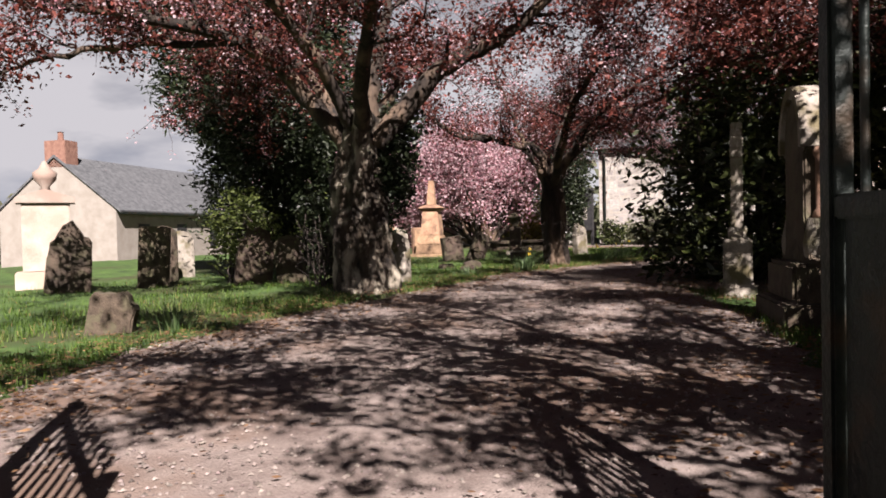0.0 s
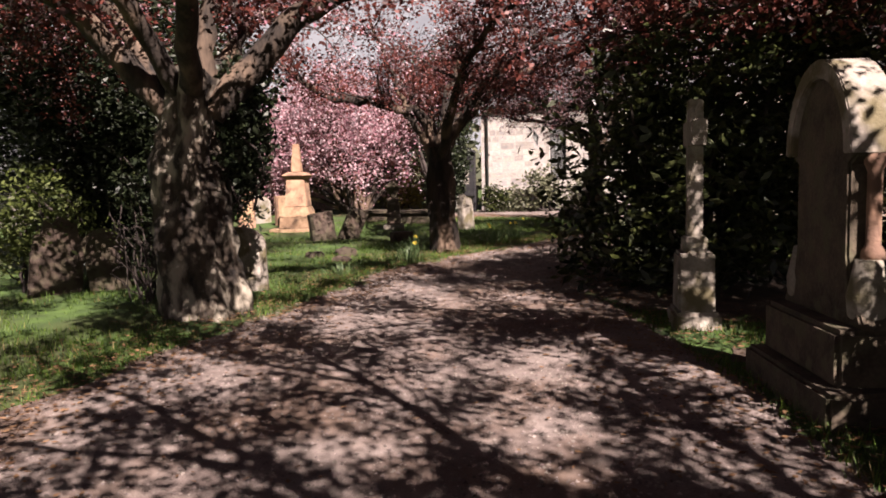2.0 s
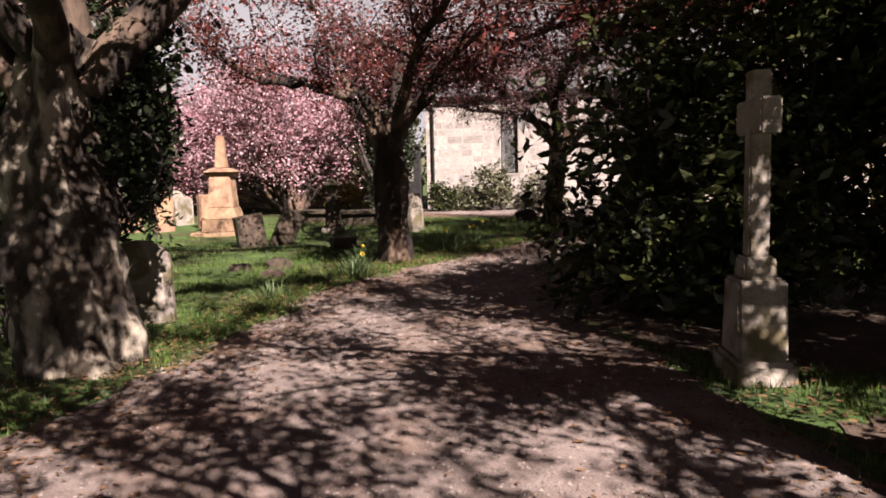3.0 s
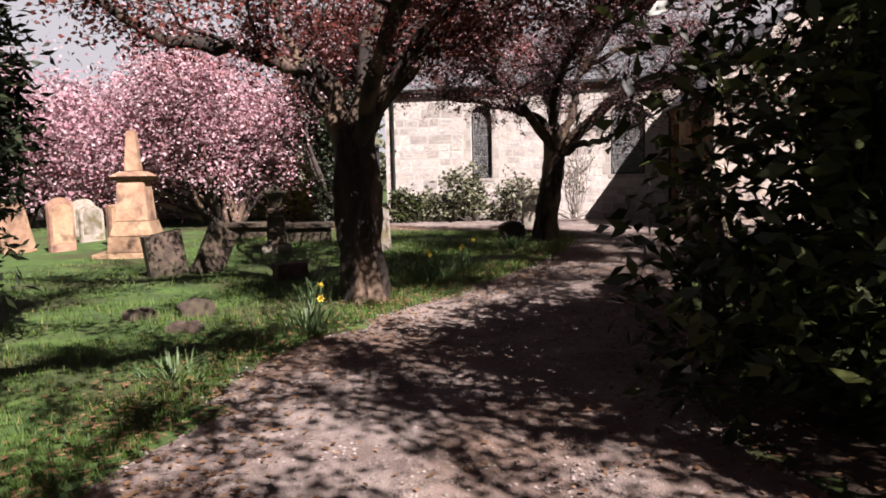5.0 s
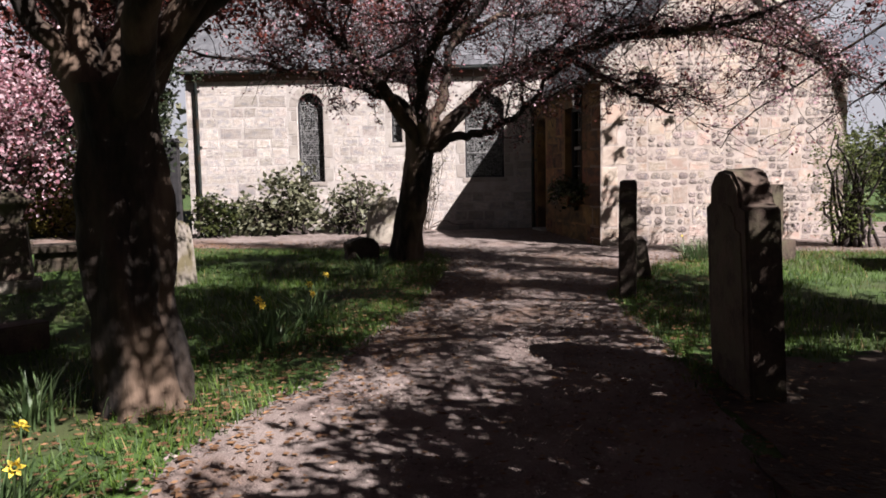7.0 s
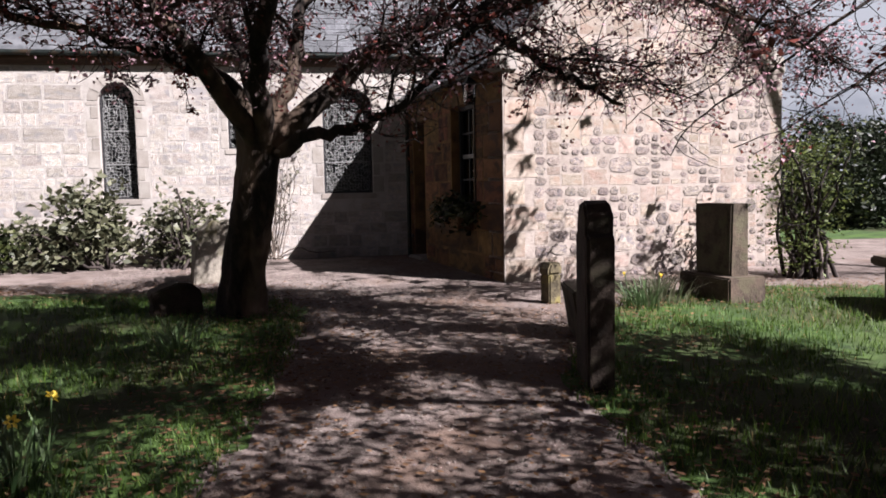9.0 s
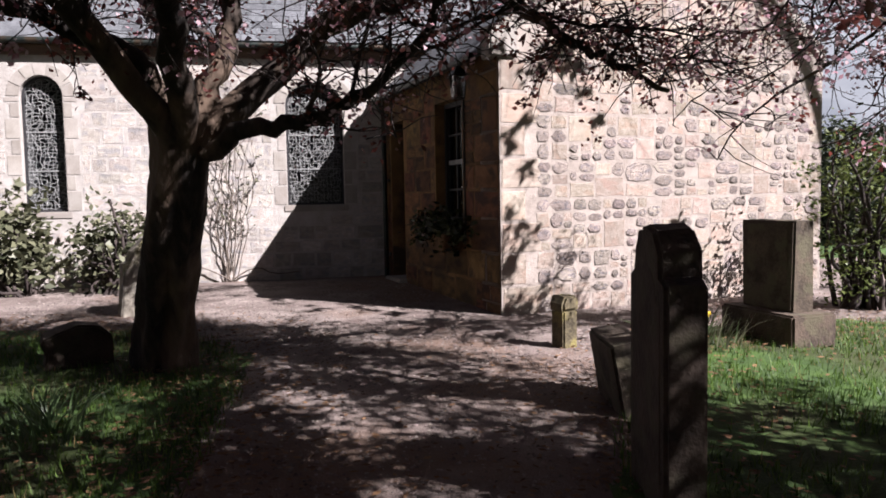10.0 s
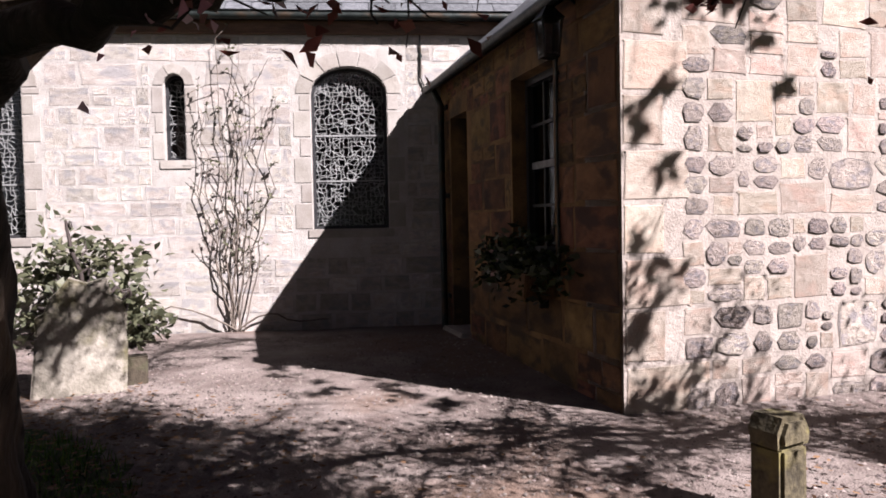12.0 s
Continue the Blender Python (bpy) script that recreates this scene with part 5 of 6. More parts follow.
make_bush("pink_cherry_tree", at(-14.6, 24.6), [((-14.6, 24.6, 3.4), (2.5, 2.4, 1.9)), ((-16.2, 24.6, 2.9), (1.6, 1.8, 1.4)), ((-13.0, 25.4, 3.6), (1.2, 1.3, 1.0)), ((-15.4, 24.0, 4.6), (1.5, 1.5, 1.0)), ((-17.9, 24.2, 2.3), (1.3, 1.3, 1.2))],
          "cherry tree covered in deep pink blossom", "tree", 56, M_BRONZE, 5200, 0.085, per=3, spread=0.15, stem_n=46, bark=M_BARK, bloom=M_BLOSSOM, hollow=0.2, stem_r=0.11, rough=0.95)
make_bush("pink_cherry_tree", at(-21.0, 24.0), [((-21.0, 24.0, 3.0), (3.2, 3.0, 1.9)), ((-24, 26, 3.6), (3.0, 3.0, 2.4))],
          "pale pink blossoming cherry farther off", "tree", 57, M_BRONZE, 3600, 0.12, per=1, spread=0.16, stem_n=30, bark=M_BARK, bloom=M_BLOSSOM_PALE, hollow=0.2, stem_r=0.11, rough=0.9)
make_bush("pink_cherry_tree", at(-18.6, 25.6), [((-18.6, 25.6, 3.0), (2.4, 2.4, 2.0))], "pale pink blossoming cherry beyond the headstones", "tree", 65, M_BRONZE, 2200, 0.12, per=1, spread=0.15, stem_n=24, bark=M_BARK, bloom=M_BLOSSOM_PALE, hollow=0.3, stem_r=0.09)
make_bush("forsythia_bush", at(-13.9, 26.6), [((-13.9, 26.6, 1.7), (1.4, 0.8, 1.1))], "yellow-green shrub near the church end", "shrub", 58, M_OLIVE, 800, 0.09, per=8, width=0.5)
make_bush("ivy_clad_tree", at(-11.7, 25.2), [((-11.6, 25.3, 1.8), (0.75, 0.8, 1.4)), ((-11.8, 25.4, 4.2), (1.4, 1.2, 2.2))], "dark ivy-clad tree at the church corner", "tree", 59, M_YEW, 2200, 0.1, per=9, width=0.6, stem_r=0.12)
make_bush("yew_tree", at(8.5, 30.0), [((8.5, 30.0, 1.9), (2.2, 2.0, 1.6))], "dark evergreen tree beyond the church", "tree", 66, M_YEW, 1600, 0.16, per=9, spread=0.12, width=0.4, stem_r=0.15)
make_bush("garden_shrub", at(1.35, 21.75), [((1.4, 21.8, 1.9), (0.75, 0.7, 0.85)), ((1.2, 21.7, 1.2), (0.5, 0.45, 0.45))], "airy green flowering shrub at the gable corner", "shrub", 60, M_SHRUB, 250, 0.065, per=8, width=0.45, stem_n=26, hollow=0.2)
make_bush("wall_shrub", at(-8.3, 25.9), [((-8.3, 25.9, 1.35), (0.65, 0.4, 0.8)), ((-9.2, 25.9, 1.1), (0.5, 0.4, 0.5))], "loose evergreen shrub against the church wall", "shrub", 61, M_SHRUB_GREY, 380, 0.14, per=6, width=0.5, stem_n=22, hollow=0.2)
make_bush("wall_shrub", at(-6.9, 25.8), [((-6.9, 25.85, 1.25), (0.7, 0.4, 0.75)), ((-6.4, 25.8, 0.95), (0.35, 0.3, 0.3))], "straggling half-bare shrub against the church wall", "shrub", 62, M_SHRUB_GREY, 380, 0.12, per=5, width=0.5, stem_n=34, hollow=0.2)
make_bush("wall_shrub", at(-9.9, 25.6), [((-9.9, 25.6, 1.1), (0.5, 0.4, 0.55))], "dark rounded shrub at the foot of the church wall", "shrub", 63, M_EVERGREEN, 220, 0.1, per=8, width=0.5)


def climbing_vine():
    vine = thing("climbing_rose", -5.5, WALL_Y - 0.06, label="bare climbing rose stems trained on the church wall", category="climber")
    r = np.random.default_rng(70)
    lines, tips = [], []
    for k in range(9):
        x = r.normal() * 0.05
        pts = [np.array([x, 0, 0.0])]
        lean = (k - 4) * 0.042 + r.normal() * 0.03
        h = r.uniform(2.3, 3.3)
        for s in range(1, 14):
            z = h * s / 13
            pts.append(np.array([x + lean * min(z, 1.6) * 1.15 + r.normal() * 0.03, -0.015 + r.normal() * 0.012, z]))
        line = np.array(pts)
        lines.append((line, np.linspace(0.009, 0.003, 14)))
        for s in range(3, 14):
            if r.random() < 0.65:
                q = shoot(r, line[s], np.array([r.normal() * 0.7, -0.1, 0.6]), r.uniform(0.15, 0.5), 4, 0.05, 0.25)
                q[:, 1] = np.clip(q[:, 1], -0.12, 0.02)
                lines.append((q, np.linspace(0.005, 0.0025, 5)))
                tips.append(q[2:])
    for sgn in (-1, 1):
        q = np.array([(0, -0.01, 0.03), (sgn * 0.35, -0.02, 0.22), (sgn * 0.7, -0.02, 0.12 if sgn > 0 else 0.33), (sgn * 1.0, -0.03, 0.14)])
        lines.append((bend(q, 10, 0.012), np.linspace(0.012, 0.005, 13)[:len(bend(q, 10, 0.012))]))
    v, f = tubes(lines, 5)
    tagged(sheet("stemwork", v, f, M_VINE, vine, smooth=True), kind="stuff")
    tips = np.concatenate(tips)
    v, f = leaves(tips[r.integers(0, len(tips), 260)], 0.045, 0.028, 71)
    tagged(sheet("foliage", v, f, M_SHRUB_GREY, vine), kind="stuff")


climbing_vine()


# ---- gravestones ----
def shoulder(w, h, style):
    """Outlines of headstones, in width and height."""
    a = w / 2
    if style == "round":
        return [(-a, 0), (a, 0), (a, h - a * 0.75)] + [(a * math.cos(t), h - a * 0.75 + a * 0.75 * math.sin(t)) for t in np.linspace(0.25, math.pi - 0.25, 9)] + [(-a, h - a * 0.75)]
    if style == "shouldered":
        return [(-a, 0), (a, 0), (a, h - 0.22), (a * 0.72, h - 0.2), (a * 0.66, h - 0.1), (a * 0.4, h - 0.02), (0, h), (-a * 0.4, h - 0.02), (-a * 0.66, h - 0.1), (-a * 0.72, h - 0.2), (-a, h - 0.22)]
    if style == "broken":
        out = [(-a, 0), (a, 0)]
        for k in range(13):
            t = math.pi * k / 12
            q = 1 + 0.2 * noise.noise(Vector((w * 31 + math.cos(t) * 2.5, h * 17 + math.sin(t) * 2.5, 3)))
            out.append((a * 0.98 * q * math.copysign(abs(math.cos(t)) ** 0.7, math.cos(t)), h * (0.5 + 0.5 * math.sin(t)) * q))
        return out
    return [(-a, 0), (a, 0), (a, h), (-a, h)]


def headstone(x, y, w, h, t, style, material, label, turn=90.0, lean=0.0, tip=0.0, plinth=None):
    """A slab with its face across the given turn; turn 90: the faces look along x."""
    ob = thing("headstone", x, y, gz(x, y) - 0.05, turn, label, "gravestone", "churchyard headstones", rx=tip, ry=lean)
    z = 0.0
    if plinth:
        bm = bmesh.new()
        add_box(bm, -plinth[0] / 2, plinth[0] / 2, -plinth[1] / 2, plinth[1] / 2, 0, plinth[2], bevel=0.018, rough=0.006)
        part("plinth", bm, material, ob)
        z = plinth[2] - 0.004
    bm = bmesh.new()
    prism(bm, [(px, pz + z) for px, pz in shoulder(w, h + 0.05, style)], -t / 2, t / 2, bevel=0.016, rough=0.012)
    part("slab", bm, material, ob)
    if style in ("shouldered", "round", "square") and h > 0.6:
        for sy in (-1, 1):
            bm = bmesh.new()
            ins = [(px * 0.78, z + 0.22 + (pz - 0.0) * 0.72) for px, pz in shoulder(w, h, style)]
            y0 = sy * (t / 2 + 0.004)
            prism(bm, ins, min(y0, y0 - sy * 0.02), max(y0, y0 - sy * 0.02), bevel=0.003)
            part("inscription_panel", bm, material, ob)
    return ob


headstone(-3.12, 14.42, 0.72, 1.32, 0.2, "shouldered", M_GRAVE, "dark shouldered headstone leaning beside the path", 88, tip=-3)
headstone(-3.08, 17.75, 0.62, 1.2, 0.17, "shouldered", M_GRAVE, "dark narrow headstone standing at the path edge", 76)
headstone(-0.5, 20.62, 0.6, 0.72, 0.22, "square", M_GRAVE, "square brown headstone on a stepped base", 98, plinth=(0.86, 0.46, 0.33))
headstone(-2.6, 19.1, 0.6, 0.46, 0.22, "square", M_GRAVE, "low tilted brown block gravestone on gravel", 80, tip=-9)
headstone(-7.35, 9.45, 0.62, 0.82, 0.16, "round", M_GRAVE_PALE, "pale lichened headstone behind the old cherry", 30, tip=4)
headstone(-9.75, 8.7, 0.62, 0.98, 0.14, "broken", M_GRAVE, "leaning reddish-brown headstone in shade", 60, lean=8)
headstone(-9.3, 9.2, 0.5, 0.82, 0.14, "round", M_GRAVE, "small dark headstone in the shade of shrubs", 50, lean=-5)
headstone(-11.72, 6.6, 0.68, 1.08, 0.16, "broken", M_GRAVE, "rounded dark brown headstone on the lawn", 60, lean=5)
headstone(-11.05, 7.7, 0.5, 1.04, 0.12, "square", M_GRAVE, "upright grey headstone with dappled light", 50, lean=3)
headstone(-12.0, 8.6, 0.5, 1.05, 0.12, "round", M_GRAVE, "dark headstone standing behind another", 50)
headstone(-12.6, 9.4, 0.55, 0.95, 0.12, "round", M_GRAVE_PALE, "pale headstone on the lawn", 50)
headstone(-6.35, 3.95, 0.42, 0.42, 0.16, "broken", M_GRAVE, "low broken dark stone at the lawn edge", 40, lean=10)
headstone(-10.25, 15.75, 0.55, 0.62, 0.16, "square", M_GRAVE, "dark leaning headstone in grass", 62, lean=-8)
headstone(-9.85, 16.0, 0.45, 0.72, 0.12, "square", M_GRAVE, "dark headstone tilted far over", 62, lean=28)
headstone(-14.6, 18.6, 0.5, 1.05, 0.13, "round", M_GRAVE_RED, "round-topped sandstone headstone in sun", 70)
headstone(-15.4, 18.4, 0.6, 1.0, 0.13, "square", M_GRAVE_RED, "leaning sandstone headstone in sun", 70, lean=-12)
headstone(-14.3, 19.9, 0.55, 0.85, 0.13, "square", M_GRAVE_RED, "square sandstone headstone in sun", 70)
headstone(-15.6, 20.6, 0.55, 0.8, 0.13, "round", M_GRAVE_PALE, "pale headstone by the blossom tree", 70)
headstone(-8.25, 19.0, 0.4, 0.85, 0.2, "broken", M_GRAVE_PALE, "narrow weathered stone among the grass", 70, lean=-6)
headstone(-6.3, 21.2, 0.5, 0.34, 0.3, "broken", M_GRAVE, "low dark boulder-like stone by the trunk", 20)
headstone(-8.3, 15.6, 0.42, 0.22, 0.24, "square", M_GRAVE, "small dark block sunk in the grass", 50)
headstone(-8.15, 13.2, 0.34, 0.16, 0.22, "broken", M_GRAVE, "small grey stone sunk in the lawn", 50)
headstone(-7.75, 12.4, 0.3, 0.11, 0.2, "broken", M_GRAVE, "small brown stone sunk in the lawn", 20)
headstone(-8.6, 12.9, 0.3, 0.11, 0.2, "broken", M_GRAVE, "small brown stone sunk in the lawn", 70)
headstone(-13.2, 27.6, 0.6, 1.5, 0.3, "square", M_GRAVE_PALE, "pale tall gravestone far off", 70)
headstone(-17.0, 22.0, 0.6, 0.9, 0.14, "round", M_GRAVE_PALE, "pale headstone by the blossom tree", 70)


headstone(-6.2, 23.75, 0.64, 0.84, 0.3, "broken", M_GRAVE_PALE, "leaning broken dark gravestone near the church wall", 20, lean=5)
headstone(-5.9, 24.0, 0.24, 0.22, 0.2, "square", M_GRAVE, "small dark block beside the leaning gravestone", 20)


def notice_board():
    ob = thing("notice_board", -11.25, 25.75, label="dark timber notice board with two white papers", category="notice board")
    bm = bmesh.new()
    add_box(bm, -0.55, 0.55, -0.04, 0.04, 0.55, 2.0, bevel=0.01)
    part("board", bm, M_DARKWOOD, ob)
    for x in (-0.5, 0.5):
        bm = bmesh.new()
        add_box(bm, x - 0.05, x + 0.05, 0.045, 0.14, -0.1, 2.1, bevel=0.01)
        part("post", bm, M_DARKWOOD, ob)
    for z in (0.95, 1.22):
        bm = bmesh.new()
        add_box(bm, 0.12, 0.36, -0.047, -0.043, z, z + 0.21)
        sheet_of = part("paper", bm, M_WASH, ob, "white paper notice")
        for k in range(4):
            bm = bmesh.new()
            add_box(bm, 0.15, 0.33 - 0.04 * (k % 2), -0.0495, -0.0475, z + 0.035 + k * 0.04, z + 0.048 + k * 0.04)
            part("text_bar", bm, M_DARKWOOD, sheet_of)
    bm = bmesh.new()
    prism(bm, [(-0.66, 2.0), (0.66, 2.0), (0.0, 2.3)], -0.12, 0.16, bevel=0.01)
    part("canopy", bm, M_DARKWOOD, ob)


notice_board()


def stub_post():
    ob = thing("boundary_stone", -2.38, 20.8, label="short square stone marker post on gravel", category="marker post", turn=22)
    bm = bmesh.new()
    add_box(bm, -0.08, 0.08, -0.08, 0.08, -0.05, 0.33, bevel=0.015, rough=0.006)
    part("shaft", bm, M_MARKER, ob)
    bm = bmesh.new()
    prism(bm, [(-0.088, 0.326), (0.088, 0.326), (0.092, 0.39), (0.06, 0.45), (-0.06, 0.45), (-0.092, 0.39)], -0.088, 0.088, bevel=0.02, rough=0.006)
    part("cap", bm, M_MARKER, ob)


stub_post()


def cross_memorial():
    ob = thing("cross_memorial", -1.98, 8.98, label="pale stone cross on a stepped tapering pedestal", category="memorial", turn=104)
    bm = bmesh.new()
    add_box(bm, -0.25, 0.25, -0.2, 0.2, -0.06, 0.15, bevel=0.03, rough=0.012, cuts=1)
    part("base_step", bm, M_GRAVE_PALE, ob)
    bm = bmesh.new()
    prism(bm, [(-0.2, 0.147), (0.2, 0.147), (0.16, 0.66), (-0.16, 0.66)], -0.155, 0.155, bevel=0.02, rough=0.006)
    part("pedestal", bm, M_GRAVE_PALE, ob)
    bm = bmesh.new()
    prism(bm, [(-0.14, 0.656), (0.14, 0.656), (0.09, 0.8), (-0.09, 0.8)], -0.1, 0.1, bevel=0.015)
    part("collar", bm, M_GRAVE_PALE, ob)
    bm = bmesh.new()
    prism(bm, [(-0.07, 0.796), (0.07, 0.796), (0.06, 1.58), (0.25, 1.58), (0.25, 1.8), (0.06, 1.8), (0.055, 1.98), (-0.055, 1.98), (-0.06, 1.8), (-0.25, 1.8), (-0.25, 1.58), (-0.06, 1.58)], -0.065, 0.065, bevel=0.012)
    part("cross", bm, M_GRAVE_PALE, ob)


cross_memorial()


def tall_memorial():
    ob = thing("tall_memorial", -1.0, 7.05, label="tall arch-topped memorial with corner colonnettes and scrolled base", category="memorial", turn=111)
    # Darker stone on this step puts the shade round the foot into its colour.
    bm = bmesh.new()
    add_box(bm, -0.62, 0.62, -0.3, 0.3, -0.06, 0.2, bevel=0.025, rough=0.01)
    part("base_step", bm, M_GRAVE, ob)
    bm = bmesh.new()
    add_box(bm, -0.52, 0.52, -0.21, 0.21, 0.196, 0.52, bevel=0.03, rough=0.006)
    part("pedestal", bm, M_GRAVE, ob)
    bm = bmesh.new()
    a, h = 0.4, 1.98
    out = [(-0.52, 0.517), (0.52, 0.517), (0.46, 0.62), (0.36, 0.75), (0.33, 0.9), (0.33, 1.4), (a, 1.44)] + [(a * math.cos(t), 1.5 + (h - 1.5) * math.sin(t)) for t in np.linspace(0.1, math.pi - 0.1, 14)] + [(-a, 1.44), (-0.33, 1.4), (-0.33, 0.9), (-0.36, 0.75), (-0.46, 0.62)]
    prism(bm, out, -0.085, 0.085, bevel=0.015)
    part("slab", bm, M_GRAVE, ob)
    bm = bmesh.new()
    ring = [((a + 0.03) * math.cos(t), 1.46 + (h + 0.03 - 1.46) * math.sin(t)) for t in np.linspace(0.0, math.pi, 15)] + [((a - 0.06) * math.cos(t), 1.46 + (h - 0.08 - 1.46) * math.sin(t)) for t in np.linspace(math.pi, 0.0, 15)]
    prism(bm, ring, -0.125, 0.125, bevel=0.008)
    part("arch_moulding", bm, M_GRAVE_PALE, ob, "pale arched hood moulding")
    for sx in (-1, 1):
        for sy in (-0.3,):
            bm = bmesh.new()
            lathe(bm, [(0.065, 0.88), (0.06, 0.93), (0.04, 0.96), (0.038, 1.36), (0.055, 1.4), (0.065, 1.455)], 14)
            bmesh.ops.translate(bm, vec=(sx * 0.375, sy * 0.11, 0), verts=list(bm.verts))
            part("colonnette", bm, M_GRAVE_RED, ob, "reddish stone colonnette", smooth=True)
        bm = bmesh.new()
        lathe(bm, [(0.06, 0.52), (0.1, 0.58), (0.11, 0.68), (0.09, 0.78), (0.07, 0.885)], 14)
        bmesh.ops.translate(bm, vec=(sx * 0.4, 0, 0), verts=list(bm.verts))
        part("scroll", bm, M_GRAVE_PALE, ob, smooth=True)


tall_memorial()


def obelisk():
    ob = thing("obelisk_memorial", -12.6, 18.2, label="sunlit red sandstone pedestal memorial with broken obelisk", category="memorial", turn=20)
    def tier(name, w0, w1, z0, z1, bev=0.015, label=""):
        bm = bmesh.new()
        lathe(bm, [(w0 * 0.7071, z0), (w1 * 0.7071, z1)], 4)
        bmesh.ops.rotate(bm, matrix=Matrix.Rotation(radians(45), 3, "Z"), verts=list(bm.verts))
        bmesh.ops.bevel(bm, geom=list(bm.edges), offset=bev, segments=2, affect="EDGES")
        part(name, bm, M_GRAVE_RED, ob, label)
    tier("base_step", 1.25, 1.2, -0.06, 0.08)
    tier("plinth", 0.82, 0.78, 0.078, 0.36)
    tier("lower_die", 0.74, 0.6, 0.358, 0.62)
    tier("die", 0.56, 0.46, 0.618, 1.33)
    tier("cornice", 0.5, 0.68, 1.328, 1.41)
    tier("cap", 0.68, 0.4, 1.408, 1.5)
    tier("obelisk_shaft", 0.26, 0.15, 1.498, 2.22)


obelisk()


def urn_memorial():
    ob = thing("urn_memorial", -10.1, 18.7, label="dark weathered pedestal memorial topped by an urn", category="memorial", turn=25)
    bm = bmesh.new()
    add_box(bm, -0.25, 0.25, -0.25, 0.25, -0.06, 0.14, bevel=0.02, rough=0.01)
    part("plinth", bm, M_GRAVE_PALE, ob)
    bm = bmesh.new()
    prism(bm, [(-0.17, 0.137), (0.17, 0.137), (0.14, 0.8), (-0.14, 0.8)], -0.15, 0.15, bevel=0.015, rough=0.006)
    part("pedestal", bm, M_GRAVE, ob)
    bm = bmesh.new()
    lathe(bm, [(0.1, 0.797), (0.07, 0.84), (0.13, 0.92), (0.17, 1.03), (0.23, 1.05), (0.23, 1.09), (0.15, 1.11), (0.1, 1.16), (0.03, 1.2)], 18)
    part("urn", bm, M_GRAVE, ob, smooth=True)


urn_memorial()


def table_tomb(x, y, w, d, h, turn, label):
    ob = thing("table_tomb", x, y, turn=turn, label=label, category="tomb", group="table tombs")
    bm = bmesh.new()
    add_box(bm, -w / 2 + 0.1, w / 2 - 0.1, -d / 2 + 0.1, d / 2 - 0.1, -0.05, h - 0.1, bevel=0.02, rough=0.008)
    part("chest", bm, M_GRAVE, ob)
    bm = bmesh.new()
    add_box(bm, -w / 2, w / 2, -d / 2, d / 2, h - 0.102, h, bevel=0.02, rough=0.006)
    part("lid", bm, M_GRAVE, ob)


table_tomb(-10.4, 20.6, 1.15, 0.7, 0.38, 25, "dark low chest tomb in shaded grass")
table_tomb(-12.2, 21.5, 1.1, 0.7, 0.33, 10, "dark low chest tomb in shaded grass")
table_tomb(1.0, 19.3, 1.3, 0.7, 0.5, 75, "dark low chest tomb in the shade")


def pediment_memorial():
    ob = thing("pediment_memorial", -13.3, 7.15, label="tall cream sandstone memorial with a pediment", category="memorial", turn=60)
    bm = bmesh.new()
    add_box(bm, -0.5, 0.5, -0.3, 0.3, -0.06, 0.3, bevel=0.02)
    part("plinth", bm, M_BLOCK, ob)
    bm = bmesh.new()
    add_box(bm, -0.38, 0.38, -0.2, 0.2, 0.297, 1.5, bevel=0.015)
    part("die", bm, M_BLOCK, ob)
    bm = bmesh.new()
    prism(bm, [(-0.47, 1.497), (0.47, 1.497), (0.47, 1.6), (0, 1.75), (-0.47, 1.6)], -0.26, 0.26, bevel=0.012)
    part("pediment", bm, M_BLOCK, ob)
    bm = bmesh.new()
    lathe(bm, [(0.1, 1.7), (0.07, 1.8), (0.18, 1.92), (0.2, 2.05), (0.1, 2.12), (0.06, 2.2), (0.02, 2.26)], 16)
    part("urn", bm, M_BLOCK, ob, smooth=True)


pediment_memorial()


# ---- gate ----
def gate_leaf(hinge, free, label):
    h, e = Vector((*hinge, 0)), Vector((*free, 0))
    length = (e - h).length
    ob = thing("iron_gate", hinge[0], hinge[1], turn=math.degrees(math.atan2(e.y - h.y, e.x - h.x)), label=label, category="gate", group="churchyard gates")
    bars = max(6, round(length / 0.13))
    for name, z0, z1 in (("bottom_rail", 0.1, 0.16), ("middle_rail", 0.92, 0.98), ("top_rail", 1.75, 1.81)):
        bm = bmesh.new()
        add_box(bm, 0.0, length, -0.022, 0.022, z0, z1, bevel=0.006)
        part(name, bm, M_IRON, ob)
    bm = bmesh.new()
    add_box(bm, 0.05, length - 0.05, -0.006, 0.006, 0.157, 0.923)
    part("lower_panel", bm, M_IRON, ob, "solid iron kick panel")
    for x in (0.0, length):
        bm = bmesh.new()
        add_box(bm, x - 0.03, x + 0.03, -0.03, 0.03, 0.03, 2.05, bevel=0.008)
        part("stile", bm, M_IRON, ob)
    for k in range(1, bars):
        x = length * k / bars
        v, f = tubes([([(x, 0, 0.98), (x, 0, 1.6), (x, 0, 2.0), (x, 0, 2.03), (x, 0, 2.18)], [0.011, 0.011, 0.011, 0.024, 0.001])], 8)
        sheet("bar", v, f, M_IRON, ob)
    return ob


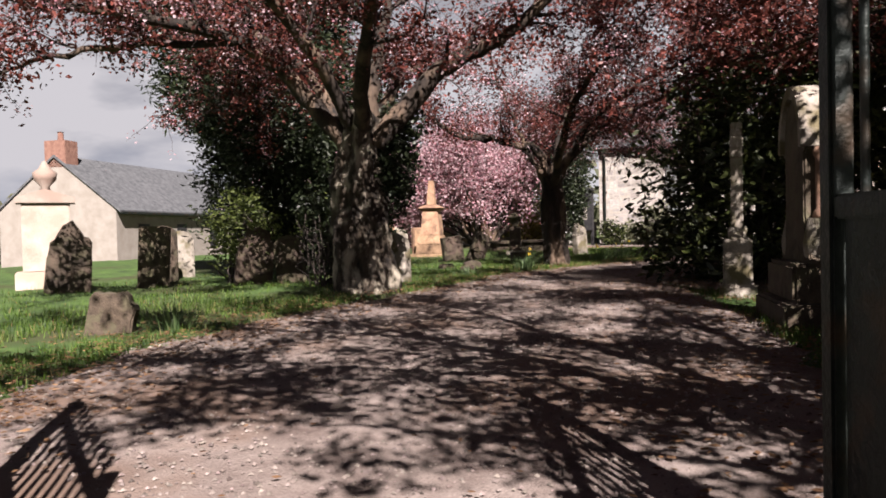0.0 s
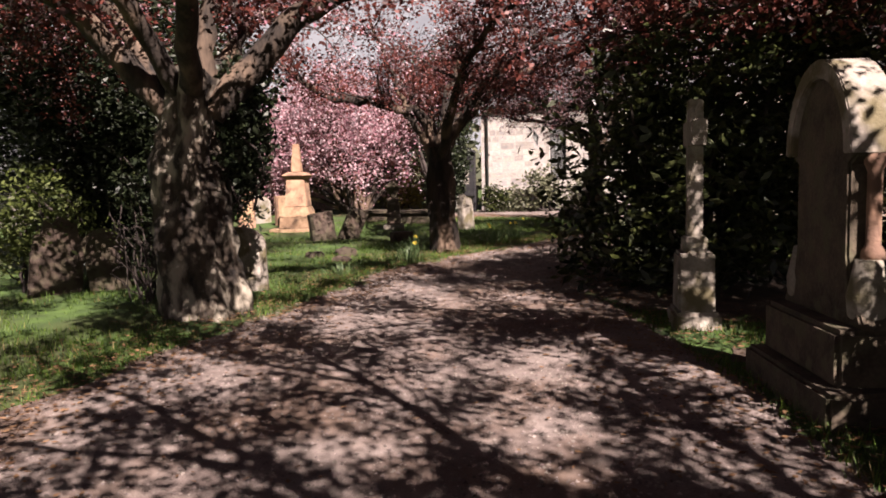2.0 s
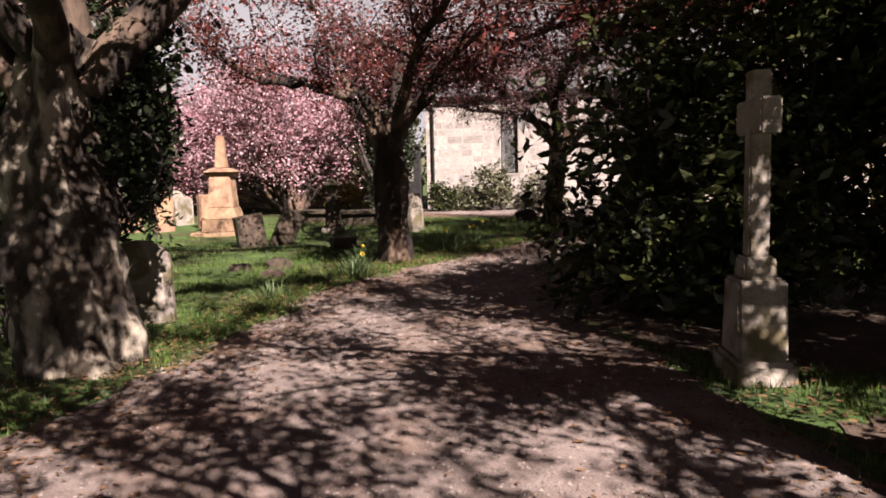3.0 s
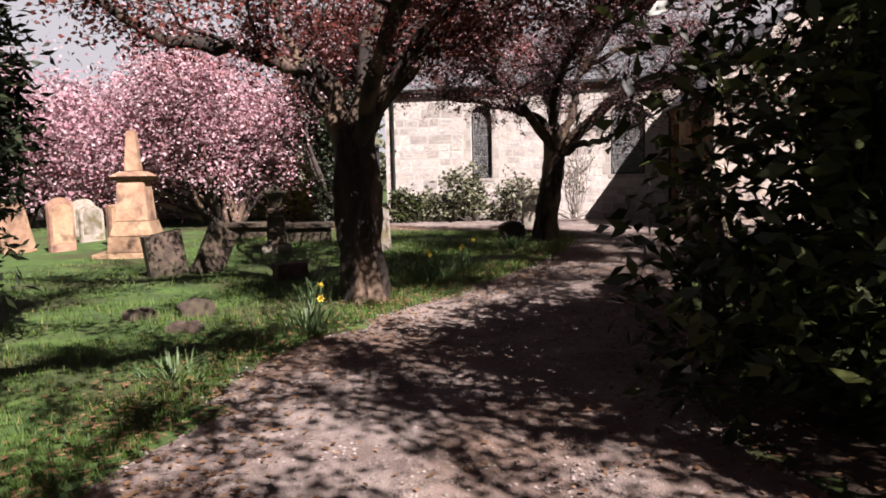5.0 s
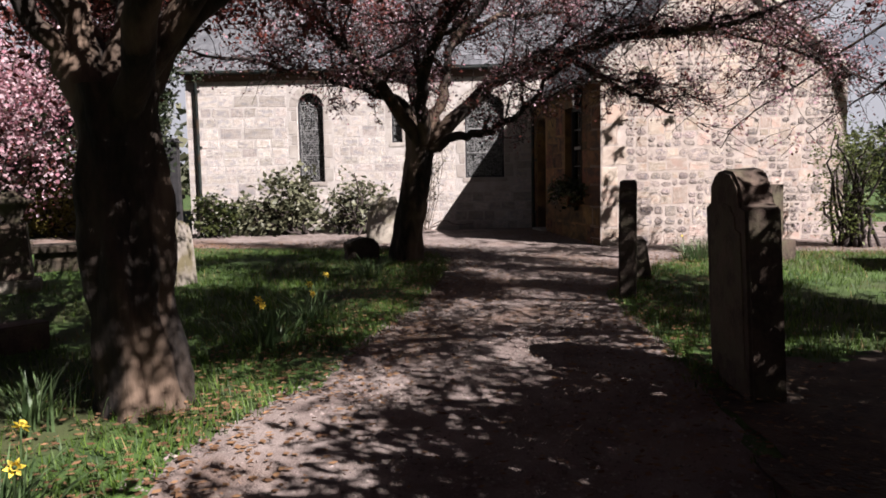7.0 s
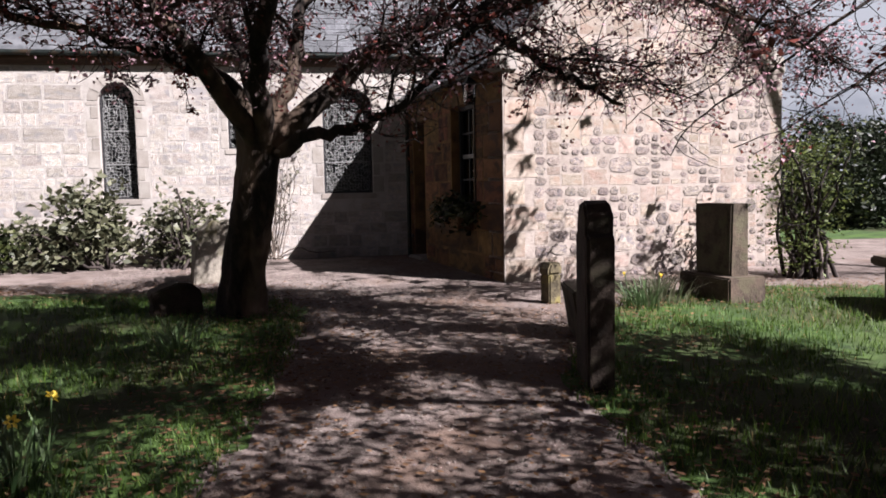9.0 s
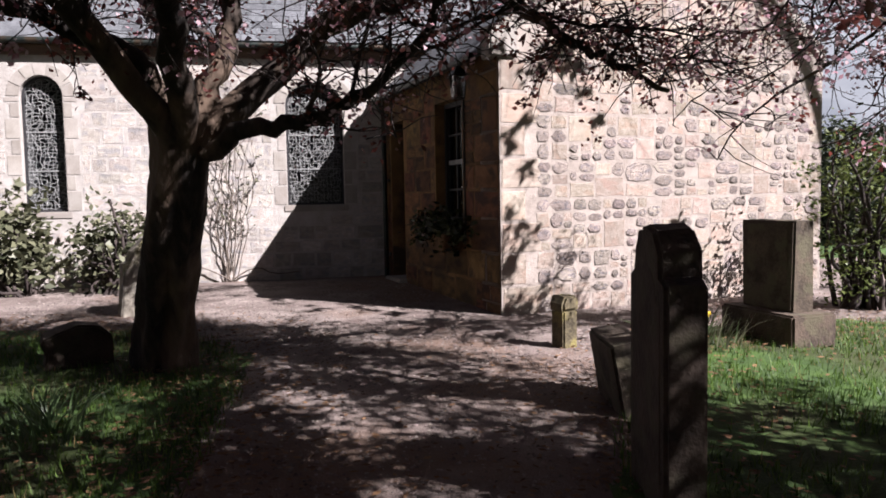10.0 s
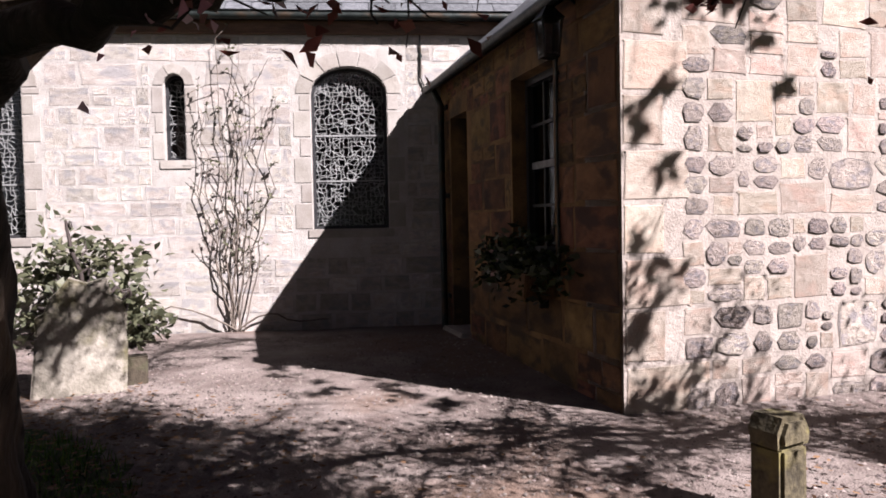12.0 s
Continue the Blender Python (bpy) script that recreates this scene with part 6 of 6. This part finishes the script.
def gate_pier(x, y, label):
    ob = thing("gate_pier", x, y, label=label, category="gate pier", group="gate piers", turn=34)
    bm = bmesh.new()
    add_box(bm, -0.36, 0.36, -0.36, 0.36, -0.1, 0.3, bevel=0.02, rough=0.006)
    part("base", bm, M_GRAVE, ob)
    bm = bmesh.new()
    add_box(bm, -0.3, 0.3, -0.3, 0.3, 0.296, 2.1, bevel=0.02, rough=0.006)
    part("shaft", bm, M_GRAVE, ob)
    bm = bmesh.new()
    add_box(bm, -0.38, 0.38, -0.38, 0.38, 2.096, 2.24, bevel=0.03)
    part("cap", bm, M_GRAVE, ob)
    bm = bmesh.new()
    lathe(bm, [(0.12, 2.236), (0.1, 2.3), (0.22, 2.42), (0.26, 2.55), (0.22, 2.68), (0.1, 2.78), (0.02, 2.8)], 18)
    part("ball_finial", bm, M_GRAVE, ob, smooth=True)


# Pier is out of view, assumed from a column-like shadow and added to cast it.
gate_pier(1.55, -0.15, "unseen stone gate pier with a ball finial, added for its shadow")
gate_leaf((0.62, 0.75), (-0.22, 2.05), "dark green-black iron gate standing open")
gate_leaf((-2.25, 0.72), (-0.95, 0.1), "dark green-black iron gate beside the entrance")


# ---- cottage ----
def cottage():
    ob = thing("cottage", -28.3, 18.1, -0.6, turn=112, label="low cream harled cottage with slate roof and chimney", category="house")
    L_, W_, E_, R_ = 11.0, 5.6, 3.2, 5.4
    # x along the ridge, y from the lit gable side
    bm = bmesh.new()
    add_box(bm, 0, L_, 0, W_, -0.5, E_)
    for gx in (0.0, L_ - 0.3):
        vs = [bm.verts.new((gx + d, y, z)) for d in (0, 0.3) for y, z in ((0, E_ + 0.001), (W_, E_ + 0.001), (W_ / 2, R_))]
        bm.faces.new(vs[:3])
        bm.faces.new(vs[3:][::-1])
        for i in range(3):
            bm.faces.new((vs[i], vs[(i + 1) % 3], vs[3 + (i + 1) % 3], vs[3 + i]))
    bmesh.ops.recalc_face_normals(bm, faces=list(bm.faces))
    part("wall", bm, M_WASH, ob)
    for sgn in (0, 1):
        bm = bmesh.new()
        y0, y1 = (-0.25, W_ / 2) if not sgn else (W_ + 0.25, W_ / 2)
        za = E_ - 0.14
        vs = [bm.verts.new((x, y, z)) for x in (-0.08, L_ + 0.08) for y, z in ((y0, za), (y1, R_ + 0.04), (y1, R_ + 0.14), (y0, za + 0.1))]
        for i in range(4):
            bm.faces.new((vs[i], vs[(i + 1) % 4], vs[4 + (i + 1) % 4], vs[4 + i]))
        bm.faces.new(vs[:4])
        bm.faces.new(vs[4:][::-1])
        bmesh.ops.recalc_face_normals(bm, faces=list(bm.faces))
        part("roof", bm, M_SLATE, ob, "grey slate roof slope")
    bm = bmesh.new()
    add_box(bm, 0.0, 0.8, W_ / 2 - 0.5, W_ / 2 + 0.5, R_ - 0.4, R_ + 0.75, bevel=0.02)
    part("chimney", bm, M_BRICK, ob, "red brick chimney stack")
    bm = bmesh.new()
    lathe(bm, [(0.13, R_ + 0.74), (0.11, R_ + 1.1), (0.14, R_ + 1.14)], 12)
    bmesh.ops.translate(bm, vec=(0.4, W_ / 2, 0), verts=list(bm.verts))
    part("chimney_pot", bm, M_BRICK, ob)
    bm = bmesh.new()
    add_box(bm, -0.05, L_, -0.3, -0.2, E_ - 0.2, E_ - 0.1, bevel=0.01)
    part("gutter", bm, M_IRON, ob)
    for x in (1.5, 4.5, 7.5):
        bm = bmesh.new()
        add_box(bm, x, x + 0.8, -0.02, -0.005, 1.4, 2.6)
        w = part("window", bm, M_DARKWOOD, ob)
        bm = bmesh.new()
        add_box(bm, x - 0.06, x + 0.86, -0.07, -0.006, 1.28, 1.38, bevel=0.01)
        part("sill", bm, M_DRESSED, w)


cottage()


# ---- distance ----
def far_woods():
    r = np.random.default_rng(90)
    cs = []
    for k in range(70):
        a = r.uniform(0, 2 * math.pi)
        d = r.uniform(55, 95)
        x, y = d * math.cos(a) - 5, d * math.sin(a) + 10
        h = r.uniform(3, 7)
        cs.append(cloud_points(r, (x, y, h * 0.5), (h * 0.9, h * 0.9, h * 0.55), 130, 0.4))
    c = clumps(r, np.concatenate(cs), 3, 0.4)
    v, f = leaves(c, 0.9, 0.7, 91)
    tagged(sheet("far_woods", v, f, M_FARTREE), "hazy distant woodland round the churchyard", "woodland", kind="stuff")


far_woods()


def boundary_wall():
    ob = thing("wall_boundary", -19, 28.2, label="low pale boundary wall at the churchyard end", category="wall", turn=-4, kind="structure")
    bm = bmesh.new()
    add_box(bm, -9, 7.6, -0.2, 0.2, -0.2, 0.75, bevel=0.02, rough=0.01)
    part("masonry", bm, M_MORTAR, ob)
    bm = bmesh.new()
    add_box(bm, -9.05, 7.65, -0.25, 0.25, 0.746, 0.85, bevel=0.02)
    part("coping", bm, M_DRESSED, ob)


boundary_wall()

# ---- daffodils, grass, litter ----
def daffodils(x, y, seed, n_leaf, n_flower, spread, label, height=0.34, material=None):
    ob = thing("daffodil_clump", x, y, label=label, category="flowers", group="daffodil clumps")
    r = np.random.default_rng(seed)
    vs, fs = [], []
    for k in range(n_leaf):
        a, d = r.uniform(0, 2 * math.pi), abs(r.normal()) * spread * 0.5
        p = np.array([d * math.cos(a), d * math.sin(a), 0.0])
        out = np.array([math.cos(a + r.normal() * 0.5), math.sin(a + r.normal() * 0.5), 0])
        sidev = np.cross(out, (0, 0, 1)) * 0.007
        h, arc = height * r.uniform(0.6, 1.05), r.uniform(0.05, 0.3)
        base = len(vs)
        for s in range(5):
            t = s / 4
            q = p + out * arc * t ** 2 + np.array([0, 0, h * (t - 0.35 * arc * 2 * t ** 3)])
            w = sidev * (1 - 0.85 * t ** 3)
            vs += [q - w, q + w]
        fs += [(base + 2 * s, base + 2 * s + 1, base + 2 * s + 3, base + 2 * s + 2) for s in range(4)]
    sheet("leaf_tuft", vs, fs, material or M_STRAP, ob)
    for k in range(n_flower):
        a, d = r.uniform(0, 2 * math.pi), abs(r.normal()) * spread * 0.45
        top = np.array([d * math.cos(a) * 1.5, d * math.sin(a) * 1.5, height * r.uniform(0.95, 1.2)])
        v, f = tubes([([(d * math.cos(a), d * math.sin(a), 0), tuple(top * (0.9, 0.9, 0.6)), tuple(top)], [0.005, 0.005, 0.004])], 5)
        stem = sheet("flower_stem", v, f, M_STRAP, ob)
        bm = bmesh.new()
        for q in range(6):
            b = q * math.pi / 3
            c, s = math.cos(b), math.sin(b)
            c2, s2 = math.cos(b + 0.4), math.sin(b + 0.4)
            c3, s3 = math.cos(b - 0.4), math.sin(b - 0.4)
            bm.faces.new([bm.verts.new(t) for t in ((0.008 * c, 0.008 * s, 0), (0.028 * c2, 0.028 * s2, 0.004), (0.045 * c, 0.045 * s, 0.002), (0.028 * c3, 0.028 * s3, 0.004))])
        rings = [[bm.verts.new((rr * math.cos(i * math.pi / 5), rr * math.sin(i * math.pi / 5), z)) for i in range(10)] for rr, z in ((0.011, 0.0), (0.013, 0.018), (0.019, 0.027))]
        for u, w in zip(rings, rings[1:]):
            for i in range(10):
                bm.faces.new((u[i], u[(i + 1) % 10], w[(i + 1) % 10], w[i]))
        fl = part("flower_head", bm, M_YELLOW, stem, "yellow trumpet flower")
        fl.matrix_basis = pose(*top, r.uniform(50, 85), 0, math.degrees(a) + 90 + r.normal() * 40) @ Matrix.Scale(0.85, 4)
    return ob


daffodils(-6.62, 12.6, 101, 90, 2, 0.3, "clump of daffodils with two yellow blooms at the path edge")
daffodils(-6.35, 15.7, 102, 90, 3, 0.32, "daffodil clump in shaded grass with several blooms")
daffodils(-6.9, 11.0, 103, 60, 0, 0.3, "tuft of pale strap-like leaves at the path edge", 0.2)
daffodils(-5.9, 4.3, 104, 70, 0, 0.3, "dark tuft of daffodil leaves beside the path", 0.32)
daffodils(-6.2, 16.6, 106, 60, 2, 0.35, "daffodil clump in shaded grass with several blooms")
daffodils(-1.25, 20.6, 107, 160, 0, 0.45, "broad clump of pale drooping strap leaves", 0.36, M_SHRUB_GREY)
daffodils(-1.55, 20.3, 108, 90, 2, 0.3, "clump of drooping strap leaves with a yellow bloom", 0.34)
daffodils(-6.0, 19.4, 109, 70, 0, 0.35, "dark tuft of leaves in the shade of the cherry", 0.3)
daffodils(-7.2, 13.9, 110, 60, 0, 0.3, "leafy daffodil clump beside the cherry trunk")


def grass():
    r = np.random.default_rng(111)
    pts = []
    n = 150000
    cand = np.stack([r.uniform(-13, 3.5, n), r.uniform(1.0, 22.5, n)], 1)
    for x, y in cand:
        dpath = min(np.hypot(LEFT_EDGE[::2, 0] - x, LEFT_EDGE[::2, 1] - y).min(), np.hypot(RIGHT_EDGE[::2, 0] - x, RIGHT_EDGE[::2, 1] - y).min())
        if r.random() > max(0.16, 1.0 - dpath / 4.5):
            continue
        if in_poly(x, y) and dpath > 0.1:
            continue
        if in_bed(x, y):
            continue
        if noise.noise(Vector((x * 0.7, y * 0.7, 21))) < -0.22 and r.random() < 0.8:
            continue
        pts.append((x, y, gz(x, y) - 0.005))
    p = np.array(pts)
    n = len(p)
    blades = 3
    p = np.repeat(p, blades, 0) + np.concatenate([r.normal(size=(n * blades, 2)) * 0.025, np.zeros((n * blades, 1))], 1)
    a = r.uniform(0, 2 * np.pi, len(p))
    h = r.uniform(0.03, 0.11, len(p))
    lean = np.stack([np.cos(a), np.sin(a), np.zeros(len(p))], 1) * (h * r.uniform(0.2, 0.9, len(p)))[:, None]
    s = np.stack([-np.sin(a), np.cos(a), np.zeros(len(p))], 1) * 0.0045
    top = p + lean + np.array([0, 0, 1.0]) * h[:, None]
    v = np.stack([p - s, p + s, top], 1).reshape(-1, 3)
    f = np.arange(len(v)).reshape(-1, 3)
    dry = r.random(len(f)) < 0.06
    tagged(sheet("grass", v, f[~dry], M_GRASS), "short mossy churchyard grass", "grass", kind="stuff")
    tagged(sheet("dry_grass", v, f[dry], M_DRYGRASS), "dry straw blades in the grass", "grass", kind="stuff")


grass()


def litter(name, count, size, material, label, seed, edge):
    r = np.random.default_rng(seed)
    pts = []
    while len(pts) < count:
        line = LEFT_EDGE if r.random() < 0.6 else RIGHT_EDGE
        k = r.integers(0, len(line))
        x, y = line[k] + r.normal(size=2) * (0.55 if edge else 1.6)
        if 0.5 < y < 24 and (edge or in_poly(x, y)):
            pts.append((x, y, gz(x, y) + (0.03 if in_poly(x, y) else 0.045)))
    c = np.array(pts)
    v, f = leaves(c, size, size * 0.6, seed, fold=0.1)
    v[:, 2] = np.repeat(c[:, 2], 4) + (v[:, 2] - np.repeat(c[:, 2], 4)) * 0.22
    tagged(sheet(name, v, f, material), label, "leaf litter", kind="stuff")


litter("fallen_leaves", 26000, 0.05, M_LITTER, "brown fallen leaves along the path edges", 121, True)
litter("fallen_leaves", 1500, 0.04, M_LITTER, "brown fallen leaves scattered on the path", 122, False)
litter("fallen_petals", 1200, 0.016, M_PETAL, "fallen pink petals scattered on the path", 123, False)


def gravel():
    r = np.random.default_rng(131)
    pts = []
    while len(pts) < 42000:
        y = r.uniform(1.5, 26)
        x = r.uniform(-8, 1)
        if in_poly(x, y):
            pts.append((x, y, gz(x, y) + 0.014))
    c = np.array(pts)
    s = r.uniform(0.006, 0.018, len(c))
    d = np.array([(1, 0, 0), (-0.4, 0.9, 0), (-0.5, -0.8, 0), (0.1, 0.1, 0.7)])
    a = r.uniform(0, 2 * np.pi, len(c))
    rot = np.stack([np.stack([np.cos(a), -np.sin(a), 0 * a], 1), np.stack([np.sin(a), np.cos(a), 0 * a], 1), np.stack([0 * a, 0 * a, 1 + 0 * a], 1)], 1)
    v = c[:, None, :] + np.einsum("nij,kj->nki", rot, d) * s[:, None, None]
    b = np.arange(len(c))[:, None] * 4
    f = np.concatenate([b + np.array([[0, 1, 3]]), b + np.array([[1, 2, 3]]), b + np.array([[2, 0, 3]])])
    tagged(sheet("gravel", v.reshape(-1, 3), f, M_STONES), "small loose stones on the path", "gravel", kind="stuff")


gravel()

# ---- stones of the walls, slates of the roof ----
ASHLAR = with_material(stone_shapes("ashlar", 10, 3), M_ASHLAR)
RUBBLE = with_material(stone_shapes("rubble", 12, 4), M_RUBBLE)
WARM = with_material(stone_shapes("ashlar", 6, 5), M_SHADE_BROWN)
QUOIN = with_material(stone_shapes("ashlar", 5, 6), M_BLOCK)
main_holes = [(w["x0"] - (0.21 if w is not W1 else 0.14), w["x1"] + (0.21 if w is not W1 else 0.14), w["z0"] - 0.11, w["spring"] + w["rise"] + (0.17 if w is not W1 else 0.12)) for w in WEST]
lay_stones(CHURCH_WALL, ASHLAR, M_ASHLAR, MAIN_L, -2.9, GROUND_W - 0.02, EAVE - 0.17, main_holes, (0.17, 0.29), (0.24, 0.56), 0.02, 0.007, 41, small=0.07, aspect=2.4)
lay_stones(SIDE_WALL, WARM, M_SHADE_BROWN, -PORCH_D, -0.02, PG - 0.02, PORCH_EAVE - 0.02, [(DOOR_HOLE[0] - 0.02, DOOR_HOLE[1] + 0.02, PG - 0.1, DOOR_HOLE[3] + 0.02), (SASH_HOLE[0] - 0.02, SASH_HOLE[1] + 0.02, SASH_HOLE[2] - 0.13, SASH_HOLE[3] + 0.02)], (0.2, 0.42), (0.34, 0.8), 0.009, 0.008, 42, small=0.12)


def below_roof(xa, xb, a, b):
    m = max(abs(xa - PORCH_W / 2), abs(xb - PORCH_W / 2))
    return b < PORCH_EAVE + (PORCH_W / 2 - m) * 0.86 - 0.01


# quoins at the near corner, then rubble
z, long = PG - 0.02, True
while z < PORCH_EAVE - 0.2:
    h = 0.34
    q = new("quoin", QUOIN[int(z * 7) % 5])
    q.parent = GABLE
    w = 0.5 if long else 0.3
    q.matrix_basis = Matrix.LocRotScale((w / 2 + 0.001, 0.004, z + h / 2), None, (w - 0.01, 0.01, h - 0.01))
    z += h
    long = not long
def lay_rubble(parent, x0, x1, z0, z1, seed):
    """Rubble in rough courses: each stretch is cut again and again into uneven stones, large flush blocks and small odd ones."""
    r = random.Random(seed)

    def cut(xa, xb, a, b):
        w, h = xb - xa, b - a
        if w * h > r.choice((0.035, 0.045, 0.065, 0.09, 0.14)) or w > 2.6 * h or h > 1.1 * w:
            t = r.uniform(0.36, 0.64)
            if w > 1.15 * h:
                cut(xa, xa + w * t, a, b)
                cut(xa + w * t, xb, a, b)
            else:
                cut(xa, xb, a, a + h * t)
                cut(xa, xb, a + h * t, b)
            return
        if not below_roof(xa, xb, a, b) or (w * h < 0.025 and r.random() < 0.12):
            return
        squared = r.random() < (0.8 if w * h > 0.05 else 0.35)
        gap = r.uniform(0.008, 0.016) if squared else r.uniform(0.008, 0.035)
        ob = new("stone", r.choice(BLOCK if squared else RUBBLE))
        ob.parent = parent
        ob.matrix_basis = Matrix.LocRotScale(((xa + xb) / 2, 0.004, (a + b) / 2), Euler((0, radians(r.uniform(-3, 3)), 0)), (w - gap, r.uniform(0.006, 0.009) if squared else r.uniform(0.01, 0.02), h - gap))

    z = z0
    while z < z1 - 0.1:
        h = r.uniform(0.34, 0.6)
        x = x0
        while x < x1 - 0.02:
            w = r.uniform(0.5, 1.1)
            w = x1 - x if x1 - x - w < 0.3 else w
            cut(x, x + w, z, z + h * r.uniform(0.97, 1.0))
            x += w
        z += h


BLOCK = with_material(stone_shapes("ashlar", 8, 7), M_BLOCK)
lay_rubble(GABLE, 0.42, PORCH_W - 0.02, PG - 0.02, APEX, 43)


def slates(parent, m, width, rows, gauge, seed):
    r = random.Random(seed)
    bm = bmesh.new()
    add_box(bm, -0.5, 0.5, -0.5, 0.5, 0, 1, bevel=0.0)
    me = bpy.data.meshes.new("slate")
    bm.to_mesh(me)
    bm.free()
    me.materials.append(M_SLATE)
    for k in range(rows):
        x = 0.0 if k % 2 else -0.14
        while x < width:
            w = r.uniform(0.22, 0.32)
            s = new("slate", me)
            s.parent = parent
            s.matrix_basis = m @ Matrix.LocRotScale((x + w / 2, gauge * (k + 0.6), 0.006 + r.uniform(0, 0.004)), Euler((radians(-2.2), 0, radians(r.uniform(-0.8, 0.8)))), (w - 0.008, gauge * 1.35, 0.011))
            x += w
    return me


main_slope = math.degrees(math.atan2(3.72, 4.47))
slates(CHURCH_ROOF, Matrix.Translation((-7.4, WALL_Y - 0.18, EAVE + 0.06)) @ pose(0, 0, 0, main_slope, 0, 0), 5.6, 12, 0.2, 44)
